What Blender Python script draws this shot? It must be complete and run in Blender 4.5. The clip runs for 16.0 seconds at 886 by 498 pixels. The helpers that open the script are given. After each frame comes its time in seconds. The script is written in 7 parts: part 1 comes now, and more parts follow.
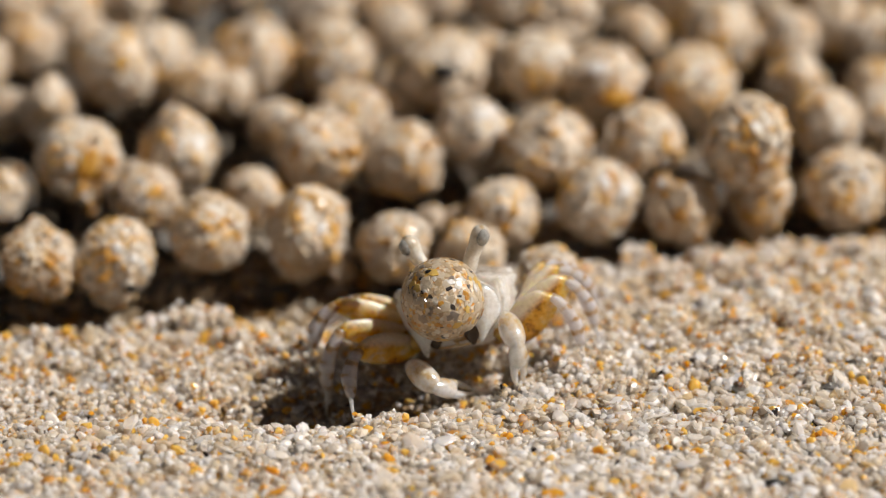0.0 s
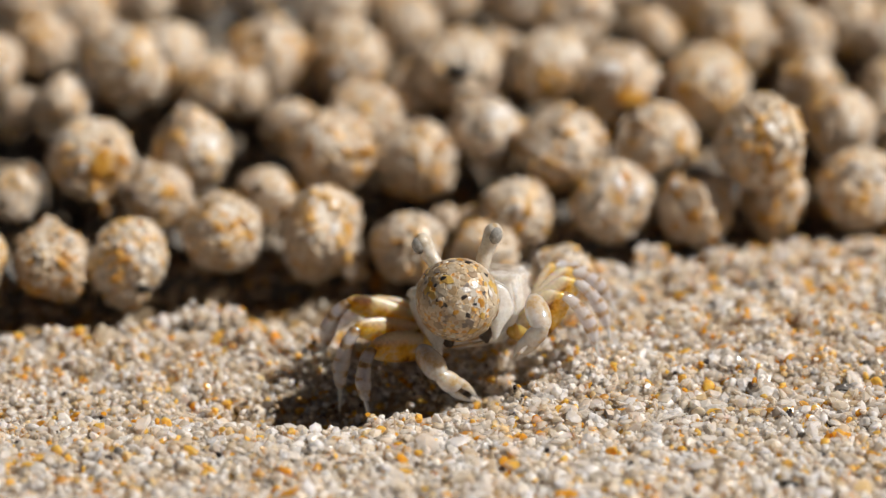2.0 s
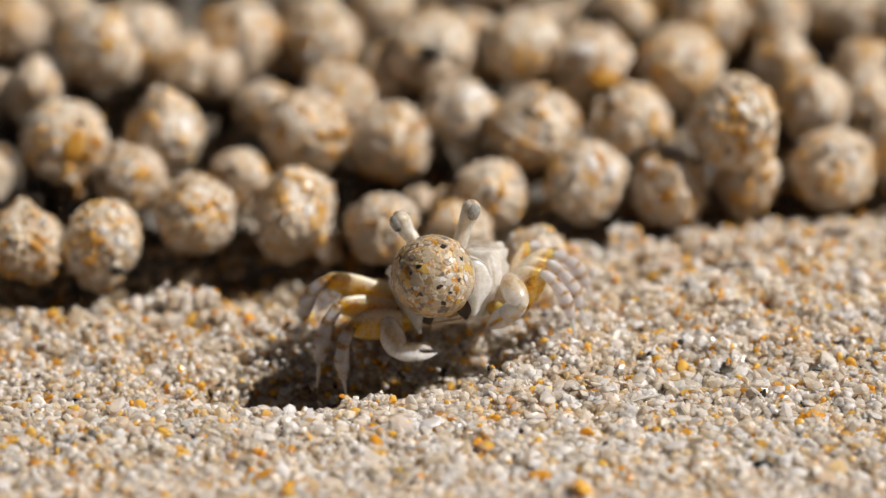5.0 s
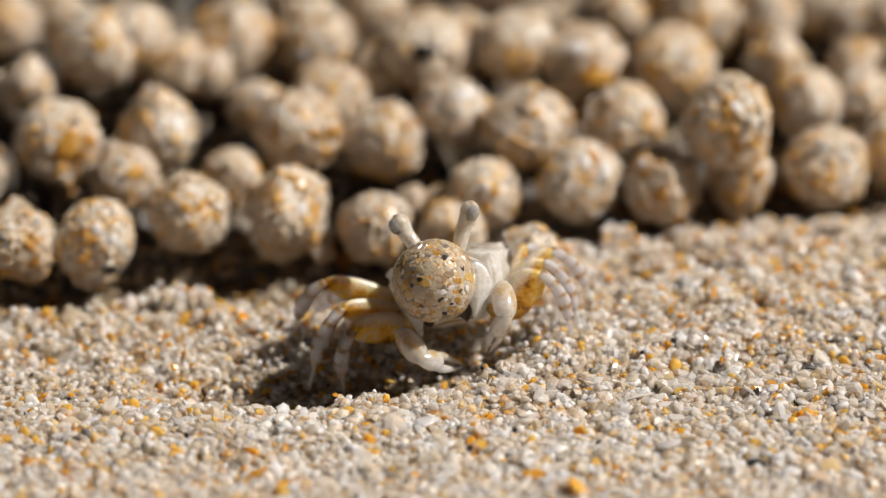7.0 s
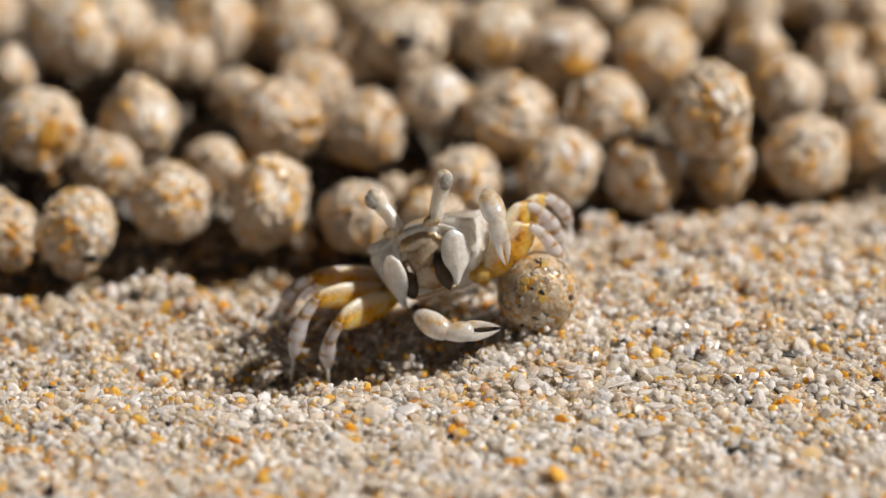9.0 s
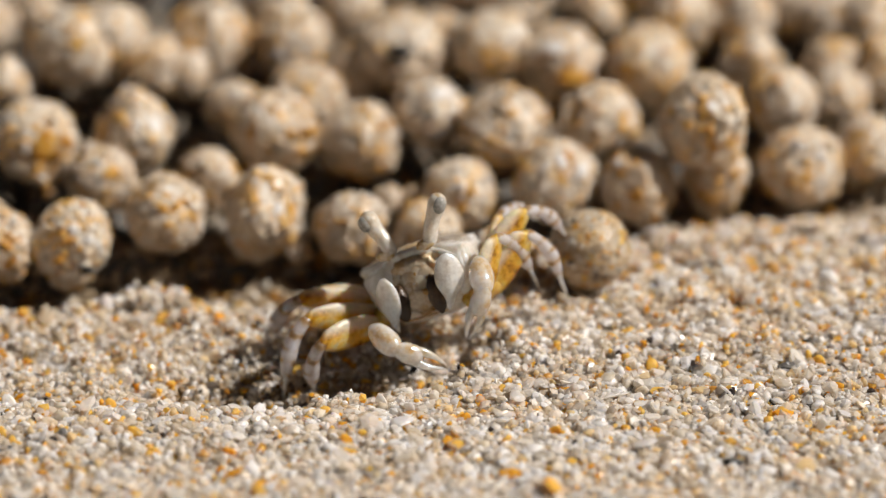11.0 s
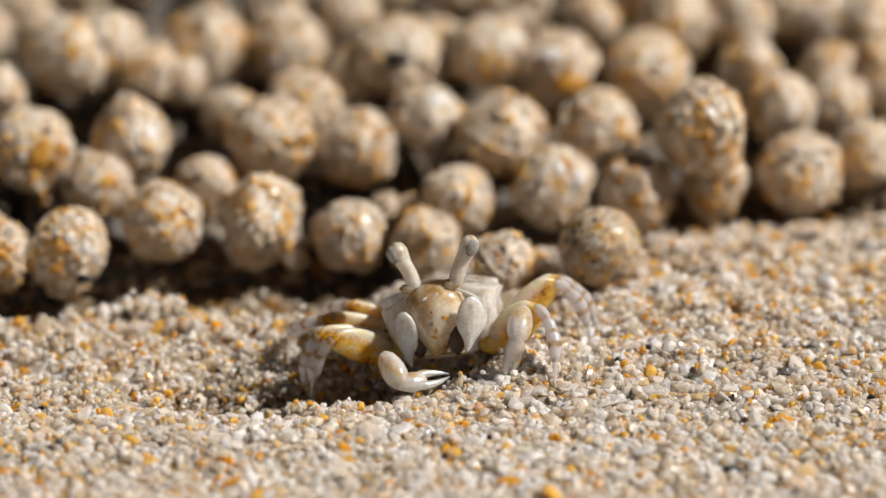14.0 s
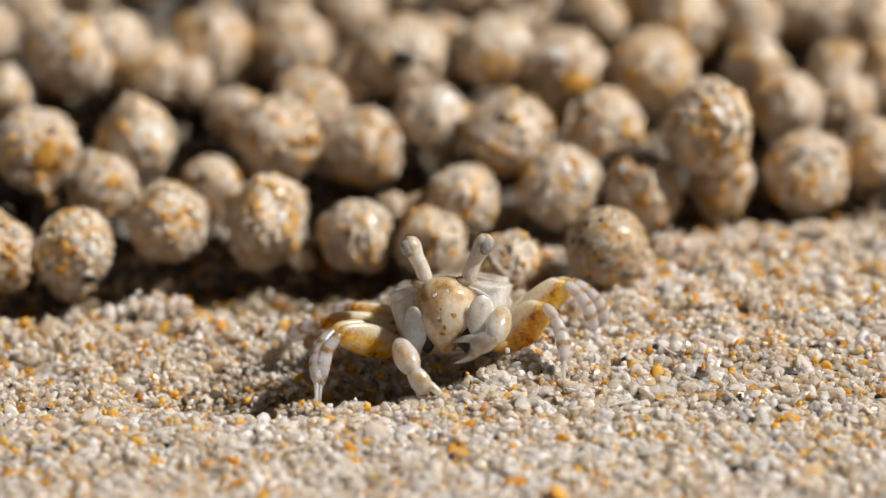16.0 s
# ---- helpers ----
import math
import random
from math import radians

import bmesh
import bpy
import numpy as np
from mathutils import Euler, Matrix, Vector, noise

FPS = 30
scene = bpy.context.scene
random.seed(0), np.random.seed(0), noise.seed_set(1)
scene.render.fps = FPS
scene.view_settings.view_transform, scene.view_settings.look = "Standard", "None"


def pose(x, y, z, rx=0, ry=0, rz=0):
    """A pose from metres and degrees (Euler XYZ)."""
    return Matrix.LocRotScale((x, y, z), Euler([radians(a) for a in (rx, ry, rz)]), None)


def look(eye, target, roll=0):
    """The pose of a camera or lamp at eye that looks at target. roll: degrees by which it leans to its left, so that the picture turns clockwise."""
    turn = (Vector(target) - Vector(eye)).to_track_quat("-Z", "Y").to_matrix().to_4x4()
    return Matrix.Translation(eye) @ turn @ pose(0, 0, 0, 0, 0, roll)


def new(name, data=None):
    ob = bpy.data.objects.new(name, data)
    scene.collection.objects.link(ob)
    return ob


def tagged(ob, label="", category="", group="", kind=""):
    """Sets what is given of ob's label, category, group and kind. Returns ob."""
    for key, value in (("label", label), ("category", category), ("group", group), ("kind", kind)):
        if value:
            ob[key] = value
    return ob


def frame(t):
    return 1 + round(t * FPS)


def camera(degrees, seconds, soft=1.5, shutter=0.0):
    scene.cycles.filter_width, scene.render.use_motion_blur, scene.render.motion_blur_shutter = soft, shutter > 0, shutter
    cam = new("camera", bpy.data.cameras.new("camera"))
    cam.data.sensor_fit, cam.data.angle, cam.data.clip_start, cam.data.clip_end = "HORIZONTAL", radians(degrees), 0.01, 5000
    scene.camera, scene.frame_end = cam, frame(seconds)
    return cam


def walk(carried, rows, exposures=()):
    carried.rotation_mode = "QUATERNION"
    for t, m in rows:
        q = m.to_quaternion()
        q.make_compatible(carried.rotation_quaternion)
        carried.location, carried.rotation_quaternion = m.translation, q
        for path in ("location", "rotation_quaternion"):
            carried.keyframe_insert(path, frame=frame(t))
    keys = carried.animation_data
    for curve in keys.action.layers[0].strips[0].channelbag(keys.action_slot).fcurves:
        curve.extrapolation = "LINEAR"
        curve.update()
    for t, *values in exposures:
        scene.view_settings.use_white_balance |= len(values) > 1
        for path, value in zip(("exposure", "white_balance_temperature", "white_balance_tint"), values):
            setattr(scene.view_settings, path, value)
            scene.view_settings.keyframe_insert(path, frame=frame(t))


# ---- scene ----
# ---- camera ----
cam = camera(8.966, 16.0, 1.25, 0.35)
walk(cam, [
    (0, look((0.000000, -0.448104, 0.222140), (0.000000, 0.005050, 0.010830), 0.000)),
    (0.5, look((0.000000, -0.447803, 0.221999), (-0.000328, 0.005171, 0.011089), 0.014)),
    (1, look((0.000000, -0.447572, 0.221892), (-0.000331, 0.005062, 0.010855), 0.029)),
    (1.5, look((0.000000, -0.447301, 0.221765), (-0.000370, 0.005031, 0.010789), 0.005)),
    (2, look((0.000000, -0.447158, 0.221699), (-0.001184, 0.005061, 0.010854), -0.017)),
    (2.5, look((0.000000, -0.447089, 0.221667), (0.000012, 0.004805, 0.010304), -0.003)),
    (3, look((0.000000, -0.447030, 0.221639), (0.000165, 0.004778, 0.010246), 0.004)),
    (3.5, look((0.000000, -0.447026, 0.221637), (0.000415, 0.004901, 0.010511), -0.009)),
    (4, look((0.000000, -0.447065, 0.221655), (0.000252, 0.004909, 0.010528), -0.019)),
    (4.2, look((0.000000, -0.447099, 0.221671), (0.000475, 0.004691, 0.010060), -0.022)),
    (6.5, look((0.000000, -0.447130, 0.221686), (0.001488, 0.004230, 0.009071), -0.023)),
    (7, look((0.000000, -0.447232, 0.221733), (0.001723, 0.004313, 0.009249), -0.025)),
    (7.5, look((0.000000, -0.447329, 0.221778), (0.001906, 0.004494, 0.009637), -0.033)),
    (8, look((0.000000, -0.447528, 0.221871), (0.002306, 0.004491, 0.009630), -0.036)),
    (8.5, look((0.000000, -0.447770, 0.221984), (0.002748, 0.004235, 0.009081), -0.024)),
    (9, look((0.000000, -0.447903, 0.222046), (0.003413, 0.003883, 0.008327), 0.004)),
    (9.5, look((0.000000, -0.448113, 0.222144), (0.003531, 0.004284, 0.009188), 0.035)),
    (9.7, look((0.000000, -0.448062, 0.222120), (0.003675, 0.004437, 0.009516), 0.036)),
    (12, look((0.000000, -0.447733, 0.221967), (0.003962, 0.004215, 0.009039), 0.011)),
    (12.5, look((0.000000, -0.447524, 0.221869), (0.004283, 0.004536, 0.009727), -0.027)),
    (13, look((0.000000, -0.447184, 0.221711), (0.004205, 0.004619, 0.009906), -0.082)),
    (13.5, look((0.000000, -0.446677, 0.221474), (0.004105, 0.004355, 0.009340), -0.130)),
    (14, look((0.000000, -0.446174, 0.221240), (0.004019, 0.004576, 0.009813), -0.171)),
    (14.5, look((0.000000, -0.445766, 0.221049), (0.003532, 0.004506, 0.009662), -0.214)),
    (15, look((0.000000, -0.445500, 0.220925), (0.003318, 0.004518, 0.009689), -0.232)),
    (15.5, look((0.000000, -0.445282, 0.220824), (0.002945, 0.004627, 0.009922), -0.246)),
    (16, look((0.000000, -0.445253, 0.220810), (0.003469, 0.004579, 0.009820), -0.322)),
])

# a long close-up lens: only the crab and the sand under it are sharp
cam.data.dof.use_dof = True
cam.data.dof.focus_distance = 0.4927
cam.data.dof.aperture_fstop = 11.8
cam.data.dof.aperture_blades = 0

# ---- light ----
SUN_WAY = Vector((0.67, -0.03, 0.74)).normalized()
sun_data = bpy.data.lights.new("sun", "SUN")
sun_data.energy, sun_data.angle, sun_data.color = 5.0, radians(0.53), (1.0, 0.922, 0.84)
sun = new("sun", sun_data)
sun.matrix_world = look(SUN_WAY * 3, (0, 0, 0))
world = bpy.data.worlds.new("sky")
scene.world = world
world.use_nodes = True
sky = world.node_tree.nodes.new("ShaderNodeTexSky")
sky.sky_type, sky.sun_disc = "NISHITA", False
sky.air_density, sky.dust_density = 0.8, 2.0
sky.sun_elevation = math.asin(SUN_WAY.z)
sky.sun_rotation = math.atan2(SUN_WAY.x, SUN_WAY.y)
world.node_tree.links.new(sky.outputs[0], world.node_tree.nodes["Background"].inputs[0])
world.node_tree.nodes["Background"].inputs[1].default_value = 0.0075
scene.view_settings.exposure = 0.26

MM = 0.001
rng = np.random.default_rng(7)


# ---- materials ----
def nodes_of(name):
    m = bpy.data.materials.new(name)
    m.use_nodes = True
    return m, m.node_tree.nodes, m.node_tree.links, m.node_tree.nodes["Principled BSDF"]


def ramp(nodes, stops, constant=False):
    r = nodes.new("ShaderNodeValToRGB")
    r.color_ramp.interpolation = "CONSTANT" if constant else "LINEAR"
    el = r.color_ramp.elements
    el[0].position, el[0].color = stops[0][0], (*stops[0][1], 1)
    el[1].position, el[1].color = stops[1][0], (*stops[1][1], 1)
    for p, c in stops[2:]:
        e = el.new(p)
        e.color = (*c, 1)
    return r


def noise_tex(nodes, links, scale, detail=3.0, rough=0.6):
    co = nodes.new("ShaderNodeTexCoord")
    n = nodes.new("ShaderNodeTexNoise")
    n.inputs["Scale"].default_value = scale
    n.inputs["Detail"].default_value = detail
    n.inputs["Roughness"].default_value = rough
    links.new(co.outputs["Object"], n.inputs["Vector"])
    return n


def bump_from(nodes, links, out, bsdf, strength, distance):
    b = nodes.new("ShaderNodeBump")
    b.inputs["Strength"].default_value = strength
    b.inputs["Distance"].default_value = distance
    links.new(out, b.inputs["Height"])
    links.new(b.outputs[0], bsdf.inputs["Normal"])


# colours of single sand grains and how common they are
SAND_STOPS = [
    (0.0, (0.88, 0.83, 0.74)), (0.13, (0.91, 0.89, 0.86)), (0.30, (0.85, 0.76, 0.62)), (0.36, (0.93, 0.92, 0.91)),
    (0.55, (0.86, 0.79, 0.67)), (0.62, (0.70, 0.68, 0.65)), (0.67, (0.95, 0.95, 0.95)), (0.78, (0.89, 0.70, 0.42)),
    (0.83, (0.92, 0.57, 0.13)), (0.90, (0.87, 0.44, 0.05)), (0.935, (0.84, 0.78, 0.68)), (0.965, (0.34, 0.30, 0.26)),
    (0.98, (0.06, 0.05, 0.05)), (0.988, (0.52, 0.50, 0.49)),
]
FLAKE_STOPS = [(0.0, (0.96, 0.95, 0.94)), (0.4, (0.92, 0.88, 0.82)), (0.65, (0.90, 0.90, 0.92)), (0.85, (0.93, 0.84, 0.72))]
BALL_STOPS = [
    (0.0, (0.88, 0.82, 0.72)), (0.20, (0.76, 0.65, 0.51)), (0.36, (0.95, 0.92, 0.88)), (0.54, (0.66, 0.55, 0.42)),
    (0.64, (0.88, 0.80, 0.68)), (0.80, (0.86, 0.60, 0.26)), (0.86, (0.87, 0.48, 0.08)), (0.91, (0.72, 0.33, 0.04)),
    (0.93, (0.50, 0.44, 0.37)), (0.965, (0.22, 0.17, 0.13)), (0.985, (0.06, 0.05, 0.05)),
]
WET_STOPS = [
    (0.0, (0.90, 0.82, 0.69)), (0.12, (0.70, 0.52, 0.32)), (0.34, (0.84, 0.69, 0.49)), (0.52, (0.58, 0.40, 0.22)),
    (0.64, (0.78, 0.62, 0.42)), (0.79, (0.88, 0.54, 0.14)), (0.86, (0.74, 0.34, 0.05)), (0.90, (0.42, 0.30, 0.19)),
    (0.945, (0.05, 0.04, 0.035)), (0.965, (0.32, 0.26, 0.21)),
]


def grain_material(name, gain=1.0, rough=0.32, see_through=0.25, coat=0.0, patch=0.0, soft=0.0, relief=0.25, stops=SAND_STOPS, clear=0.0, single=False):
    m, nodes, links, p = nodes_of(name)
    geo = nodes.new("ShaderNodeNewGeometry")
    pick = nodes.new("ShaderNodeObjectInfo").outputs["Random"] if single else geo.outputs["Random Per Island"]
    r = ramp(nodes, [(a, tuple(min(1, v * gain) for v in c)) for a, c in stops], True)
    links.new(pick, r.inputs[0])
    n = noise_tex(nodes, links, 2200, 2)
    mul = nodes.new("ShaderNodeMix")
    mul.data_type, mul.blend_type = "RGBA", "MULTIPLY"
    mul.inputs[0].default_value = 0.3
    links.new(r.outputs[0], mul.inputs[6])
    tone = ramp(nodes, [(0.3, (0.62, 0.56, 0.5)), (0.7, (1, 1, 1))])
    links.new(n.outputs["Fac"], tone.inputs[0])
    links.new(tone.outputs[0], mul.inputs[7])
    colour = mul.outputs[2]
    if patch:
        # rusty stains some millimetres wide, and paler and greyer balls
        info = nodes.new("ShaderNodeObjectInfo")
        big = noise_tex(nodes, links, 270, 2, 0.5)
        add = nodes.new("ShaderNodeVectorMath")
        links.new(info.outputs["Random"], add.inputs[1])
        add.operation = "ADD"
        co = nodes.new("ShaderNodeTexCoord")
        links.new(co.outputs["Object"], add.inputs[0])
        links.new(add.outputs[0], big.inputs["Vector"])
        where = ramp(nodes, [(0.54, (0, 0, 0)), (0.60, (patch, patch, patch))])
        links.new(big.outputs["Fac"], where.inputs[0])
        stain = nodes.new("ShaderNodeMix")
        stain.data_type, stain.blend_type = "RGBA", "MIX"
        stain.inputs[7].default_value = (0.80, 0.45, 0.08, 1)
        links.new(where.outputs[0], stain.inputs[0])
        links.new(colour, stain.inputs[6])
        tint = nodes.new("ShaderNodeMix")
        tint.data_type, tint.blend_type = "RGBA", "MULTIPLY"
        tint.inputs[0].default_value = 1.0
        tints = ramp(nodes, [(0.0, (0.58, 0.53, 0.47)), (0.12, (0.86, 0.78, 0.68)), (0.5, (1, 0.95, 0.88)), (0.8, (0.94, 0.86, 0.75)), (1.0, (0.84, 0.72, 0.58))])
        links.new(info.outputs["Random"], tints.inputs[0])
        links.new(stain.outputs[2], tint.inputs[6])
        links.new(tints.outputs[0], tint.inputs[7])
        colour = tint.outputs[2]
    links.new(colour, p.inputs["Base Color"])
    p.inputs["Roughness"].default_value = rough
    p.inputs["Coat Weight"].default_value = coat
    p.inputs["Coat Roughness"].default_value = 0.12
    if soft:
        p.inputs["Subsurface Weight"].default_value = soft
        p.inputs["Subsurface Radius"].default_value = (1.0, 0.88, 0.72)
        p.inputs["Subsurface Scale"].default_value = 0.0008
        p.inputs["Specular IOR Level"].default_value = 0.28
    bump_from(nodes, links, n.outputs["Fac"], p, relief, 0.0001)
    tr = nodes.new("ShaderNodeBsdfTranslucent")
    links.new(colour, tr.inputs[0])
    mix = nodes.new("ShaderNodeMixShader")
    mix.inputs[0].default_value = see_through
    links.new(p.outputs[0], mix.inputs[1])
    links.new(tr.outputs[0], mix.inputs[2])
    last = mix.outputs[0]
    if clear:
        # quartz lets part of the light straight through
        tp = nodes.new("ShaderNodeBsdfTransparent")
        tp.inputs[0].default_value = (0.99, 0.947, 0.875, 1)
        glassy = nodes.new("ShaderNodeMixShader")
        # white shell and coloured grains are denser than quartz
        how = ramp(nodes, [(0.0, (clear,) * 3), (0.38, (clear * 0.25,) * 3), (0.55, (clear,) * 3), (0.66, (clear * 0.2,) * 3), (0.77, (clear * 0.6,) * 3), (0.84, (clear * 0.3,) * 3), (0.925, (clear,) * 3), (0.975, (0.0,) * 3)], True)
        links.new(pick, how.inputs[0])
        links.new(how.outputs[0], glassy.inputs[0])
        links.new(last, glassy.inputs[1])
        links.new(tp.outputs[0], glassy.inputs[2])
        last = glassy.outputs[0]
    links.new(last, nodes["Material Output"].inputs[0])
    return m


def packed_sand(name, scale, dark=1.0, rough=0.6, relief=0.6, stops=SAND_STOPS, coat=0.0):
    m, nodes, links, p = nodes_of(name)
    co = nodes.new("ShaderNodeTexCoord")
    v = nodes.new("ShaderNodeTexVoronoi")
    v.inputs["Scale"].default_value = scale
    links.new(co.outputs["Object"], v.inputs["Vector"])
    sep = nodes.new("ShaderNodeSeparateColor")
    links.new(v.outputs["Color"], sep.inputs[0])
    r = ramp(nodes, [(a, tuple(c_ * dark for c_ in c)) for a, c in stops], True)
    links.new(sep.outputs[0], r.inputs[0])
    n = noise_tex(nodes, links, scale * 0.12, 4)
    mul = nodes.new("ShaderNodeMix")
    mul.data_type, mul.blend_type = "RGBA", "MULTIPLY"
    mul.inputs[0].default_value = 0.6
    links.new(r.outputs[0], mul.inputs[6])
    tone = ramp(nodes, [(0.3, (0.6, 0.52, 0.44)), (0.7, (1, 1, 1))])
    links.new(n.outputs["Fac"], tone.inputs[0])
    links.new(tone.outputs[0], mul.inputs[7])
    links.new(mul.outputs[2], p.inputs["Base Color"])
    p.inputs["Roughness"].default_value = rough
    p.inputs["Coat Weight"].default_value = coat
    p.inputs["Coat Roughness"].default_value = 0.1
    bump_from(nodes, links, v.outputs["Distance"], p, relief, 0.0003)
    return m


def shell_material(name, stops, scale, rough=0.35, glow_through=0.25, bands=0.0, coat=0.3, edge=None, gain=0.46, glow=0.0, depth=0.0012, hue=(1.0, 0.9, 0.78), film=0.0, clear=0.0):
    m, nodes, links, p = nodes_of(name)
    n = noise_tex(nodes, links, scale, 5, 0.65)
    fac = n.outputs["Fac"]
    if bands:
        co = nodes.new("ShaderNodeTexCoord")
        w = nodes.new("ShaderNodeTexWave")
        w.inputs["Scale"].default_value = bands
        w.inputs["Distortion"].default_value = 5.0
        w.inputs["Detail"].default_value = 2.0
        links.new(co.outputs["Object"], w.inputs["Vector"])
        av = nodes.new("ShaderNodeMath")
        av.operation = "MULTIPLY_ADD"
        av.inputs[1].default_value = 0.24
        links.new(w.outputs["Fac"], av.inputs[0])
        half = nodes.new("ShaderNodeMath")
        half.operation = "MULTIPLY"
        half.inputs[1].default_value = 0.78
        links.new(fac, half.inputs[0])
        links.new(half.outputs[0], av.inputs[2])
        fac = av.outputs[0]
    r = ramp(nodes, [(0.5 + (a - 0.5) * 0.62, tuple(min(1, gain * v) for v in c)) for a, c in stops])
    links.new(fac, r.inputs[0])
    tint = r.outputs[0]
    if edge:
        # a paler skin along the upper edge of the limb
        co = nodes.new("ShaderNodeTexCoord")
        xyz = nodes.new("ShaderNodeSeparateXYZ")
        links.new(co.outputs["Object"], xyz.inputs[0])
        wob = nodes.new("ShaderNodeMath")
        wob.operation = "MULTIPLY_ADD"
        wob.inputs[1].default_value = 0.0009
        links.new(n.outputs["Fac"], wob.inputs[0])
        links.new(xyz.outputs["Z"], wob.inputs[2])
        top = nodes.new("ShaderNodeMapRange")
        top.inputs["From Min"].default_value, top.inputs["From Max"].default_value = 0.0007, 0.0014
        links.new(wob.outputs[0], top.inputs["Value"])
        pale = nodes.new("ShaderNodeMix")
        pale.data_type, pale.blend_type = "RGBA", "MIX"
        pale.inputs[7].default_value = (*edge, 1)
        links.new(top.outputs[0], pale.inputs[0])
        links.new(tint, pale.inputs[6])
        tint = pale.outputs[2]
    fine = noise_tex(nodes, links, scale * 6, 3)
    mul = nodes.new("ShaderNodeMix")
    mul.data_type, mul.blend_type = "RGBA", "MULTIPLY"
    mul.inputs[0].default_value = 0.35
    links.new(tint, mul.inputs[6])
    tone = ramp(nodes, [(0.35, (0.55, 0.5, 0.45)), (0.6, (1, 1, 1))])
    links.new(fine.outputs["Fac"], tone.inputs[0])
    links.new(tone.outputs[0], mul.inputs[7])
    links.new(mul.outputs[2], p.inputs["Base Color"])
    p.inputs["Roughness"].default_value = rough
    if glow:
        p.inputs["Subsurface Weight"].default_value = glow
        p.inputs["Subsurface Radius"].default_value = hue
        p.inputs["Subsurface Scale"].default_value = depth
    p.inputs["Coat Weight"].default_value = coat
    p.inputs["Coat Roughness"].default_value = 0.07
    bump_from(nodes, links, fine.outputs["Fac"], p, 0.45, 0.00008)
    links.new(p.inputs["Normal"].links[0].from_socket, p.inputs["Coat Normal"])
    tr = nodes.new("ShaderNodeBsdfTranslucent")
    links.new(mul.outputs[2], tr.inputs[0])
    mix = nodes.new("ShaderNodeMixShader")
    mix.inputs[0].default_value = glow_through
    links.new(p.outputs[0], mix.inputs[1])
    links.new(tr.outputs[0], mix.inputs[2])
    last = mix.outputs[0]
    if film:
        # a thin wet skin that shimmers blue and violet
        p.inputs["Thin Film Thickness"].default_value = film
        p.inputs["Thin Film IOR"].default_value = 1.9
        p.inputs["Specular IOR Level"].default_value = 0.8
    if clear:
        tp = nodes.new("ShaderNodeBsdfTransparent")
        thin = nodes.new("ShaderNodeMixShader")
        thin.inputs[0].default_value = clear
        links.new(last, thin.inputs[1])
        links.new(tp.outputs[0], thin.inputs[2])
        last = thin.outputs[0]
    links.new(last, nodes["Material Output"].inputs[0])
    return m


GRAINS = grain_material("loose_sand_grains", 1.04, 0.24, 0.38, clear=0.48, soft=0.7, relief=0.1)
SHELL_FLAKES = grain_material("white_flakes", 1.0, 0.26, 0.35, 0.2, stops=FLAKE_STOPS, clear=0.42, soft=0.6)
LOOSE_GRAIN = grain_material("single_sand_grain", 1.04, 0.2, 0.38, clear=0.48, soft=0.7, single=True, relief=0.1)
# grains darkened to stand in for shade
SHADE_GRAINS = grain_material("shade_dark_grains", 0.5, 0.35, 0.2, stops=WET_STOPS)
PELLET_GRAINS = grain_material("pellet_grains", 0.96, 0.3, 0.1, 0.2, 0.85, 0.35, 0.12, BALL_STOPS)
WET_GRAINS = grain_material("wet_pellet_grains", 0.86, 0.28, 0.1, 0.35, 0.0, 0.5, 0.1, WET_STOPS)
CRUMB_GRAINS = grain_material("crumb_grains", 1.06, 0.26, 0.4, 0.1, clear=0.48, soft=0.7)
SAND_BED = packed_sand("sand_bed", 1500, 0.85, 0.5)
# sand coloured almost black in place of shade
SHADE_BED = packed_sand("shade_dark_sand", 1500, 0.12, 0.75)
PELLET_CORE = packed_sand("pellet_core", 2400, 0.74, 0.5, 0.3, BALL_STOPS, 0.12)
WET_CORE = packed_sand("wet_pellet_core", 3000, 0.7, 0.5, 0.2, WET_STOPS, 0.1)
CARAPACE = shell_material("pale_carapace", [(0.26, (0.55, 0.47, 0.38)), (0.38, (0.86, 0.81, 0.73)), (0.50, (0.94, 0.91, 0.87)), (0.72, (0.97, 0.95, 0.92))], 420, 0.25, 0.38, 0, 0.6, gain=0.98, glow=0.9, depth=0.0012, film=185)
FLAP = shell_material("white_flap", [(0.30, (0.66, 0.60, 0.54)), (0.42, (0.86, 0.83, 0.79)), (0.7, (0.95, 0.93, 0.90))], 420, 0.22, 0.25, gain=0.96, glow=0.9, depth=0.001, film=185)
MOUTH = shell_material("brown_mouth", [(0.30, (0.40, 0.22, 0.08)), (0.45, (0.62, 0.42, 0.22)), (0.62, (0.80, 0.64, 0.44))], 420, 0.16, 0.2, 0, 0.9, gain=0.85, glow=0.7, depth=0.0011)
THIGH = shell_material("amber_thigh", [(0.30, (0.30, 0.13, 0.02)), (0.41, (0.82, 0.46, 0.04)), (0.56, (0.95, 0.66, 0.12)), (0.74, (0.95, 0.84, 0.52))], 480, 0.26, 0.42, 0, 0.5, (0.88, 0.80, 0.66), 0.95, 1.0, 0.0012, (1.0, 0.78, 0.38))
COXA = shell_material("amber_leg_base", [(0.30, (0.34, 0.15, 0.02)), (0.45, (0.76, 0.44, 0.05)), (0.66, (0.92, 0.68, 0.22))], 420, 0.15, 0.3, 0, 0.9, gain=0.85, glow=1.0, depth=0.0011, hue=(1.0, 0.78, 0.38))
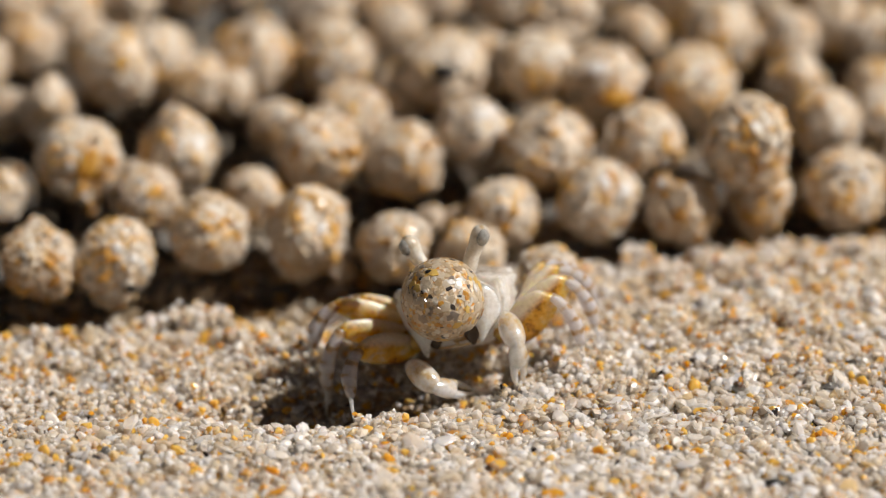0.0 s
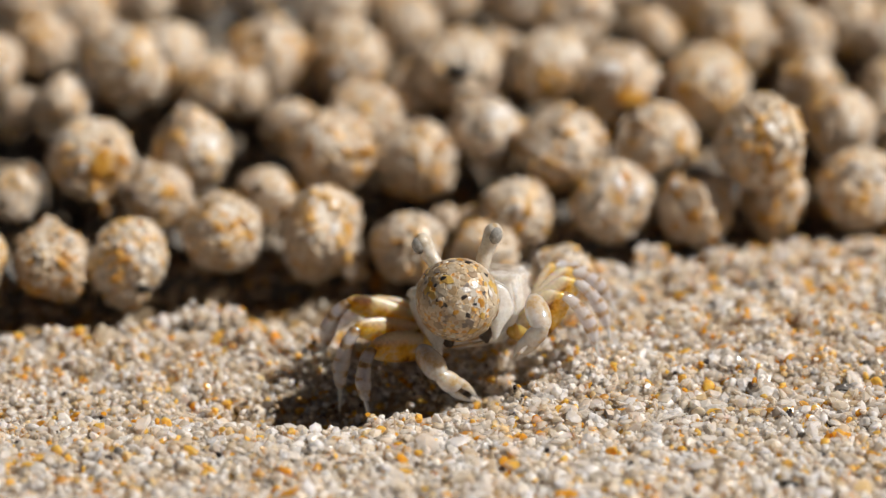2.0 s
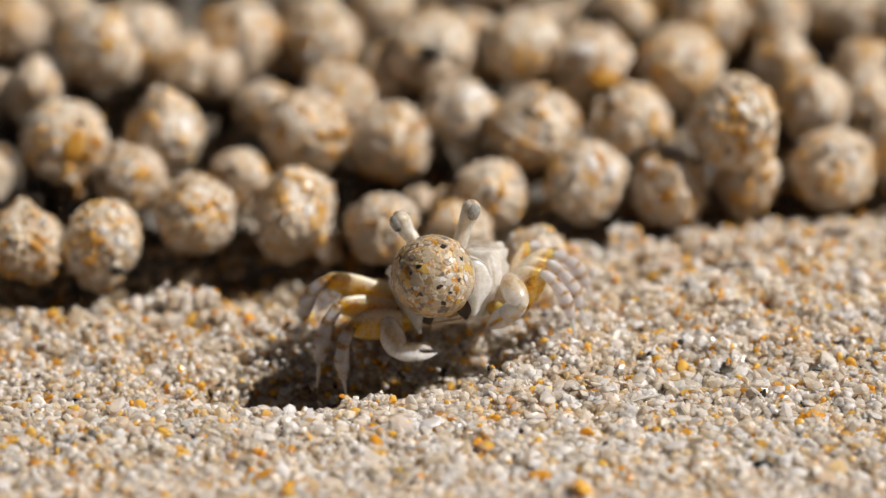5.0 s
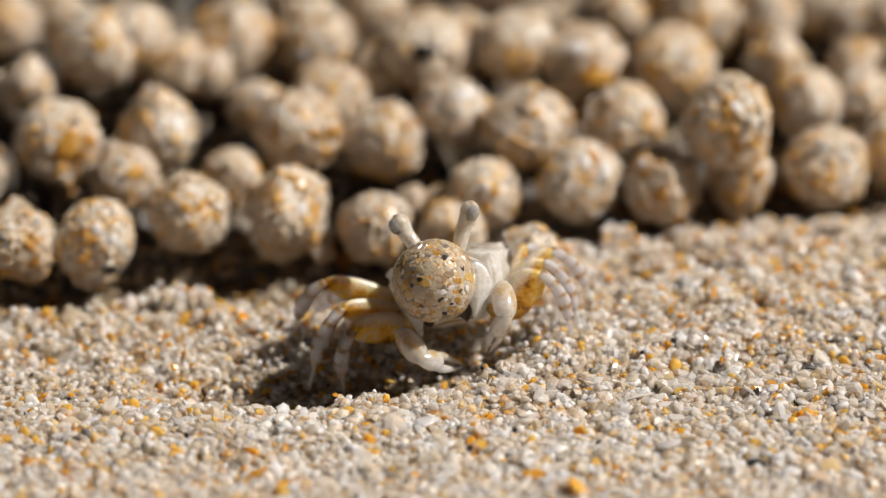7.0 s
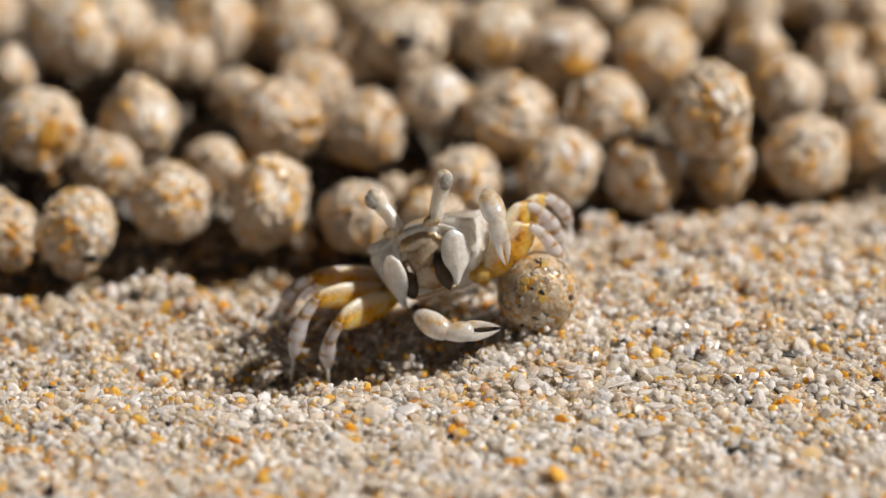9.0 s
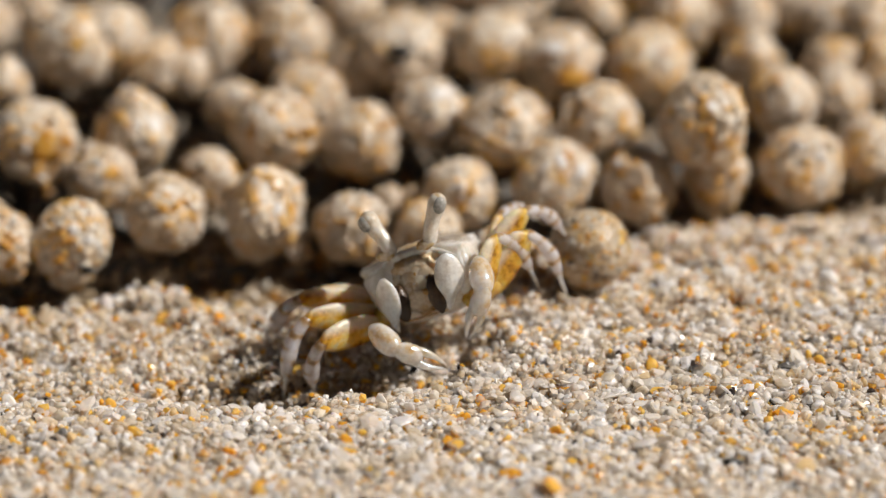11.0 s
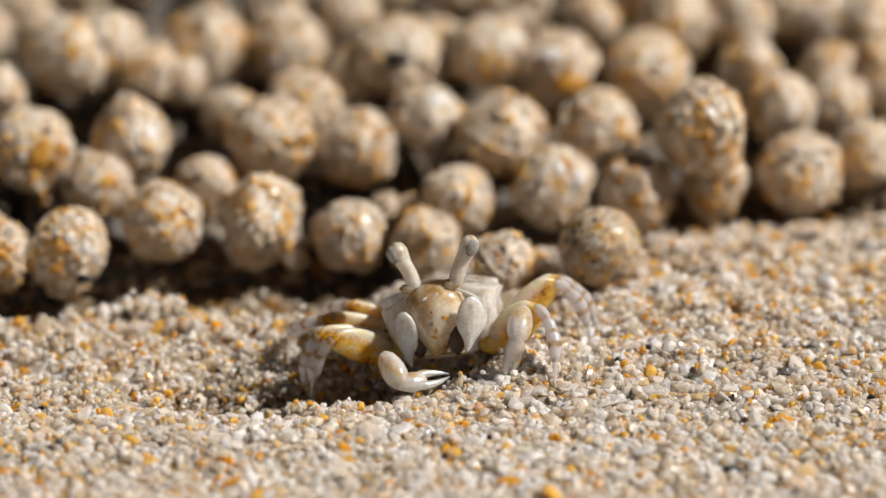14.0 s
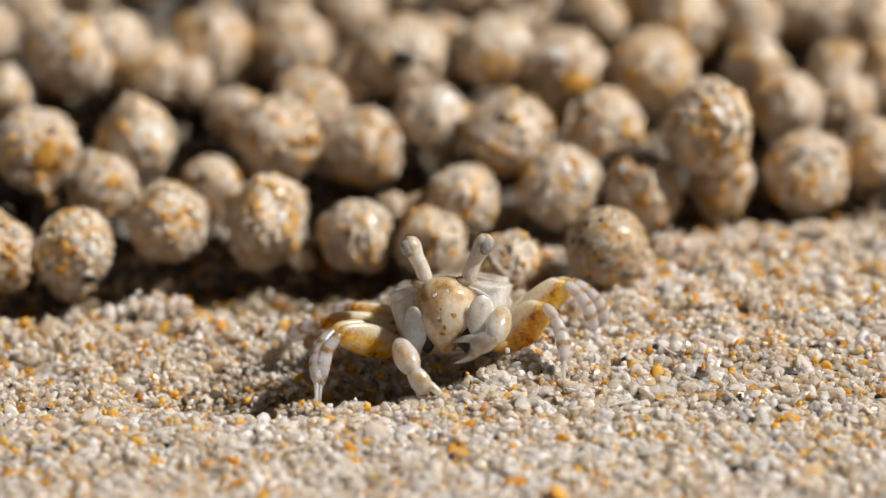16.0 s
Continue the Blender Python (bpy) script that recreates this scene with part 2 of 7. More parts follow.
SHIN = shell_material("banded_shin", [(0.28, (0.46, 0.28, 0.12)), (0.38, (0.72, 0.52, 0.32)), (0.44, (0.84, 0.75, 0.66)), (0.52, (0.84, 0.80, 0.84)), (0.7, (0.92, 0.90, 0.94))], 620, 0.18, 0.42, 230, 0.8, gain=0.86, glow=0.9, depth=0.0014, film=185, clear=0.14)
CLAW = shell_material("pearly_claw", [(0.22, (0.68, 0.42, 0.15)), (0.34, (0.87, 0.70, 0.46)), (0.44, (0.92, 0.86, 0.79)), (0.55, (0.94, 0.92, 0.92)), (0.68, (0.94, 0.94, 0.95))], 300, 0.16, 0.36, 0, 0.9, gain=0.9, glow=0.9, depth=0.0015, film=185, clear=0.1)
STALK = shell_material("eyestalk_skin", [(0.3, (0.62, 0.48, 0.30)), (0.46, (0.82, 0.77, 0.68)), (0.65, (0.92, 0.89, 0.84))], 600, 0.22, 0.3, 0, 0.7, gain=0.86, glow=0.9)
LOBE = shell_material("tan_lobe", [(0.32, (0.62, 0.40, 0.18)), (0.44, (0.74, 0.54, 0.31)), (0.62, (0.88, 0.76, 0.58))], 520, 0.14, 0.2, 0, 1.0, gain=0.85, glow=0.8, depth=0.0008)
CORNER = shell_material("dark_mouth_corner", [(0.3, (0.04, 0.02, 0.008)), (0.5, (0.10, 0.05, 0.02)), (0.7, (0.20, 0.11, 0.05))], 500, 0.4, 0.1, 0, 0.1, gain=0.45)
SOCKET = shell_material("amber_socket", [(0.3, (0.40, 0.20, 0.05)), (0.5, (0.80, 0.58, 0.28)), (0.7, (0.88, 0.78, 0.62))], 700, 0.25, 0.2, 0, 0.6, gain=0.75, glow=0.8)
CORNEA = shell_material("grey_eye", [(0.3, (0.26, 0.26, 0.25)), (0.5, (0.44, 0.44, 0.42)), (0.7, (0.66, 0.65, 0.61))], 900, 0.08, 0.0, 0, 1.0, gain=0.6)
MUD = shell_material("wet_sand_paste", [(0.28, (0.52, 0.31, 0.12)), (0.40, (0.78, 0.58, 0.33)), (0.54, (0.90, 0.77, 0.56)), (0.68, (0.95, 0.88, 0.74))], 300, 0.16, 0.3, 0, 0.9, gain=0.94, glow=0.9, depth=0.0014)

WHITE = shell_material("white_shell", [(0.3, (0.80, 0.77, 0.74)), (0.5, (0.88, 0.86, 0.85)), (0.7, (0.92, 0.91, 0.90))], 900, 0.28, 0.15, gain=0.9)
BLACK = shell_material("black_mineral", [(0.3, (0.015, 0.014, 0.014)), (0.5, (0.03, 0.028, 0.027)), (0.7, (0.07, 0.06, 0.055))], 900, 0.35, 0.0)
GREY = shell_material("grey_stone", [(0.3, (0.14, 0.13, 0.12)), (0.5, (0.26, 0.25, 0.24)), (0.7, (0.40, 0.39, 0.37))], 900, 0.4, 0.0)
ORANGE = shell_material("orange_shell", [(0.3, (0.62, 0.24, 0.03)), (0.5, (0.76, 0.38, 0.07)), (0.7, (0.82, 0.52, 0.18))], 900, 0.3, 0.25, gain=0.75)
AMBER = shell_material("amber_shell", [(0.3, (0.70, 0.30, 0.03)), (0.5, (0.86, 0.46, 0.07)), (0.7, (0.90, 0.62, 0.22))], 900, 0.4, 0.25, 0, 0.1, gain=0.8)
GLASSY = shell_material("pale_quartz", [(0.3, (0.70, 0.68, 0.64)), (0.5, (0.82, 0.80, 0.77)), (0.7, (0.90, 0.89, 0.87))], 700, 0.35, 0.45, 0, 0.15, gain=0.9)
PINK = shell_material("pink_shell", [(0.3, (0.70, 0.42, 0.34)), (0.5, (0.80, 0.58, 0.50)), (0.7, (0.86, 0.74, 0.68))], 900, 0.3, 0.2, gain=0.75)


# ---- mesh helpers ----
def mesh_from(name, verts, faces, mats, mat_index=None, smooth=False):
    me = bpy.data.meshes.new(name)
    nf = len(faces)
    me.vertices.add(len(verts))
    me.vertices.foreach_set("co", np.ascontiguousarray(verts, dtype=np.float32).ravel())
    me.loops.add(nf * 3)
    me.loops.foreach_set("vertex_index", np.ascontiguousarray(faces, dtype=np.int32).ravel())
    me.polygons.add(nf)
    me.polygons.foreach_set("loop_start", np.arange(0, nf * 3, 3, dtype=np.int32))
    if mat_index is not None:
        me.polygons.foreach_set("material_index", np.ascontiguousarray(mat_index, dtype=np.int32))
    sm = np.full(nf, smooth, dtype=bool) if isinstance(smooth, bool) else smooth
    me.polygons.foreach_set("use_smooth", sm)
    for m in mats:
        me.materials.append(m)
    me.update(calc_edges=True)
    return me


def ico(sub):
    bm = bmesh.new()
    bmesh.ops.create_icosphere(bm, subdivisions=sub, radius=1.0)
    v = np.array([x.co[:] for x in bm.verts])
    f = np.array([[x.index for x in y.verts] for y in bm.faces])
    bm.free()
    return v, f


ICO1, ICO1_F = ico(1)
ICO2, ICO2_F = ico(2)


def spun(n):
    """n random turns as matrices."""
    q = rng.normal(size=(n, 4))
    q /= np.linalg.norm(q, axis=1)[:, None]
    w, x, y, z = q.T
    return np.stack([1 - 2 * (y * y + z * z), 2 * (x * y - w * z), 2 * (x * z + w * y),
                     2 * (x * y + w * z), 1 - 2 * (x * x + z * z), 2 * (y * z - w * x),
                     2 * (x * z - w * y), 2 * (y * z + w * x), 1 - 2 * (x * x + y * y)], axis=1).reshape(n, 3, 3)


def grains_at(centres, sizes, turns=None, flat=(0.55, 1.0), jag=0.22, fine=False):
    """Sand grains: uneven lumps of twenty faces, or rounded ones of eighty. Returns vertices and faces."""
    n = len(centres)
    turns = spun(n) if turns is None else turns
    if fine:
        # angular corners first, then each edge halved and the new points drawn in a little
        v = np.repeat(ICO2[None], n, 0)
        bend = rng.normal(size=(n, 7, 3))
        bend /= np.linalg.norm(bend, axis=2)[:, :, None]
        cut = rng.uniform(0.3, 0.9, (n, 7))
        for k in range(7):
            over = np.maximum(0, np.einsum("nvj,nj->nv", v, bend[:, k]) - cut[:, k, None])
            v = v - over[:, :, None] * bend[:, None, k] * 0.92
        v = v + rng.normal(0, jag * 0.12, v.shape)
        s = np.stack([rng.uniform(0.8, 1.35, n), rng.uniform(0.7, 1.05, n), rng.uniform(flat[0], flat[1], n)], 1)
        v = v * (s * sizes[:, None])[:, None, :]
        v = np.einsum("nij,nkj->nki", turns, v) + centres[:, None, :]
        f = ICO2_F[None] + (np.arange(n) * len(ICO2))[:, None, None]
        return v.reshape(-1, 3), f.reshape(-1, 3)
    v = np.repeat(ICO1[None], n, 0) * (1 + rng.uniform(-jag, jag, (n, 12, 1)))
    v += rng.normal(0, jag * 0.35, v.shape)
    s = np.stack([rng.uniform(0.85, 1.35, n), rng.uniform(0.65, 1.05, n), rng.uniform(flat[0], flat[1], n)], 1)
    v = v * (s * sizes[:, None])[:, None, :]
    v = np.einsum("nij,nkj->nki", turns, v) + centres[:, None, :]
    f = ICO1_F[None] + (np.arange(n) * 12)[:, None, None]
    return v.reshape(-1, 3), f.reshape(-1, 3)


def facing(normals):
    """Turns that carry z to the given normals, with a random spin about them."""
    n = len(normals)
    a = rng.normal(size=(n, 3))
    x = np.cross(normals, a)
    x /= np.linalg.norm(x, axis=1)[:, None]
    y = np.cross(normals, x)
    return np.stack([x, y, normals], axis=2)


def part(name, bm, material, parent, label=""):
    me = bpy.data.meshes.new(name)
    bm.normal_update()
    for f in bm.faces:
        f.smooth = True
    bm.to_mesh(me)
    bm.free()
    me.materials.append(material)
    ob = new(name, me)
    ob.parent = parent
    return tagged(ob, label)


def limb(profile, sides=14, steps=5, square=1.0):
    """A closed, tapering limb along x. Profile rows in mm: x, sideways, up, half width, half height."""
    pr = np.array(profile, float)
    t = np.linspace(0, len(pr) - 1, (len(pr) - 1) * steps + 1)
    out = []
    for q in t:
        i = min(int(q), len(pr) - 2)
        k = q - i
        p0, p1, p2, p3 = pr[max(i - 1, 0)], pr[i], pr[i + 1], pr[min(i + 2, len(pr) - 1)]
        out.append(0.5 * (2 * p1 + (p2 - p0) * k + (2 * p0 - 5 * p1 + 4 * p2 - p3) * k ** 2 + (3 * p1 - p0 - 3 * p2 + p3) * k ** 3))
    bm = bmesh.new()
    rings = []
    for x, sy, up, w, h in out:
        ring = []
        for s in range(sides):
            a = 2 * math.pi * s / sides
            c, d = math.cos(a), math.sin(a)
            ring.append(bm.verts.new(((x * MM), (sy + max(w, 0.01) * math.copysign(abs(c) ** square, c)) * MM, (up + max(h, 0.01) * math.copysign(abs(d) ** square, d)) * MM)))
        rings.append(ring)
    for a, b in zip(rings, rings[1:]):
        for s in range(sides):
            bm.faces.new((a[s], a[(s + 1) % sides], b[(s + 1) % sides], b[s]))
    bm.faces.new(rings[0][::-1])
    bm.faces.new(rings[-1])
    return bm


def blob(rx, ry, rz, lump=0.0, seed=0.0, sub=4, shape=None):
    bm = bmesh.new()
    bmesh.ops.create_icosphere(bm, subdivisions=sub, radius=1.0)
    for v in bm.verts:
        p = v.co.copy()
        k = 1 + lump * noise.noise(p * 2.2 + Vector((seed, seed * 2, 0)))
        q = Vector((p.x * rx * k, p.y * ry * k, p.z * rz * k))
        v.co = (shape(q) if shape else q) * MM
    return bm


# ---- ground ----
def ease(v, a, b):
    k = np.clip((v - a) / (b - a), 0, 1)
    return k * k * (3 - 2 * k)


def dug(x, y):
    """How deep the crab has scraped the sand away under itself, in mm."""
    pit = 3.2 * np.exp(-((x + 8.6) / 8.2) ** 2 - ((y + 2.7) / 4.3) ** 2) + 1.2 * np.exp(-((x + 14.2) / 4.4) ** 2 - ((y + 2.8) / 2.8) ** 2)
    # its near rim runs slanting from the front legs of one side to those of the other
    across, along = (y + 6.9) * 0.85 - (x + 4) * 0.527, (x + 4) * 0.85 + (y + 6.9) * 0.527
    across = across + 2.4 * ease(along, 2, 8)
    slope = 3.0 * ease(across, 0.2, 2.7) * (1 - ease(across, 5, 10)) * ease(along, -2, 4) * (1 - ease(along, 12, 18))
    trough = 1.9 * ease(y, -8.6, -6.0) * (1 - ease(y, 1, 14)) * ease(-x, 7, 16)
    return pit + slope + trough


def height(x, y):
    """Lie of the sand in mm: a scraped hollow round the crab, rising to one side."""
    h = 1.3 * ease(x, -6, 14) * ease(y, -12, 2) + 0.8 * ease(x, 8, 34) * ease(y, -6, 16)
    h = h - dug(x, y)
    h = h + 0.15 * np.exp(-((x + 5) / 10) ** 2 - ((y + 7.6) / 1.8) ** 2)
    # the bank of spoil under the heap of balls
    q = np.clip((y - (21 + 0.18 * x)) / 42, 0, 1)
    return h + 13 * (q - 0.32 * q * q + 0.05 * q ** 3) * 1.05 * np.clip(q * 8, 0, 1)


def widened(x):
    """How much wider the trench is dug behind the crab, and how much narrower beyond it, in mm."""
    return 4.5 * np.exp(-((x + 9) / 8) ** 2) - 1.4 * ease(x, 4, 16)


def bed(x, y):
    """The sand itself: a dug trench before the balls, and one ball lower under the heap."""
    e = y - (24 + 0.18 * x)
    trench = 2.4 * ease(e + widened(x), -7.2, -4.8) * (1 - ease(e, -0.6, 0.8))
    return height(x, y) - trench - 5.0 * ease(y, 25 + 0.18 * x, 31 + 0.18 * x)


def lumps(x, y):
    """Small clumps of damp sand, in mm."""
    a = np.sin(x * 1.9 + 1.3 * np.sin(y * 1.1 + 0.4)) * np.sin(y * 2.3 + 1.7 * np.sin(x * 0.8))
    b = np.sin(x * 4.3 + 2.1 * np.sin(y * 3.1)) * np.sin(y * 4.9 + 1.3 * np.sin(x * 3.7 + 1.0))
    c = np.sin(x * 0.55 + 0.8) * np.sin(y * 0.6 + 0.3 * x)
    rough = 0.2 + 1.3 * ease(y, 0, 14)
    return rough * (0.22 * a + 0.12 * b) + 0.25 * c


def build_ground():
    near = np.arange(-80, 80.01, 0.6)
    far = np.array([92, 105, 130, 200, 400, 900, 2500, 8000, 30000])
    xs = np.concatenate([-far[::-1], near, far])
    ys = np.concatenate([-far[::-1], near, far]) + 40
    gx, gy = np.meshgrid(xs, ys)
    fade = np.clip(1.8 - np.hypot(gx, gy - 40) / 90, 0, 1)
    z = (bed(gx, gy) + lumps(gx, gy)) * fade - 0.32
    v = np.stack([gx, gy, z], -1).reshape(-1, 3) * MM
    n = len(xs)
    i = (np.arange(n - 1)[:, None] * n + np.arange(n - 1)[None]).ravel()
    f = np.concatenate([np.stack([i, i + 1, i + n + 1], 1), np.stack([i, i + n + 1, i + n], 1)])
    # near-black sand stands in for shade in the trench and under the heap
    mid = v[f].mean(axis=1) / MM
    shaded = (mid[:, 1] > 17.4 + 0.18 * mid[:, 0] - widened(mid[:, 0])) & (mid[:, 1] < 105) & (np.abs(mid[:, 0]) < 75)
    ob = new("ground", mesh_from("ground", v, f, [SAND_BED, SHADE_BED], shaded, True))
    return tagged(ob, "damp coarse beach sand scraped into a shallow hollow", "sand", kind="structure")


def scatter(n, x0, x1, y0, y1, size, rise, spread=0.36):
    x, y = rng.uniform(x0, x1, n), rng.uniform(y0, y1, n)
    s = np.minimum(size * np.exp(rng.normal(0, spread, n)), size * 2.3)
    z = bed(x, y) + lumps(x, y) - 0.14 + rng.uniform(-0.12, rise, n)
    return np.stack([x, y, z], 1), s


def tilted(n, lean):
    up = rng.normal(0, lean, (n, 3)) + (0, 0, 1)
    return up / np.linalg.norm(up, axis=1)[:, None]


def build_grains():
    sets = [scatter(22000, -47, 48, -36, 8, 0.30, 0.3, 0.45), scatter(12000, -50, 52, 8, 36, 0.40, 0.4, 0.42),
            scatter(600, -54, 60, 70, 110, 0.62, 0.3), scatter(11000, -47, 48, -36, 8, 0.18, 0.45)]
    # crumbs of several grains stuck together
    for _ in range(420):
        cx = rng.uniform(-47, 50)
        cy = rng.uniform(-4, (17 if cx > 8 else 13) + 0.18 * cx)
        k = rng.integers(4, 14)
        off = rng.normal(0, 0.5, (k, 3))
        c = np.stack([cx + off[:, 0], cy + off[:, 1], 0 * off[:, 0]], 1)
        c[:, 2] = bed(c[:, 0], c[:, 1]) + lumps(c[:, 0], c[:, 1]) + 0.15 + np.abs(off[:, 2]) * 1.2
        sets.append((c, rng.uniform(0.22, 0.42, k)))
    c = np.concatenate([a for a, b in sets])
    s = np.concatenate([b for a, b in sets])
    e = c[:, 1] - (24 + 0.18 * c[:, 0])
    c, s = c[e < 4], s[e < 4]
    e = e[e < 4]
    # darker grains paint shade into the freshly dug trench before the balls
    shaded = (e > -6.2 - widened(c[:, 0]) + rng.normal(0, 0.5, len(c)))
    # six in ten grains deep in the hollow get this shade colour too
    shaded |= (dug(c[:, 0], c[:, 1]) > 2.4) & (rng.random(len(c)) < 0.6)
    v, f = grains_at(c * MM, s * MM, facing(tilted(len(c), 0.5)), (0.5, 0.95), 0.24)
    kind = np.repeat(shaded * 2, 20)
    smooth = np.repeat(rng.random(len(c)) < 0.2, 20)
    # the rounded and broken grains about the crab, seen sharp
    c3, s3 = scatter(7000, -40, 42, -17, 3, 0.35, 0.5, 0.5)
    v3, f3 = grains_at(c3 * MM, s3 * MM, facing(tilted(len(c3), 0.7)), (0.4, 0.9), 0.3, True)
    # white shell and quartz flakes lying on top
    n = 2600
    x, y = rng.uniform(-47, 48, n), rng.uniform(-36, 7, n)
    keep = rng.random(n) < 0.35 + 0.65 * ease(x, -25, 10)
    x, y = x[keep], y[keep]
    c2 = np.stack([x, y, bed(x, y) + lumps(x, y) + rng.uniform(0.1, 0.45, len(x))], 1)
    v2, f2 = grains_at(c2 * MM, rng.uniform(0.3, 0.78, len(x)) * MM, facing(tilted(len(c2), 0.4)), (0.25, 0.6), 0.24)
    c4, s4 = scatter(620, -44, 46, -30, 4, 0.72, 0.75, 0.3)
    v4, f4 = grains_at(c4 * MM, s4 * MM, facing(tilted(len(c4), 0.45)), (0.2, 0.5), 0.3, True)
    # painted shade again, on the sharp grains deep in the hollow
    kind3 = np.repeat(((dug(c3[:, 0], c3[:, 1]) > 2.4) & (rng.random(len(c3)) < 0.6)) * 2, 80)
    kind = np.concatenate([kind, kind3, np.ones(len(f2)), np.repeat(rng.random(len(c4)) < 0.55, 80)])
    smooth = np.concatenate([smooth, np.repeat(rng.random(len(c3)) < 0.15, 80), np.zeros(len(f2) + len(f4), dtype=bool)])
    f = np.concatenate([f, f3 + len(v), f2 + len(v) + len(v3), f4 + len(v) + len(v3) + len(v2)])
    v = np.concatenate([v, v3, v2, v4])
    ob = new("sand_grains", mesh_from("sand_grains", v, f, [GRAINS, SHELL_FLAKES, SHADE_GRAINS], kind, smooth))
    return tagged(ob, "loose cream, white, orange and black sand grains", "sand", kind="stuff")


def build_picked_grains(ground):
    """The larger single grains lying loose before the crab."""
    meshes = []
    for k in range(14):
        v, f = grains_at(np.zeros((1, 3)), np.array([MM]), np.eye(3)[None], (0.45, 0.85), 0.24, True)
        meshes.append(mesh_from("sand_grain", v, f, [LOOSE_GRAIN], None, k % 3 == 0))
    for k in range(300):
        x, y = rng.uniform(-30, 38), rng.uniform(-19, -7.5)
        q = rng.uniform(0.3, 0.62) * (1 if k % 5 else 1.3)
        ob = new("sand_grain", meshes[k % 14])
        z = float(bed(np.array(x), np.array(y)) + lumps(np.array(x), np.array(y))) + 0.2
        ob.parent = ground
        ob.matrix_basis = pose(x * MM, y * MM, z * MM, rng.uniform(-16, 16), rng.uniform(-16, 16), rng.uniform(0, 360)) @ Matrix.Diagonal((q, q, q, 1))


ground = build_ground()
build_grains()
build_picked_grains(ground)


# ---- sand pellets ----
def pellet_mesh(name, seed, radius=3.7, count=520, size=0.27, lump=0.10, flush=0.0, mats=None, spare=0, nubs=()):
    """A rolled ball of sand: an uneven core with single grains set into its skin. Nubs: direction, height and breadth of a knob."""
    v, f = ico(5 if flush == 1 else 4 - spare)
    off = Vector((seed * 3.1, seed * 1.7, seed * 0.9))
    knobs = [(Vector(way).normalized(), up, wide) for way, up, wide in nubs]

    def bulge(d):
        p = Vector(d)
        k = 1 + lump * (noise.noise(p * 1.3 + off) + 0.3 * noise.noise(p * 3.1 + off) + 0.12 * noise.noise(p * 6.5 + off))
        for way, up, wide in knobs:
            k += up * math.exp(-((p - way).length / wide) ** 2)
        return k

    r = np.array([bulge(d) for d in v])
    core = v * (r * radius)[:, None]
    i = np.arange(count)
    z = 1 - 2 * (i + 0.5) / count
    a = i * 2.39996 + rng.normal(0, 0.12, count)
    d = np.stack([np.sqrt(1 - z * z) * np.cos(a), np.sqrt(1 - z * z) * np.sin(a), z], 1)
    d += rng.normal(0, 0.035, d.shape)
    d /= np.linalg.norm(d, axis=1)[:, None]
    rr = np.array([bulge(q) for q in d])
    s = size * np.exp(rng.normal(0, 0.55 if flush == 1 else 0.44, count))
    s = np.minimum(s, 0.62)
    sink = rng.uniform(-0.7, 0.45, count) * (1 - flush) - 0.3 * flush
    c = d * (rr * radius + sink * s * 0.5)[:, None]
    gv, gf = grains_at(c, s, facing(d), (0.5, 0.95) if not flush else (0.5, 0.6), 0.2)
    # grains pressed level with the skin, more so where it is wet
    length = np.linalg.norm(gv, axis=1)
    proud = rng.uniform(0.02, 0.06, count) if flush == 1 else rng.uniform(0.03, 0.26, count) * (1 - 0.7 * flush)
    most = np.repeat(rr * radius + proud, 12)
    gv *= np.minimum(1, most / length)[:, None]
    verts = np.concatenate([core, gv]) * MM
    faces = np.concatenate([f, gf + len(core)])
    mi = np.concatenate([np.zeros(len(f)), np.ones(len(gf))])
    return mesh_from(name, verts, faces, mats or [PELLET_CORE, PELLET_GRAINS], mi, (mi < 0.5) | (flush < 1))


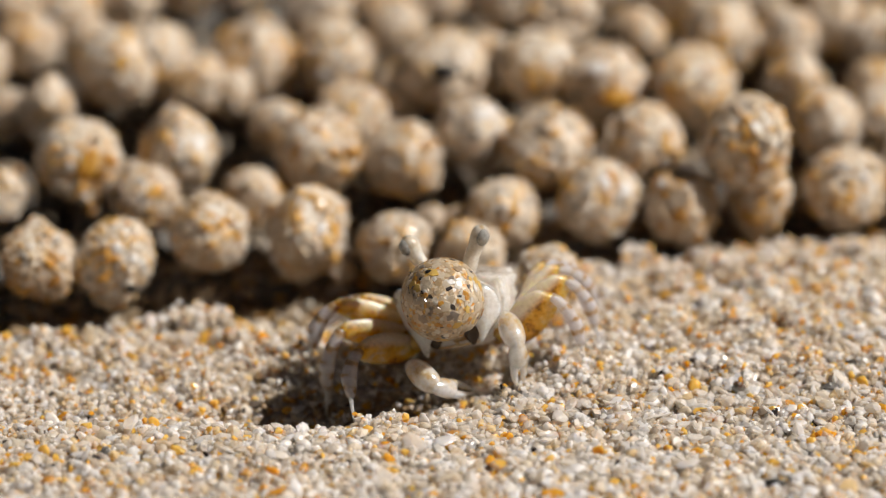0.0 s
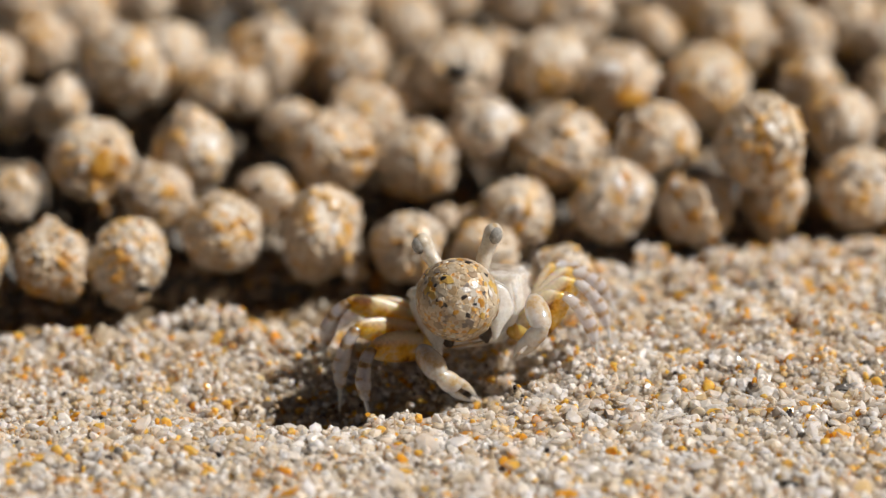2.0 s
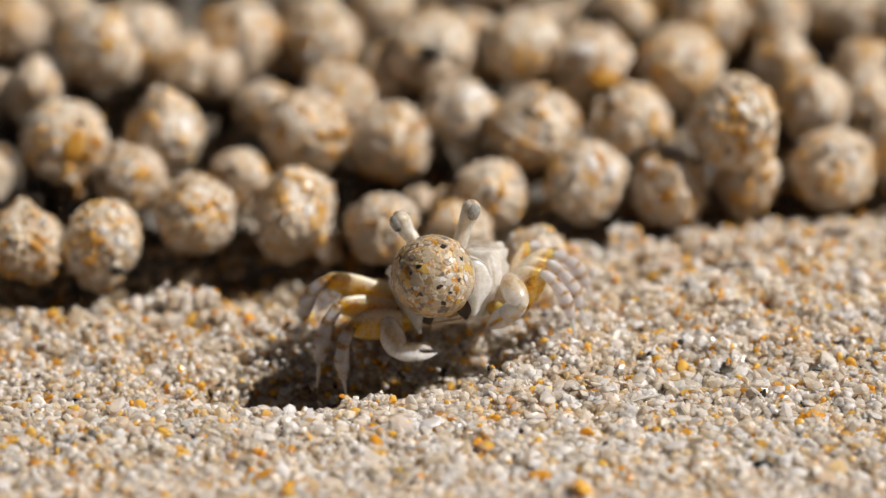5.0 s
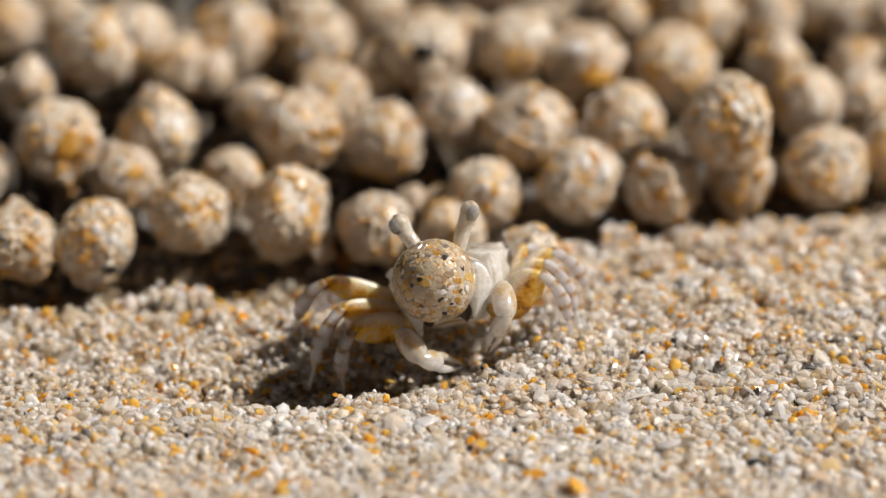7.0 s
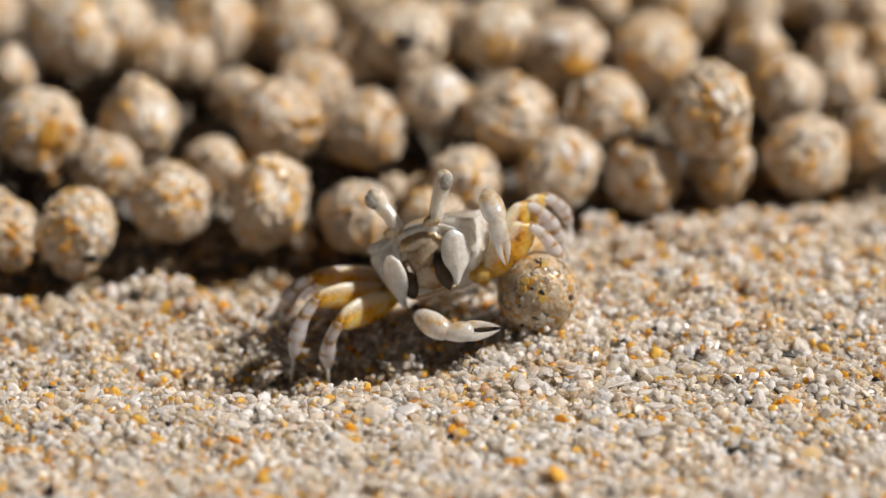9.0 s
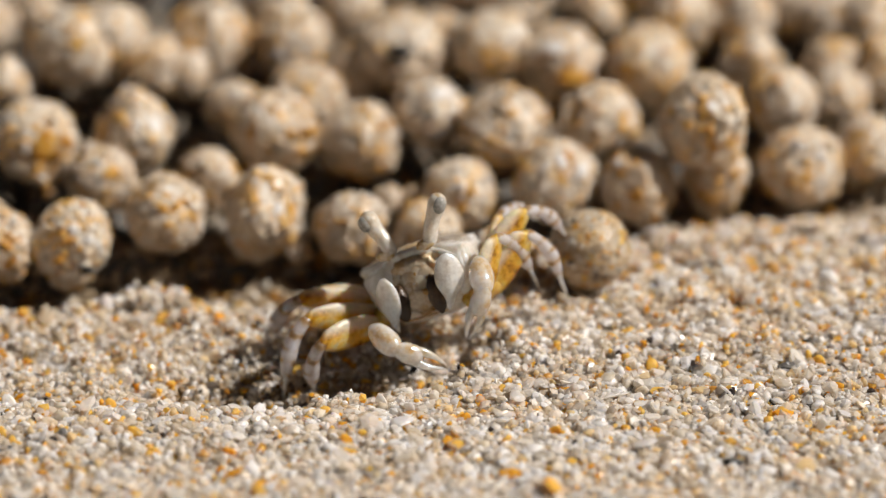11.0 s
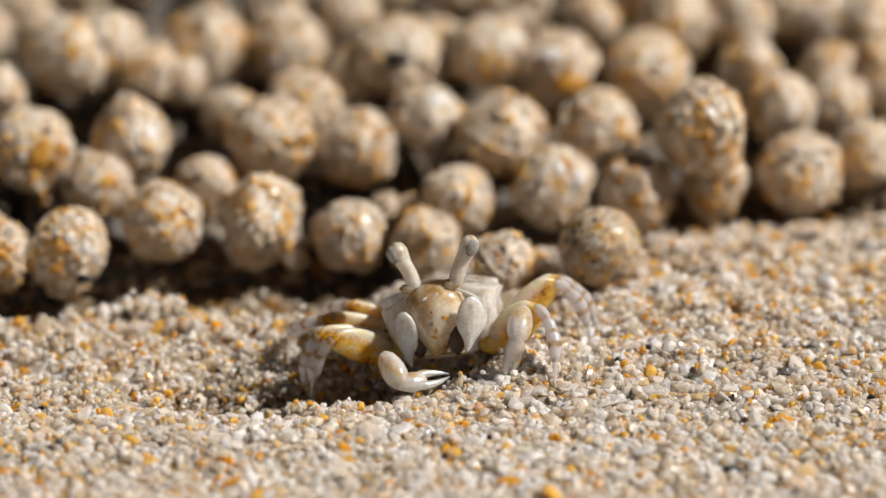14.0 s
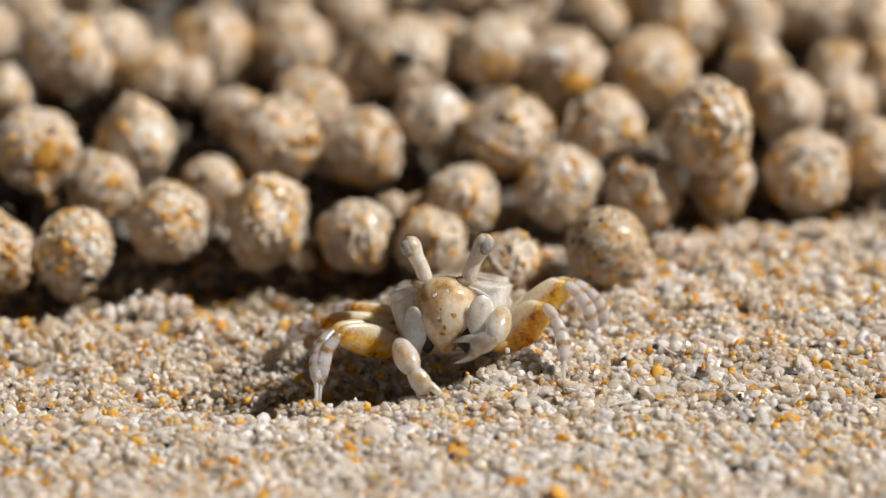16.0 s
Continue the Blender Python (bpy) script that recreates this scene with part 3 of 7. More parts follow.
# x, y, radius in mm, how tall against its width, kind of shape, lift in mm
PELLET_ROWS = {
    'front row': [
        (-36.9, 17.4, 3.50, 1.06, -1, 0), (-29.8, 18.1, 3.40, 1.22, -1, 0), (-21.4, 21.6, 3.62, 1.00, -1, 0), (-12.3, 22.1, 3.94, 1.10, -1, 0), (-4.4, 21.6, 3.32, 1.00, -1, 0),
        (2.5, 20.0, 3.00, 1.00, -1, 0), (5.4, 25.5, 3.54, 0.95, 5, 0), (14.5, 26.8, 3.76, 1.02, -1, 0), (22.0, 26.5, 3.50, 1.12, 0, 0), (29.4, 28.5, 2.93, 1.10, 6, 0),
        (27.9, 27.6, 4.01, 1.20, -1, 5.3), (37.1, 29.1, 3.82, 1.00, -1, 0), (-44.1, 16.5, 3.39, 1.00, -1, 0), (9.6, 14.8, 2.80, 0.95, 8, 0), (-9.3, 20.9, 1.14, 1.00, 8, 0),
        (-2.9, 22.6, 1.30, 1.00, 8, 0), (-1.0, 27.2, 1.41, 1.00, 8, 0), (1.2, 27.1, 1.31, 1.00, 8, 0),
    ],
    'second row': [
        (-27.5, 26.5, 3.13, 1.00, -1, 0), (-17.6, 27.8, 2.77, 1.00, -1, 0), (-33.9, 30.4, 4.04, 0.96, -1, 0), (-24.5, 32.5, 3.79, 0.97, 4, 0), (-40.9, 27.1, 2.30, 1.10, -1, 0),
        (-11.7, 32.6, 4.10, 1.00, -1, 0), (-3.7, 32.7, 3.58, 1.02, -1, 0), (-8.6, 38.1, 3.72, 0.95, -1, 0), (-15.6, 38.6, 2.55, 1.00, -1, 0), (3.0, 36.2, 3.71, 0.95, 7, 0),
        (9.7, 33.2, 4.11, 0.92, 8, 0), (18.8, 34.3, 3.90, 0.90, -1, 0), (33.5, 43.9, 3.21, 1.00, -1, 0), (36.0, 37.9, 3.34, 1.05, -1, 0), (41.4, 39.2, 3.09, 1.00, -1, 0),
        (43.7, 32.9, 3.16, 1.00, -1, 0),
    ],
    'third row': [
        (-31.1, 41.5, 3.51, 1.15, -1, 2.5), (-27.4, 45.0, 3.64, 1.00, 5, 1.2), (-23.0, 43.7, 3.11, 1.00, -1, 0), (-17.9, 47.3, 3.66, 1.12, 8, 0), (-20.1, 43.5, 2.46, 1.00, -1, 0),
        (-37.0, 39.0, 2.98, 1.00, -1, 0), (-39.4, 49.4, 3.08, 0.95, -1, 0), (-10.5, 47.9, 3.77, 1.05, -1, 0), (0.4, 44.6, 4.50, 0.85, 0, 0), (-4.2, 44.1, 2.68, 1.10, -1, 0),
        (8.7, 43.5, 3.63, 0.98, -1, 1.8), (15.1, 42.9, 4.01, 0.95, -1, 0), (23.6, 42.3, 4.06, 1.00, -1, 0), (41.2, 44.2, 3.11, 0.90, -1, 0), (-41.3, 40.3, 1.92, 1.20, -1, 0),
        (-44.2, 45.1, 3.22, 1.00, -1, 0), (45.8, 43.4, 3.53, 1.00, -1, 0),
    ],
    'fourth row': [
        (26.5, 50.0, 3.78, 0.95, -1, 0), (18.9, 51.9, 3.04, 0.75, -1, 0), (32.9, 50.7, 3.35, 0.95, -1, 0), (37.6, 53.7, 3.26, 1.00, -1, 0), (41.3, 52.3, 2.93, 1.00, -1, 0),
        (-4.6, 54.0, 3.05, 1.10, -1, 0), (11.3, 50.1, 3.35, 1.00, -1, 2.5), (4.2, 53.2, 2.83, 1.00, -1, -3.2), (-11.9, 56.4, 3.17, 1.00, -1, 0), (-41.2, 55.5, 3.27, 1.00, -1, 0),
        (-36.3, 55.5, 3.16, 1.00, -1, 0), (-34.4, 51.9, 2.49, 1.00, -1, 0), (45.3, 51.7, 3.25, 1.00, -1, 0),
    ],
    'back row': [
        (-7.4, 59.9, 3.40, 1.00, -1, 0), (-0.8, 59.2, 3.29, 1.00, -1, 0), (6.4, 59.7, 3.40, 1.00, -1, 0), (15.1, 59.8, 3.29, 1.00, -1, 0), (22.8, 58.2, 3.39, 1.00, -1, 0),
        (29.9, 58.9, 3.40, 1.00, -1, 0), (36.1, 62.3, 3.41, 1.00, -1, 0), (41.5, 60.8, 3.30, 1.00, -1, 0), (-31.7, 63.1, 3.31, 1.00, -1, 0), (-40.3, 68.9, 3.34, 1.00, -1, 0),
        (-16.9, 66.0, 3.33, 1.00, -1, 0), (-46.2, 58.6, 3.39, 1.00, -1, 0), (47.0, 60.9, 3.41, 1.00, -1, 0), (-30.6, 58.7, 2.96, 1.00, -1, 0), (-25.0, 61.5, 2.97, 1.00, -1, 0),
        (-20.1, 62.7, 3.09, 1.00, -1, 0),
    ],
}

PELLET_LABELS = {
    "front row": "rolled ball of damp sand grains at the edge of the heap",
    "second row": "rough grainy sand ball resting among other balls",
    "third row": "pale tan sand ball inside the heap of pellets",
    "fourth row": "tan sand ball far back in the heap",
    "back row": "tan sand ball at the far side of the heap",
}


def dark_speck(pellet, x, y, z, r):
    # a black blob painted in for the dark inside of a hole
    speck = part("dark_speck", blob(r, r * 0.5, r * 0.7, 0.2, 2.0, 2), BLACK, pellet, "black spot standing for a hole in the ball's skin")
    speck.matrix_parent_inverse = pellet.matrix_world.inverted()
    speck.matrix_basis = pose(x * MM, y * MM, z * MM, 20, 0, 0)


def chip_mesh(name, seed, mat):
    bm = blob(1.0, 0.8, 0.5, 0.4, seed, 2)
    me = bpy.data.meshes.new(name)
    for f in bm.faces:
        f.smooth = True
    bm.to_mesh(me)
    bm.free()
    me.materials.append(mat)
    return me


CHIPS = [(name, [chip_mesh(name, i * 2.3 + k, mat) for k in range(3)]) for i, (name, mat) in enumerate((("orange_chip", ORANGE), ("white_chip", WHITE), ("amber_chip", AMBER), ("quartz_chip", GLASSY), ("black_chip", BLACK)))]


def add_chips(pellet, n, r, all_round=False, most=0.6):
    """Single larger shell and quartz chips in the skin of a ball."""
    for _ in range(n):
        name, meshes = CHIPS[rng.choice(5, p=(0.29, 0.22, 0.24, 0.14, 0.11) if all_round else (0.28, 0.2, 0.34, 0.14, 0.04))]
        chip = new(name, meshes[rng.integers(3)])
        chip.parent = pellet
        d = Vector((rng.uniform(-0.85, 0.85), -rng.uniform(0.25, 1), rng.uniform(-0.5, 0.9))).normalized()
        if all_round:
            d = Vector(rng.normal(size=3)).normalized()
        c = pellet.matrix_world.translation
        hit, place, up, _ = pellet.ray_cast(pellet.matrix_world.inverted() @ (c + d * 0.02), (pellet.matrix_world.inverted().to_3x3() @ -d).normalized())
        if not hit:
            place, up = pellet.matrix_world.inverted() @ (c + d * r * MM), d
        q = rng.uniform(0.45, 1.0) * most
        chip.matrix_basis = Matrix.Translation(place) @ up.to_track_quat("Z", "Y").to_matrix().to_4x4() @ Matrix.Rotation(rng.uniform(0, 6), 4, "Z") @ Matrix.Diagonal((q * rng.uniform(0.8, 1.3), q, q * (0.3 if all_round else 1.0), 1))


# single large stains and pieces: row, place in it, colour, sideways and up in ball radii, size in mm
# some white pieces sit where the sun glints on a ball, painting the glint
PATCHES = [
    ("front row", 0, 0, 0.45, -0.55, 0.9), ("front row", 0, 0, -0.5, -0.35, 0.6), ("front row", 1, 0, -0.2, 0.45, 0.9), ("front row", 1, 0, -0.08, 0.12, 0.7),
    ("front row", 1, 1, 0.12, 0.4, 0.8), ("front row", 2, 2, 0.05, 0.6, 0.5), ("front row", 2, 2, 0.45, 0.5, 0.5), ("front row", 3, 2, 0.62, 0.15, 0.9),
    ("front row", 3, 1, 0.3, 0.2, 0.7), ("front row", 6, 2, 0.3, 0.1, 0.7), ("front row", 6, 2, 0.1, -0.35, 0.8), ("front row", 7, 1, 0.1, 0.55, 0.9),
    ("front row", 7, 0, 0.32, 0.6, 0.6), ("front row", 7, 1, 0.6, 0.3, 0.9), ("front row", 8, 0, -0.1, -0.25, 0.9), ("front row", 8, 0, -0.5, 0.4, 0.6),
    ("front row", 10, 0, 0.2, -0.6, 0.8), ("front row", 10, 0, 0.7, -0.4, 0.8), ("front row", 10, 1, 0.2, 0.4, 0.7), ("front row", 11, 1, -0.1, 0.55, 1.3),
    ("front row", 11, 0, -0.3, -0.3, 0.6), ("front row", 11, 2, 0.1, -0.2, 0.8), ("second row", 0, 2, 0.35, 0.25, 1.2), ("second row", 2, 2, 0.3, -0.1, 1.7),
    ("second row", 2, 0, 0.8, 0.0, 1.0), ("second row", 2, 0, 0.6, -0.35, 0.8), ("second row", 2, 1, 0.5, 0.45, 0.8), ("second row", 3, 1, 0.5, 0.2, 0.9),
    ("second row", 5, 0, -0.5, 0.0, 0.8), ("second row", 9, 1, 0.2, 0.5, 1.4), ("second row", 9, 1, 0.35, -0.5, 1.0), ("second row", 9, 2, 0.7, -0.3, 0.7),
    ("second row", 11, 0, -0.1, -0.3, 0.8), ("second row", 11, 2, 0.5, 0.0, 0.9), ("third row", 11, 2, 0.3, -0.35, 1.6), ("third row", 11, 1, -0.1, 0.4, 1.2),
    ("third row", 12, 0, -0.6, -0.1, 0.9),
]


def add_patch(pellet, r, which, side, up, size):
    name, meshes = CHIPS[which]
    back = pellet.matrix_world.inverted()
    c = pellet.matrix_world.translation
    start = c + Vector((side * r, -2.5 * r, up * r + 1.0 * r)) * MM
    goal = c + Vector((side * r, 0, up * r)) * MM
    hit, place, out, _ = pellet.ray_cast(back @ start, (back.to_3x3() @ (goal - start)).normalized())
    if hit:
        chip = new(name, meshes[rng.integers(3)])
        chip.parent = pellet
        chip.matrix_basis = Matrix.Translation(place) @ out.to_track_quat("Z", "Y").to_matrix().to_4x4() @ Matrix.Rotation(rng.uniform(0, 6), 4, "Z") @ Matrix.Diagonal((size, size * 0.8, size * 0.35, 1))


def build_pellets():
    def some(seed, n):
        g = np.random.default_rng(seed)
        return [(g.normal(size=3), g.uniform(0.06, 0.2), g.uniform(0.18, 0.4)) for _ in range(n)]

    # kinds set upright: 4 a drop, 5 with a knob at its top, 6 pointed below, 7 with a spout, 8 knobbly all over
    upright = {4: [((0, 0, 1), 0.42, 0.34)], 5: [((-0.6, -0.2, 0.75), 0.28, 0.2)], 6: [((0.1, -0.2, -1), 0.45, 0.42)], 7: [((0.35, -0.75, -0.5), 0.16, 0.3), ((0.3, -0.5, 0.8), 0.1, 0.3)], 8: some(81, 9)}
    kinds = [pellet_mesh("sand_pellet", k, count=640, size=0.215, lump=(0.12, 0.2, 0.24, 0.17, 0.1)[k % 5], flush=0.5 if k in (2, 4, 7) else 0.0, spare=1, nubs=upright.get(k) or some(k, 4)) for k in range(14)]
    k = 0
    for row_name, row in PELLET_ROWS.items():
        for x, y, r, tall, kind, lift in row:
            which = kind if kind >= 0 else (1, 9, 10, 2, 11, 12, 3, 0, 13)[k % 9]
            ob = new("sand_pellet", kinds[which])
            tilt = rng.uniform(-8, 8, 3) if kind >= 4 else rng.uniform(0, 360, 3)
            z = float(height(np.array(x), np.array(y))) + r * 0.93 + lift
            q = r / 3.8
            ob.matrix_world = pose(x * MM, y * MM, z * MM) @ Matrix.Diagonal((q * rng.uniform(0.97, 1.03), q, q * tall, 1)) @ pose(0, 0, 0, *tilt)
            tagged(ob, PELLET_LABELS[row_name], "sand ball", "heap of sand balls")
            bpy.context.view_layer.update()
            if row_name == "front row" and k == 1:
                dark_speck(ob, x + 1.5, y - 3.2, z - 1.3, 0.75)
            if row_name == "third row" and kind == 0 and abs(x) < 3:
                dark_speck(ob, x - 0.3, y - r * 0.98, z + r * 0.42, 1.3)
            add_chips(ob, 0 if r < 2.5 else int(rng.integers(5, 9)) if row_name in ("front row", "second row") else 3, r)
            for row_of, place, *patch in PATCHES:
                if row_of == row_name and row[place] == (x, y, r, tall, kind, lift):
                    add_patch(ob, r, *patch)
            k += 1


build_pellets()


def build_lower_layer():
    """Added balls of the layer below, coloured dark to deepen the shade between the top ones."""
    kinds = [pellet_mesh("sand_pellet", 20 + k, 3.4, 110, 0.5, 0.14, spare=1, mats=[SHADE_BED, SHADE_GRAINS]) for k in range(4)]
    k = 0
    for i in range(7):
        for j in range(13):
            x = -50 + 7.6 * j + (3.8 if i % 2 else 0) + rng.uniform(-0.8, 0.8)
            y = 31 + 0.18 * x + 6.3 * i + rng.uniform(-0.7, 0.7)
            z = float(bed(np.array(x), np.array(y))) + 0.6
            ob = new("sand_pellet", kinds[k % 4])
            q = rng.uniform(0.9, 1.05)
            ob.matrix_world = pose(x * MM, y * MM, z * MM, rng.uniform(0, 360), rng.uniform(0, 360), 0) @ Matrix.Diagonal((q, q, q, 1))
            tagged(ob, "sand ball under the top layer of the heap, coloured dark for shade", "sand ball", "heap of sand balls")
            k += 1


build_lower_layer()


# ---- single pebbles and crumbs on the sand ----
PEBBLES = [
    ('white_pebble', 18.3, -4.9, 0.85, 0.55),
    ('white_pebble', 11.5, -16.7, 1.00, 0.60),
    ('white_pebble', 25.0, -17.1, 0.65, 0.60),
    ('white_pebble', 6.1, -11.3, 0.55, 0.45),
    ('white_pebble', -6.5, -19.5, 0.70, 0.45),
    ('black_grain', 28.4, -19.3, 0.90, 0.45),
    ('black_grain', 36.1, 1.2, 0.60, 0.45),
    ('black_grain', -0.7, -9.4, 0.60, 0.30),
    ('black_grain', 31.3, -13.5, 0.70, 0.35),
    ('grey_grain', 34.1, -3.1, 1.00, 0.50),
    ('grey_grain', 14.9, -3.6, 0.50, 0.40),
    ('orange_grain', 27.4, -6.9, 0.65, 0.70),
    ('orange_grain', 0.8, -10.3, 1.00, 0.45),
    ('orange_grain', 12.9, -4.7, 0.55, 0.45),
    ('orange_grain', -16.9, -17.4, 0.75, 0.45),
    ('orange_grain', 4.9, 7.1, 0.60, 0.50),
    ('orange_grain', 33.6, 13.7, 0.80, 0.90),
    ('glassy_grain', -23.8, -10.4, 0.65, 0.90),
    ('glassy_grain', 26.9, -3.4, 1.30, 0.60),
    ('glassy_grain', 22.6, -5.6, 1.10, 0.55),
    ('glassy_grain', 17.0, -11.0, 0.90, 0.60),
    ('glassy_grain', -36.1, -16.7, 1.00, 0.60),
    ('dark_shell_chip', -29.1, -13.7, 0.45, 0.80),
    ('pink_grain', -5.1, -12.6, 0.70, 0.40),
    ('orange_grain', -14.7, -10.5, 0.65, 0.40),
    ('orange_grain', -33.7, -19.0, 0.80, 0.60),
    ('orange_grain', -26.1, -13.1, 0.60, 0.45),
]
CRUMBS = [
    (6.3, 23.2, 1.80), (8.4, 21.7, 1.60), (5.0, 21.2, 1.30), (10.7, 20.1, 1.60), (12.3, 23.8, 1.60), (7.6, 25.1, 1.40), (2.9, 19.8, 1.20), (0.3, 3.0, 1.00), (2.3, 2.6, 1.10), (4.3, 2.9, 1.10), (-1.2, 2.2, 0.90), (3.3, 0.1, 1.00), (5.8, 0.2, 1.20), (7.3, -2.5, 1.00), (-2.0, 3.2, 0.80), (-9.2, -1.3, 0.90), (-11.2, -1.2, 0.80), (-13.2, 0.2, 0.80), (1.6, 0.0, 0.80), (4.8, -1.9, 0.90), (8.8, 0.4, 1.10), (-22.9, 12.2, 2.00), (-20.4, 12.5, 1.30), (-6.7, -7.5, 1.30), (-4.3, -7.5, 1.40), (-5.5, -8.0, 0.90), (-24.7, 12.4, 1.20), (31.6, 24.6, 1.10), (-16.1, 14.6, 1.00), (17.9, 21.6, 1.50), (22.5, 6.2, 0.80), (-9.6, 22.0, 1.00), (-36.8, 9.9, 1.00), (9.9, 23.5, 1.60), (13.8, 20.0, 1.60), (26.1, 19.1, 1.40), (35.9, 18.8, 1.30), (11.3, -0.9, 1.20), (20.4, 17.1, 1.50), (23.6, 21.4, 1.20), (28.5, 15.2, 1.50), (33.4, 20.6, 1.40), (38.2, 22.3, 1.50), (39.2, 14.0, 1.40), (16.2, 14.1, 1.30), (21.2, 10.8, 1.30), (26.2, 8.9, 1.20), (31.2, 8.6, 1.30), (36.2, 7.6, 1.20), (-18.5, 9.2, 1.10), (-29.6, 8.0, 1.10), (-33.5, 5.8, 1.00), (-14.4, 8.1, 1.00), (7.3, 2.2, 1.10), (9.8, 3.4, 1.20), 
]

PEBBLE_LOOKS = {
    "white_pebble": (WHITE, "smooth white shell pebble lying on the sand"), "black_grain": (BLACK, "flat black mineral grain on the sand"),
    "grey_grain": (GREY, "dull grey stone flake on the sand"), "orange_grain": (ORANGE, "rounded orange shell grain on the sand"),
    "glassy_grain": (GLASSY, "clear pale quartz grain on the sand"), "dark_shell_chip": (GREY, "curved dark shell chip standing in the sand"),
    "pink_grain": (PINK, "pink shell grain on the sand"),
}


def build_pebbles():
    for i, (name, x, y, a, b) in enumerate(PEBBLES):
        look_of, label = PEBBLE_LOOKS[name]
        bm = blob(a, a * 0.8, b * 0.8, 0.28 if name not in ("white_pebble", "orange_grain") else 0.12, i * 1.7, 3)
        me = bpy.data.meshes.new(name)
        for f in bm.faces:
            f.smooth = name in ("white_pebble", "orange_grain", "pink_grain")
        bm.to_mesh(me)
        bm.free()
        me.materials.append(look_of)
        ob = new(name, me)
        z = float(height(np.array(x), np.array(y)) + lumps(np.array(x), np.array(y))) + b * 0.25
        ob.matrix_world = pose(x * MM, y * MM, z * MM, rng.uniform(-12, 12), rng.uniform(-12, 12), rng.uniform(-40, 40))
        tagged(ob, label, "pebble", "single pebbles")


def build_crumbs():
    for x, y, r in CRUMBS:
        k = int(16 + r * 30)
        off = np.clip(rng.normal(0, 0.45, (k, 3)), -0.75, 0.75) * (r, r * 0.8, r * 0.9)
        off[:, 2] = np.abs(off[:, 2])
        v, f = grains_at(off * MM, rng.uniform(0.24, 0.46, k) * MM)
        ob = new("sand_crumb", mesh_from("sand_crumb", v, f, [CRUMB_GRAINS], None, False))
        z = float(bed(np.array(x), np.array(y)) + lumps(np.array(x), np.array(y))) + 0.2 * r
        ob.matrix_world = pose(x * MM, y * MM, z * MM)
        tagged(ob, "knobbly crumb of damp sand grains stuck together", "sand crumb", "sand crumbs")


build_pebbles()
build_crumbs()
carried_pellet = new("wet_sand_pellet", pellet_mesh("wet_sand_pellet", 31, 3.65, 620, 0.28, 0.03, 1.0, [WET_CORE, WET_GRAINS]))
bpy.context.view_layer.update()
add_chips(carried_pellet, 50, 3.65, True, 0.36)
tagged(carried_pellet, "wet glossy sand ball rolled at the crab's mouth", "sand ball")
forming_pellet = new("wet_sand_lump", pellet_mesh("wet_sand_lump", 44, 2.85, 5, 0.16, 0.08, 1.0, [MUD, WET_GRAINS]))
for v in forming_pellet.data.vertices:
    u = v.co.z / 0.00285
    v.co.x *= 1.02 + 0.06 * u if u > 0 else 1.02 - 0.56 * min(1.0, -u / 0.7) ** 1.2
    v.co.z = max(v.co.z * 1.28, -0.0031) + 0.0003
    v.co.y *= 0.8
bpy.context.view_layer.update()
add_chips(forming_pellet, 30, 2.6, True, 0.32)
tagged(forming_pellet, "small wet lump of sand growing on the crab's mouth", "sand ball")


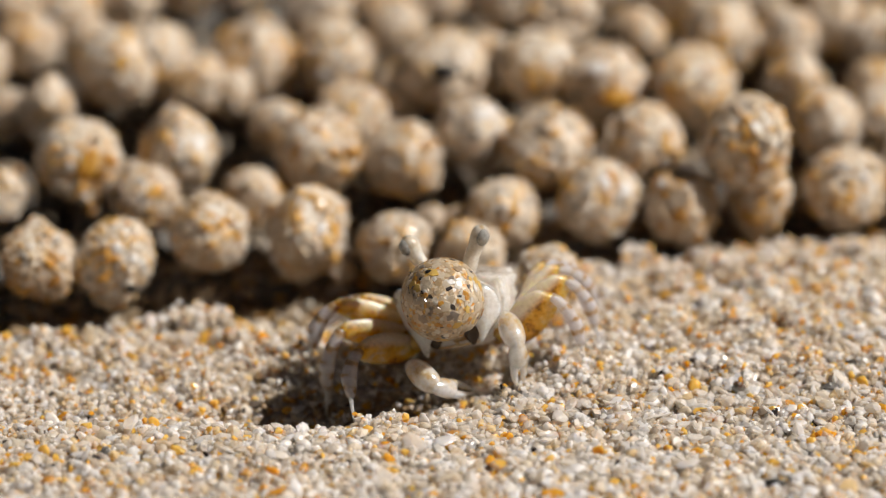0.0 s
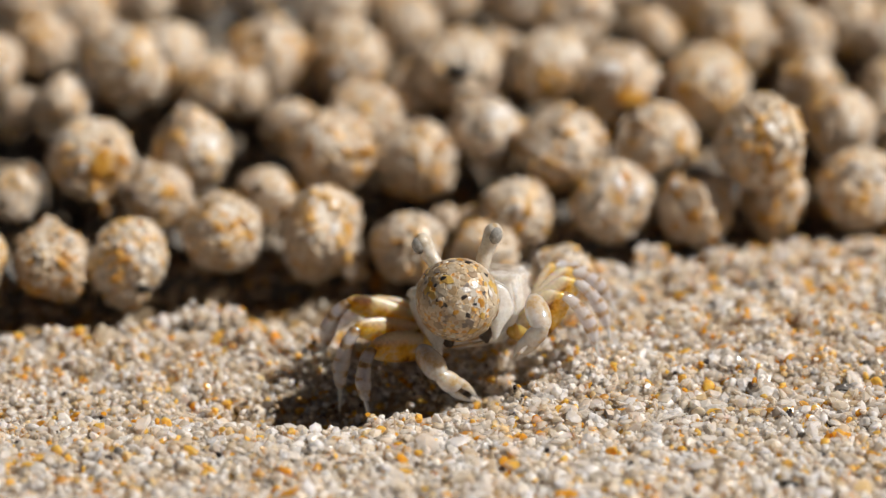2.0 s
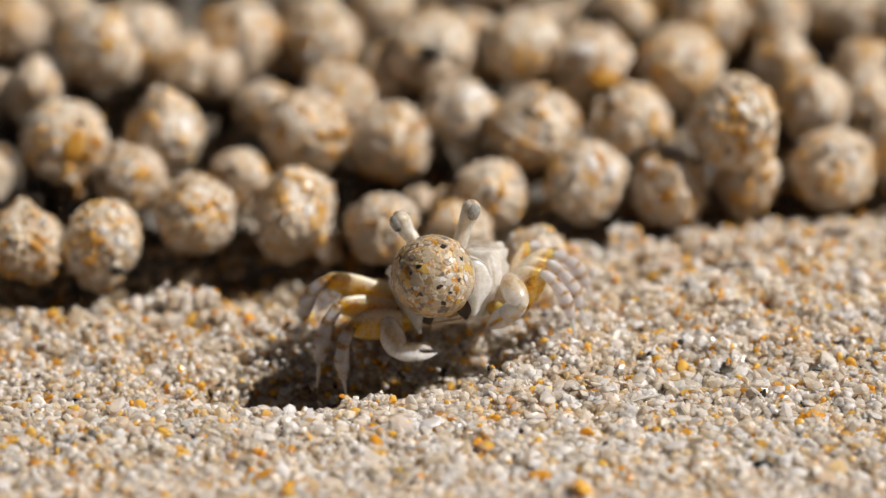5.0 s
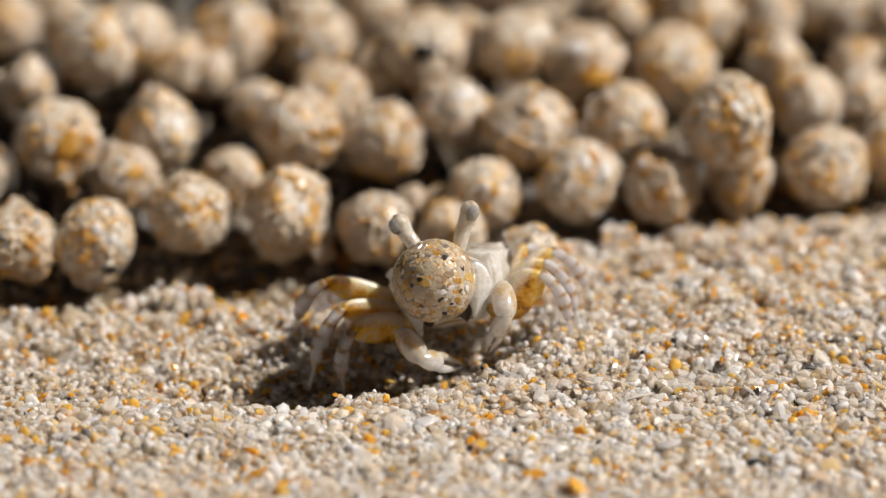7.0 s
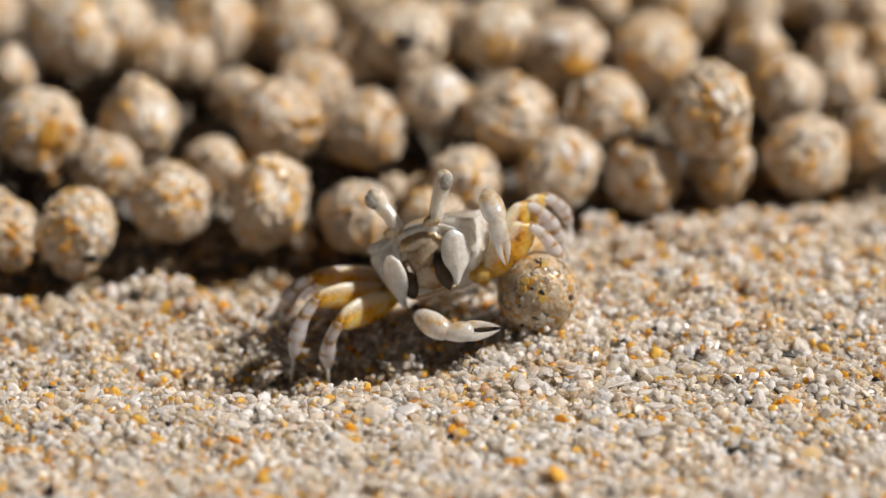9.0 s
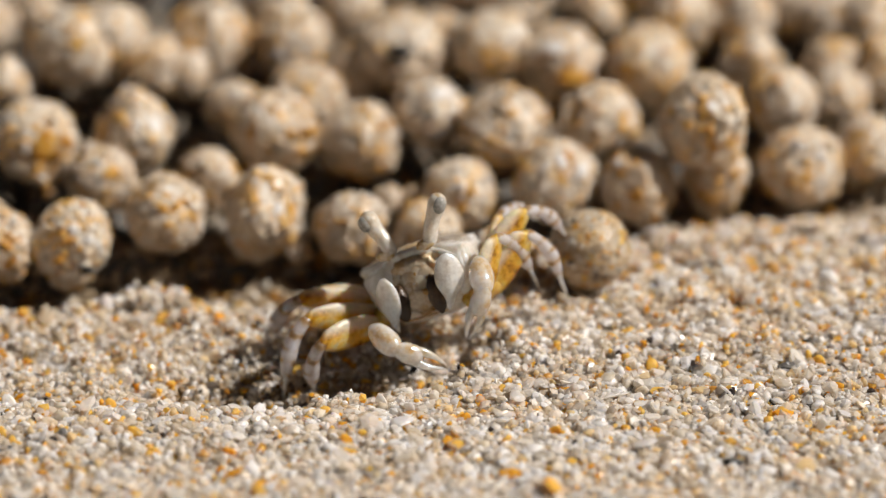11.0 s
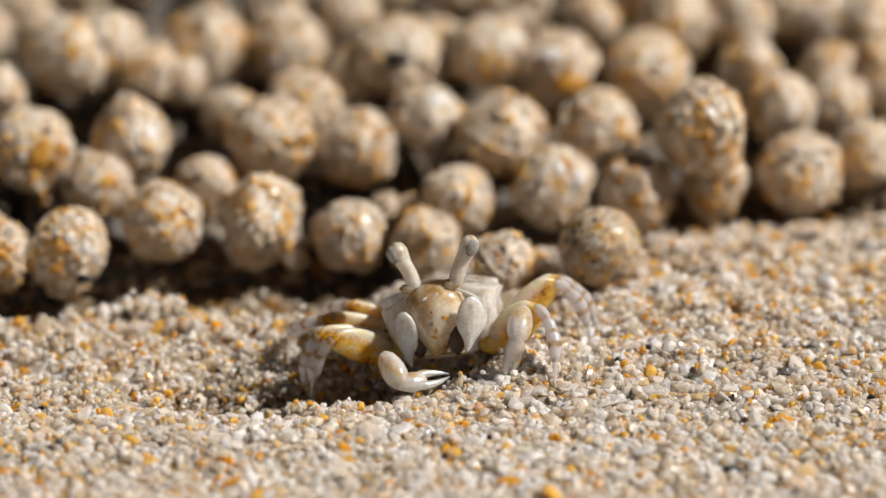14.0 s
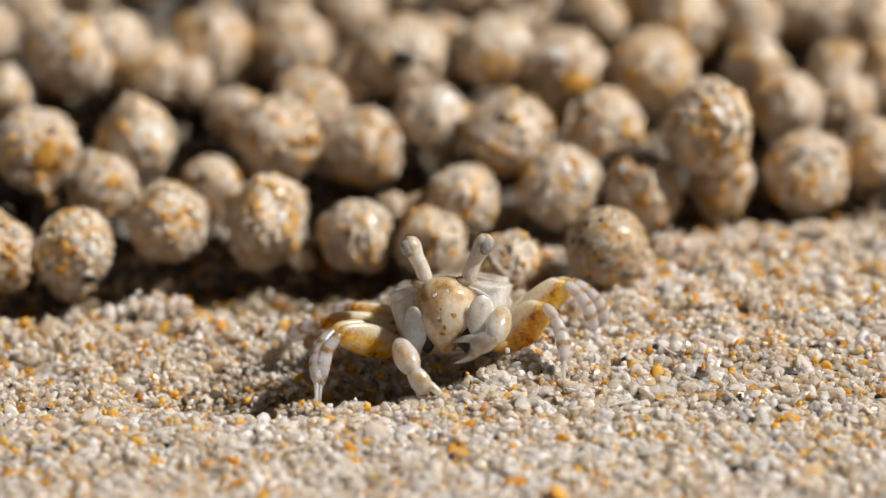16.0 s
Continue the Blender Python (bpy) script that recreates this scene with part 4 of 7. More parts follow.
# ---- crab ----
def build_carapace():
    """Box-like body shell: a flat back with a thin raised rim, upright cheeks drawn in below."""
    # level, half width, front reach, back reach in mm, from the middle of the back down to the belly
    levels = [(3.80, 0.4, 0.4, 0.4), (3.77, 1.8, 1.3, 1.3), (3.69, 3.2, 2.3, 2.4), (3.58, 4.2, 2.95, 3.1), (3.50, 4.7, 3.2, 3.4), (3.42, 4.92, 3.34, 3.5),
              (3.30, 5.04, 3.40, 3.55), (3.15, 5.07, 3.38, 3.55), (2.95, 5.06, 3.3, 3.5), (2.6, 5.04, 3.25, 3.5), (1.8, 5.06, 3.25, 3.5), (0.8, 5.04, 3.3, 3.5),
              (-0.2, 4.95, 3.25, 3.4), (-1.0, 4.7, 3.1, 3.2), (-1.7, 4.2, 2.8, 2.9), (-2.3, 3.6, 2.45, 2.5), (-2.8, 3.0, 2.0, 2.0), (-3.05, 2.2, 1.4, 1.4), (-3.15, 0.5, 0.4, 0.4)]
    sides = 120
    bm = bmesh.new()
    rings = []
    for z, w, fore, aft in levels:
        ring = []
        for k in range(sides):
            a = 2 * math.pi * k / sides
            c, d = math.cos(a), math.sin(a)
            e = 2 / 4.2 if z > -2 else 2 / 3.0
            x = w * math.copysign(abs(c) ** e, c)
            y = (aft if d > 0 else fore) * math.copysign(abs(d) ** e, d)
            x *= 1 - 0.10 * max(0.0, y / 3.5)
            zz = z - 0.8 * (abs(x) / 5) ** 2.4 * max(0.0, (z - 0.5) / 3)
            edge = 2.9 < z < 3.45
            if y < 0:
                # corner teeth, hollows for the eyestalks and the groove between cheek and mouth
                tooth = math.exp(-((abs(x) - 4.9) / 0.5) ** 2 - ((y + 2.9) / 0.8) ** 2) * edge
                x += math.copysign(0.14, x) * tooth
                zz += 0.16 * tooth
                y -= 0.2 * tooth
                if z > 2.0:
                    y += 0.75 * math.exp(-((abs(x) - 2.4) / 0.75) ** 2) * (y < -1.5)
                if z < 2.8:
                    y += 0.7 * math.exp(-((abs(x) - 3.0) / 0.5) ** 2) * (y < -1.5)
                # a slanting fold across each cheek
                y -= 0.16 * math.exp(-((zz - 2.1 + 0.5 * (abs(x) - 3.4)) / 0.16) ** 2) * (abs(x) > 3.2)
            q = Vector((x, y, zz))
            n = noise.noise(q * 1.1) * 0.1 + noise.noise(q * 3.6) * 0.07
            # fine warts along the shoulders
            n += max(0.0, noise.noise(q * 4.2 + Vector((7, 1, 3))) - 0.08) * 0.75 * (abs(x) > 4.2) * (z > 0)
            ring.append(bm.verts.new((q + Vector((x, y, 0)).normalized() * n + Vector((0, 0, n * 0.4))) * MM))
        rings.append(ring)
    for upper, lower in zip(rings, rings[1:]):
        for k in range(sides):
            bm.faces.new((upper[k], lower[k], lower[(k + 1) % sides], upper[(k + 1) % sides]))
    bm.faces.new(rings[0])
    bm.faces.new(rings[-1][::-1])
    return bm


def teardrop(q, side):
    """A leaf with a round head and a narrow tail that bends towards the mouth."""
    u = max(0.0, -q.z / 2.45)
    k = min(1.0, u / 0.75)
    wide = 0.9 if side > 0 else 0.88
    x = q.x * wide * (1 - 0.55 * k * k * (3 - 2 * k)) - side * 0.65 * u ** 1.6
    return Vector((x, q.y - 0.12 * (q.z / 2.4) ** 2 + 0.1 * abs(q.x) + 0.12 * u, q.z))


crab = new("crab")
tagged(crab, "small pale sand bubbler crab with amber legs feeding", "crab")
# the body leans a little more to one side than the legs do
LEAN = pose(0, 0, 0, 0, -4, 0)
part("carapace", build_carapace(), CARAPACE, crab, "pale grey-white box-shaped shell").matrix_basis = LEAN
mouth = part("mouth", blob(2.7, 1.7, 2.65, 0.1, 3.0), MOUTH, crab, "brown wet bulging mouth")
mouth.matrix_basis = LEAN @ pose(0, -0.0022, 0.0004)
for x, y, z, rx, rz, turn in ((0.7, -1.0, 0.9, 1.6, 1.35, 20), (-0.15, -1.2, -1.2, 1.75, 1.2, -8), (-1.55, -0.8, 0.8, 0.6, 1.4, 25), (0.1, -1.0, 1.7, 2.0, 0.8, 4)):
    lobe = part("mouth_lobe", blob(rx, 0.62, rz, 0.35, x * 3 + z, 3), LOBE, mouth, "glossy tan mouthpart lobe")
    lobe.matrix_basis = pose(x * MM, y * MM, z * MM, 0, turn, 0)
for side in (-1, 1):
    corner = part("mouth_corner", blob(0.8, 0.7, 1.75, 0.15, side * 3.0, 3), CORNER, mouth, "dark brown wet corner of the mouth")
    corner.matrix_basis = pose(side * 0.0017, -0.0017, -0.0012)
lip = part("lower_lip", limb([(-2.2, 0, 0.1, 0.05, 0.05), (-1.9, 0, 0.02, 0.2, 0.11), (0, 0.2, -0.06, 0.3, 0.13), (1.9, 0, 0.02, 0.2, 0.11), (2.2, 0, 0.1, 0.05, 0.05)], 10), LOBE, mouth, "straight tan lower edge of the mouth")
lip.matrix_basis = pose(0.0001, -0.0016, -0.0029)
bit = part("food_grain", blob(0.34, 0.3, 0.3, 0.2, 1.0, 2), ORANGE, mouth, "orange sand grain between the mouthparts")
bit.matrix_basis = pose(0.0009, -0.0020, -0.0008)
for side in (-1, 1):
    flap = part("mouth_flap", blob(1.5, 0.42, 2.45, 0.05, 5.0, 4, lambda q: teardrop(q, side)), FLAP, crab, "white teardrop-shaped mouth flap")
    flap.matrix_basis = LEAN @ pose(0.0035 if side > 0 else -0.0027, -0.0046, 0.0 if side > 0 else -0.0006, 4, 3 if side > 0 else 13, side * 24)
    stalk = part("eyestalk", limb([(-0.5, 0, -0.12 * side, 0.6, 0.6), (0.2, 0, -0.05 * side, 0.66, 0.68), (1.2, 0, 0.05 * side, 0.62, 0.66), (2.0, 0, 0.03, 0.68, 0.7), (2.7, 0, 0, 0.8, 0.8), (3.25, 0, 0, 0.84, 0.84), (3.8, 0, 0, 0.62, 0.62), (4.05, 0, 0, 0.2, 0.2), (4.1, 0, 0, 0.03, 0.03)], 18), STALK, crab, "pale eyestalk")
    stalk.matrix_basis = pose(side * 0.0019 + 0.0002, -0.0034, 0.0041 + side * 0.0002, 0, -90 + (27 if side > 0 else -24), 0) @ Matrix.Diagonal((0.98, 1.0, 1.0, 1))
    socket = part("eye_socket", blob(0.85, 0.5, 0.5, 0.3, side * 2.0, 3), SOCKET, crab, "amber skin at the foot of the eyestalk")
    socket.matrix_basis = LEAN @ pose(side * 0.0019, -0.0036, 0.0036)
    ridge = part("brow_ridge", limb([(-1.3, 0, 0, 0.05, 0.05), (-1.0, 0, 0.05, 0.11, 0.11), (0, 0, 0.12, 0.14, 0.14), (1.0, 0, 0.02, 0.11, 0.1), (1.5, 0, -0.1, 0.04, 0.04)], 10), FLAP, crab, "pale ridge under the eyestalk")
    ridge.matrix_basis = LEAN @ pose(side * 0.0031, -0.0036, 0.0026, 0, 28 if side > 0 else 152, 0)
    eye = part("eye", blob(0.8, 0.5, 0.62, 0.0), CORNEA, stalk, "glossy grey eye")
    eye.matrix_basis = pose(0.0031, -0.00045, side * -0.00034)

claw_arms, claws, fingers = {}, {}, {}
for name, side in (("left", -1), ("right", 1)):
    claw_arms[name] = part("claw_arm", limb([(-3.4, 0, 0, 0.4, 0.4), (-2.8, 0, 0, 0.85, 0.8), (-1.7, 0, 0, 1.12, 1.05), (-0.7, 0, 0, 1.05, 1.0), (0, 0, 0, 0.75, 0.7), (0.4, 0, 0, 0.3, 0.3)]), CLAW, crab, "pearly white arm of the claw")
    claws[name] = part("claw", limb([(-0.5, 0, 0, 0.4, 0.4), (0, 0, 0, 0.66, 0.6), (0.8, 0, 0, 0.92, 0.76), (1.5, 0, 0, 0.94, 0.7), (2.1, 0, 0, 0.8, 0.55), (2.4, 0, 0, 0.4, 0.2)]), CLAW, crab, "pearly white pincer")
    for up in (-1, 1):
        finger = part("finger", limb([(-0.4, 0, 0, 0.36, 0.4), (0.3, 0.1 * up, 0, 0.42, 0.42), (1.1, 0.16 * up, 0, 0.33, 0.32), (2.0, 0.06 * up, 0, 0.21, 0.2), (2.9, -0.16 * up, 0, 0.04, 0.04)], 12), CLAW, claws[name], "tapering finger of the pincer")
        fingers[name, up] = finger

for x, y, z, r in ((4.3, -1.4, -1.9, 1.15), (4.9, 0.4, -1.3, 1.5), (4.6, 1.9, -0.8, 1.3), (-4.2, -1.2, -1.9, 1.15), (-4.7, 0.5, -1.4, 1.4)):
    base = part("leg_base", blob(r, r * 0.9, r * 0.85, 0.15, x + y, 3), COXA, crab, "glossy amber joint at the root of the legs")
    base.matrix_basis = pose(x * MM, y * MM, z * MM)
upper_legs, lower_legs = {}, {}
LEG_LENGTHS = {"L1": (6.43, 6.76), "L2": (7.51, 7.98), "L3": (7.54, 6.50), "L4": (6.11, 7.33), "R1": (5.19, 7.95), "R2": (6.50, 8.00), "R3": (6.58, 8.00), "R4": (4.24, 8.00)}
for name, (thigh, shin) in LEG_LENGTHS.items():
    broad = {"L1": 1.4, "L2": 1.2, "L3": 1.1, "R1": 1.7, "R2": 1.6, "R3": 1.4}.get(name, 0.9)
    upper_legs[name] = part("upper_leg", limb([(-thigh - 0.6, 0, 0, 0.3, 0.4), (-thigh * 0.8, 0, 0, 0.5, 0.95 * broad), (-thigh * 0.4, 0, 0.12, 0.5, 1.05 * broad), (-thigh * 0.1, 0, 0.08, 0.45, 0.78 * broad), (0, 0, 0, 0.42, 0.55), (0.35, 0, -0.1, 0.1, 0.1)], 14, 5, 0.9), THIGH, crab, "broad amber-yellow upper leg")
    w = 1.12 if name[0] == "L" else 0.95
    lower_legs[name] = part("lower_leg", limb([(-0.25, 0, 0, 0.1, 0.1), (0.05, 0, 0.05, 0.5, 0.55), (shin * 0.13, 0, 0.5, 0.55, 0.54 * w), (shin * 0.23, 0, 0.72, 0.54, 0.58 * w), (shin * 0.28, 0, 0.76, 0.55, 0.57 * w), (shin * 0.45, 0, 0.82, 0.64, 0.7 * w), (shin * 0.6, 0, 0.64, 0.5, 0.54 * w), (shin * 0.68, 0, 0.5, 0.32, 0.34 * w), (shin * 0.71, 0, 0.45, 0.05, 0.05)], 14), SHIN, crab, "pale banded lower leg")
    part("leg_tip", limb([(shin * 0.64, 0, 0.57, 0.16, 0.18), (shin * 0.7, 0, 0.46, 0.2, 0.22), (shin * 0.85, 0, 0.18, 0.14, 0.16), (shin * 0.95, 0, 0.02, 0.08, 0.09), (shin * 1.02, 0, -0.1, 0.02, 0.02)], 10), CLAW, lower_legs[name], "pale needle-like leg tip")


# ---- what moves ----
def motions():
    for (name, up), finger in fingers.items():
        spread = [(0, -3), (2.5, -1), (4, -3), (6, -3), (8, -3), (8.5, -2), (9.3, -3), (11.5, -3), (12.2, -2), (12.8, 11), (13.3, 11), (13.9, -3), (14.4, 3), (14.8, 11), (16, 12)]
        walk(finger, [(t, pose(0.0018, up * 0.00045, 0, 0, 0, up * angle)) for t, angle in spread])
    walk(crab, [
        (0, pose(0.00160, 0.00374, 0.00529, -17.0, -11.0, -12.0)), (0.5, pose(0.00145, 0.00378, 0.00537, -17.0, -11.0, -12.0)),
        (1, pose(0.00150, 0.00373, 0.00527, -17.0, -11.0, -12.0)), (1.5, pose(0.00153, 0.00384, 0.00550, -17.0, -11.0, -12.0)),
        (2, pose(0.00156, 0.00382, 0.00545, -17.0, -11.0, -12.0)), (2.5, pose(0.00139, 0.00378, 0.00538, -17.0, -11.0, -12.0)),
        (3, pose(0.00122, 0.00381, 0.00544, -17.0, -11.0, -12.0)), (3.5, pose(0.00179, 0.00378, 0.00536, -17.0, -11.0, -12.0)),
        (4, pose(0.00177, 0.00393, 0.00569, -17.0, -11.0, -12.0)), (6.5, pose(0.00262, 0.00398, 0.00583, -17.0, -13.0, -12.0)),
        (7, pose(0.00268, 0.00385, 0.00554, -17.0, -13.0, -12.0)), (7.5, pose(0.00244, 0.00393, 0.00572, -17.0, -13.0, -12.0)),
        (8, pose(0.00234, 0.00392, 0.00569, -17.0, -13.0, -12.0)), (8.3, pose(0.00237, 0.00392, 0.00572, -17.0, -14.0, -12.0)),
        (8.5, pose(0.00263, 0.00391, 0.00570, -17.0, -15.0, -12.0)), (8.7, pose(0.00284, 0.00415, 0.00624, -17.0, -17.0, -12.0)),
        (9, pose(0.00278, 0.00449, 0.00699, -17.0, -18.0, -12.0)), (9.5, pose(0.00251, 0.00435, 0.00670, -17.0, -19.0, -12.0)),
        (9.7, pose(0.00235, 0.00419, 0.00635, -17.0, -19.0, -12.0)), (11.8, pose(0.00330, 0.00391, 0.00570, -17.0, -15.0, -12.0)),
        (12, pose(0.00376, 0.00378, 0.00541, -17.0, -14.0, -12.0)), (12.5, pose(0.00507, 0.00341, 0.00459, -17.0, -12.0, -12.0)),
        (13, pose(0.00447, 0.00351, 0.00480, -17.0, -11.0, -12.0)), (13.5, pose(0.00465, 0.00333, 0.00439, -17.0, -10.0, -12.0)),
        (14, pose(0.00421, 0.00295, 0.00356, -17.0, -8.0, -12.0)), (14.5, pose(0.00352, 0.00308, 0.00381, -17.0, -6.0, -12.0)),
        (15, pose(0.00315, 0.00311, 0.00386, -17.0, -3.0, -12.0)), (15.5, pose(0.00412, 0.00303, 0.00369, -17.0, -4.0, -12.0)),
        (16, pose(0.00438, 0.00311, 0.00387, -17.0, -4.0, -12.0)),
    ])
    walk(claw_arms["left"], [
        (0, pose(-0.00108, -0.00752, -0.00549, 69.3, 40.0, -22.2)), (0.5, pose(-0.00148, -0.00763, -0.00548, 61.3, 48.2, -35.9)),
        (1, pose(-0.00128, -0.00757, -0.00541, 63.4, 44.6, -32.4)), (1.5, pose(-0.00134, -0.00756, -0.00522, 67.5, 46.6, -26.8)),
        (2, pose(-0.00162, -0.00757, -0.00457, 63.0, 47.3, -33.4)), (2.5, pose(-0.00428, -0.00820, -0.00353, 40.4, 55.5, -62.5)),
        (3, pose(-0.00355, -0.00807, -0.00424, 45.3, 56.8, -56.7)), (3.5, pose(-0.00262, -0.00776, -0.00373, 60.0, 48.9, -37.8)),
        (4, pose(-0.00307, -0.00797, -0.00452, 60.0, 48.8, -37.7)), (4.6, pose(-0.00428, -0.00820, -0.00353, 40.4, 55.5, -62.5)),
        (5, pose(-0.00355, -0.00807, -0.00424, 45.3, 56.8, -56.7)), (5.4, pose(-0.00134, -0.00756, -0.00522, 67.5, 46.6, -26.8)),
        (5.9, pose(-0.00262, -0.00776, -0.00373, 60.0, 48.9, -37.8)), (6.5, pose(-0.00335, -0.00812, -0.00513, 53.4, 54.0, -45.0)),
        (7, pose(-0.00172, -0.00762, -0.00487, 63.8, 49.9, -30.9)), (7.5, pose(-0.00067, -0.00738, -0.00556, 66.2, 48.4, -27.2)),
        (8, pose(-0.00300, -0.00800, -0.00492, 59.6, 51.9, -36.8)), (8.3, pose(-0.00411, -0.00823, -0.00384, 60.7, 49.7, -34.2)),
        (8.5, pose(-0.00569, -0.00861, -0.00244, 36.9, 52.6, -63.6)), (8.7, pose(-0.00312, -0.00790, -0.00302, 57.0, 44.6, -36.2)),
        (9, pose(0.00154, -0.00660, -0.00597, 69.9, 39.8, -14.0)), (9.5, pose(-0.00024, -0.00706, -0.00451, 67.2, 36.9, -16.9)),
        (9.7, pose(-0.00063, -0.00725, -0.00542, 65.2, 47.1, -22.7)), (10.2, pose(-0.00208, -0.00759, -0.00360, 58.2, 41.4, -40.1)),
        (10.7, pose(-0.00246, -0.00777, -0.00434, 62.0, 49.1, -37.8)), (11.2, pose(-0.00145, -0.00753, -0.00458, 66.4, 39.3, -28.0)),
        (11.8, pose(-0.00122, -0.00745, -0.00480, 65.7, 42.1, -24.7)), (12, pose(-0.00109, -0.00740, -0.00456, 66.2, 41.2, -24.7)),
        (12.5, pose(-0.00148, -0.00750, -0.00436, 65.9, 43.4, -27.5)), (13, pose(-0.00208, -0.00759, -0.00360, 58.2, 41.4, -40.1)),
        (13.5, pose(-0.00145, -0.00753, -0.00458, 66.4, 39.3, -28.0)), (14, pose(-0.00246, -0.00777, -0.00434, 62.0, 49.1, -37.8)),
        (14.5, pose(-0.00219, -0.00763, -0.00388, 61.6, 41.1, -39.8)), (15, pose(-0.00270, -0.00764, -0.00329, 56.9, 42.3, -49.5)),
        (15.5, pose(-0.00258, -0.00766, -0.00353, 59.9, 41.3, -44.4)), (16, pose(-0.00210, -0.00756, -0.00360, 57.5, 42.4, -47.8)),
    ])
    walk(claws["left"], [
        (0, pose(-0.00108, -0.00752, -0.00549, 58.2, 14.3, 57.9)), (0.5, pose(-0.00148, -0.00763, -0.00548, 55.6, 6.3, 45.7)),
        (1, pose(-0.00128, -0.00757, -0.00541, 105.5, 32.6, 45.4)), (1.25, pose(-0.00131, -0.00756, -0.00532, 62.8, 5.7, 43.0)),
        (1.5, pose(-0.00134, -0.00756, -0.00522, 19.4, -15.7, 59.6)), (1.75, pose(-0.00148, -0.00757, -0.00490, 73.5, 9.8, 43.6)),
        (2, pose(-0.00162, -0.00757, -0.00457, 132.3, 37.3, 56.8)), (2.5, pose(-0.00428, -0.00820, -0.00353, 97.7, 66.7, 1.5)),
        (2.75, pose(-0.00391, -0.00813, -0.00388, 77.5, 33.4, 26.6)), (3, pose(-0.00355, -0.00807, -0.00424, 48.8, 9.8, 56.9)),
        (3.25, pose(-0.00308, -0.00791, -0.00398, 94.0, 28.3, 47.6)), (3.5, pose(-0.00262, -0.00776, -0.00373, 149.0, 47.0, 58.3)),
        (4, pose(-0.00307, -0.00797, -0.00452, 135.2, 35.2, 60.2)), (4.6, pose(-0.00428, -0.00820, -0.00353, 97.7, 66.7, 1.5)),
        (4.8, pose(-0.00391, -0.00813, -0.00388, 77.5, 33.4, 26.6)), (5, pose(-0.00355, -0.00807, -0.00424, 48.8, 9.8, 56.9)),
        (5.4, pose(-0.00134, -0.00756, -0.00522, 19.4, -15.7, 59.6)), (5.65, pose(-0.00198, -0.00766, -0.00448, 78.9, 14.3, 38.1)),
        (5.9, pose(-0.00262, -0.00776, -0.00373, 149.0, 47.0, 58.3)), (6.2, pose(-0.00299, -0.00794, -0.00443, 88.1, 22.1, 38.1)),
        (6.5, pose(-0.00335, -0.00812, -0.00513, 40.5, -6.0, 48.3)), (7, pose(-0.00172, -0.00762, -0.00487, 74.1, 19.0, 55.0)),
        (7.25, pose(-0.00119, -0.00750, -0.00521, 41.6, -10.4, 54.5)), (7.5, pose(-0.00067, -0.00738, -0.00556, 1.9, -34.7, 72.6)),
        (8, pose(-0.00300, -0.00800, -0.00492, 37.8, -6.8, 50.1)), (8.3, pose(-0.00411, -0.00823, -0.00384, 66.7, 6.4, 16.1)),
        (8.5, pose(-0.00569, -0.00861, -0.00244, 72.0, 15.9, 15.6)), (8.7, pose(-0.00312, -0.00790, -0.00302, 72.7, 18.0, 16.3)),
        (9, pose(0.00154, -0.00660, -0.00597, 66.6, 8.0, 17.5)), (9.5, pose(-0.00024, -0.00706, -0.00451, 78.2, 21.5, 53.5)),
        (9.7, pose(-0.00063, -0.00725, -0.00542, 100.0, 31.2, 52.4)), (10.2, pose(-0.00208, -0.00759, -0.00360, 93.7, 49.5, 8.5)),
        (10.45, pose(-0.00227, -0.00768, -0.00397, 74.0, 20.9, 19.8)), (10.7, pose(-0.00246, -0.00777, -0.00434, 50.8, -2.5, 39.1)),
        (10.95, pose(-0.00195, -0.00765, -0.00446, 82.6, 23.3, 28.3)), (11.2, pose(-0.00145, -0.00753, -0.00458, 121.0, 50.5, 35.7)),
        (11.8, pose(-0.00122, -0.00745, -0.00480, 111.3, 38.7, 45.2)), (12, pose(-0.00109, -0.00740, -0.00456, 125.4, 39.5, 53.7)),
        (12.5, pose(-0.00148, -0.00750, -0.00436, 100.6, 29.4, 48.7)), (13, pose(-0.00208, -0.00759, -0.00360, 93.7, 49.5, 8.5)),
        (13.5, pose(-0.00145, -0.00753, -0.00458, 121.0, 50.5, 35.7)), (13.75, pose(-0.00195, -0.00765, -0.00446, 82.6, 23.3, 28.3)),
        (14, pose(-0.00246, -0.00777, -0.00434, 50.8, -2.5, 39.1)), (14.5, pose(-0.00219, -0.00763, -0.00388, 89.4, 38.3, 7.8)),
        (15, pose(-0.00270, -0.00764, -0.00329, 97.4, 56.7, 0.3)), (15.5, pose(-0.00258, -0.00766, -0.00353, 95.9, 51.2, 3.2)),
        (16, pose(-0.00210, -0.00756, -0.00360, 97.1, 56.1, 1.3)),
    ])
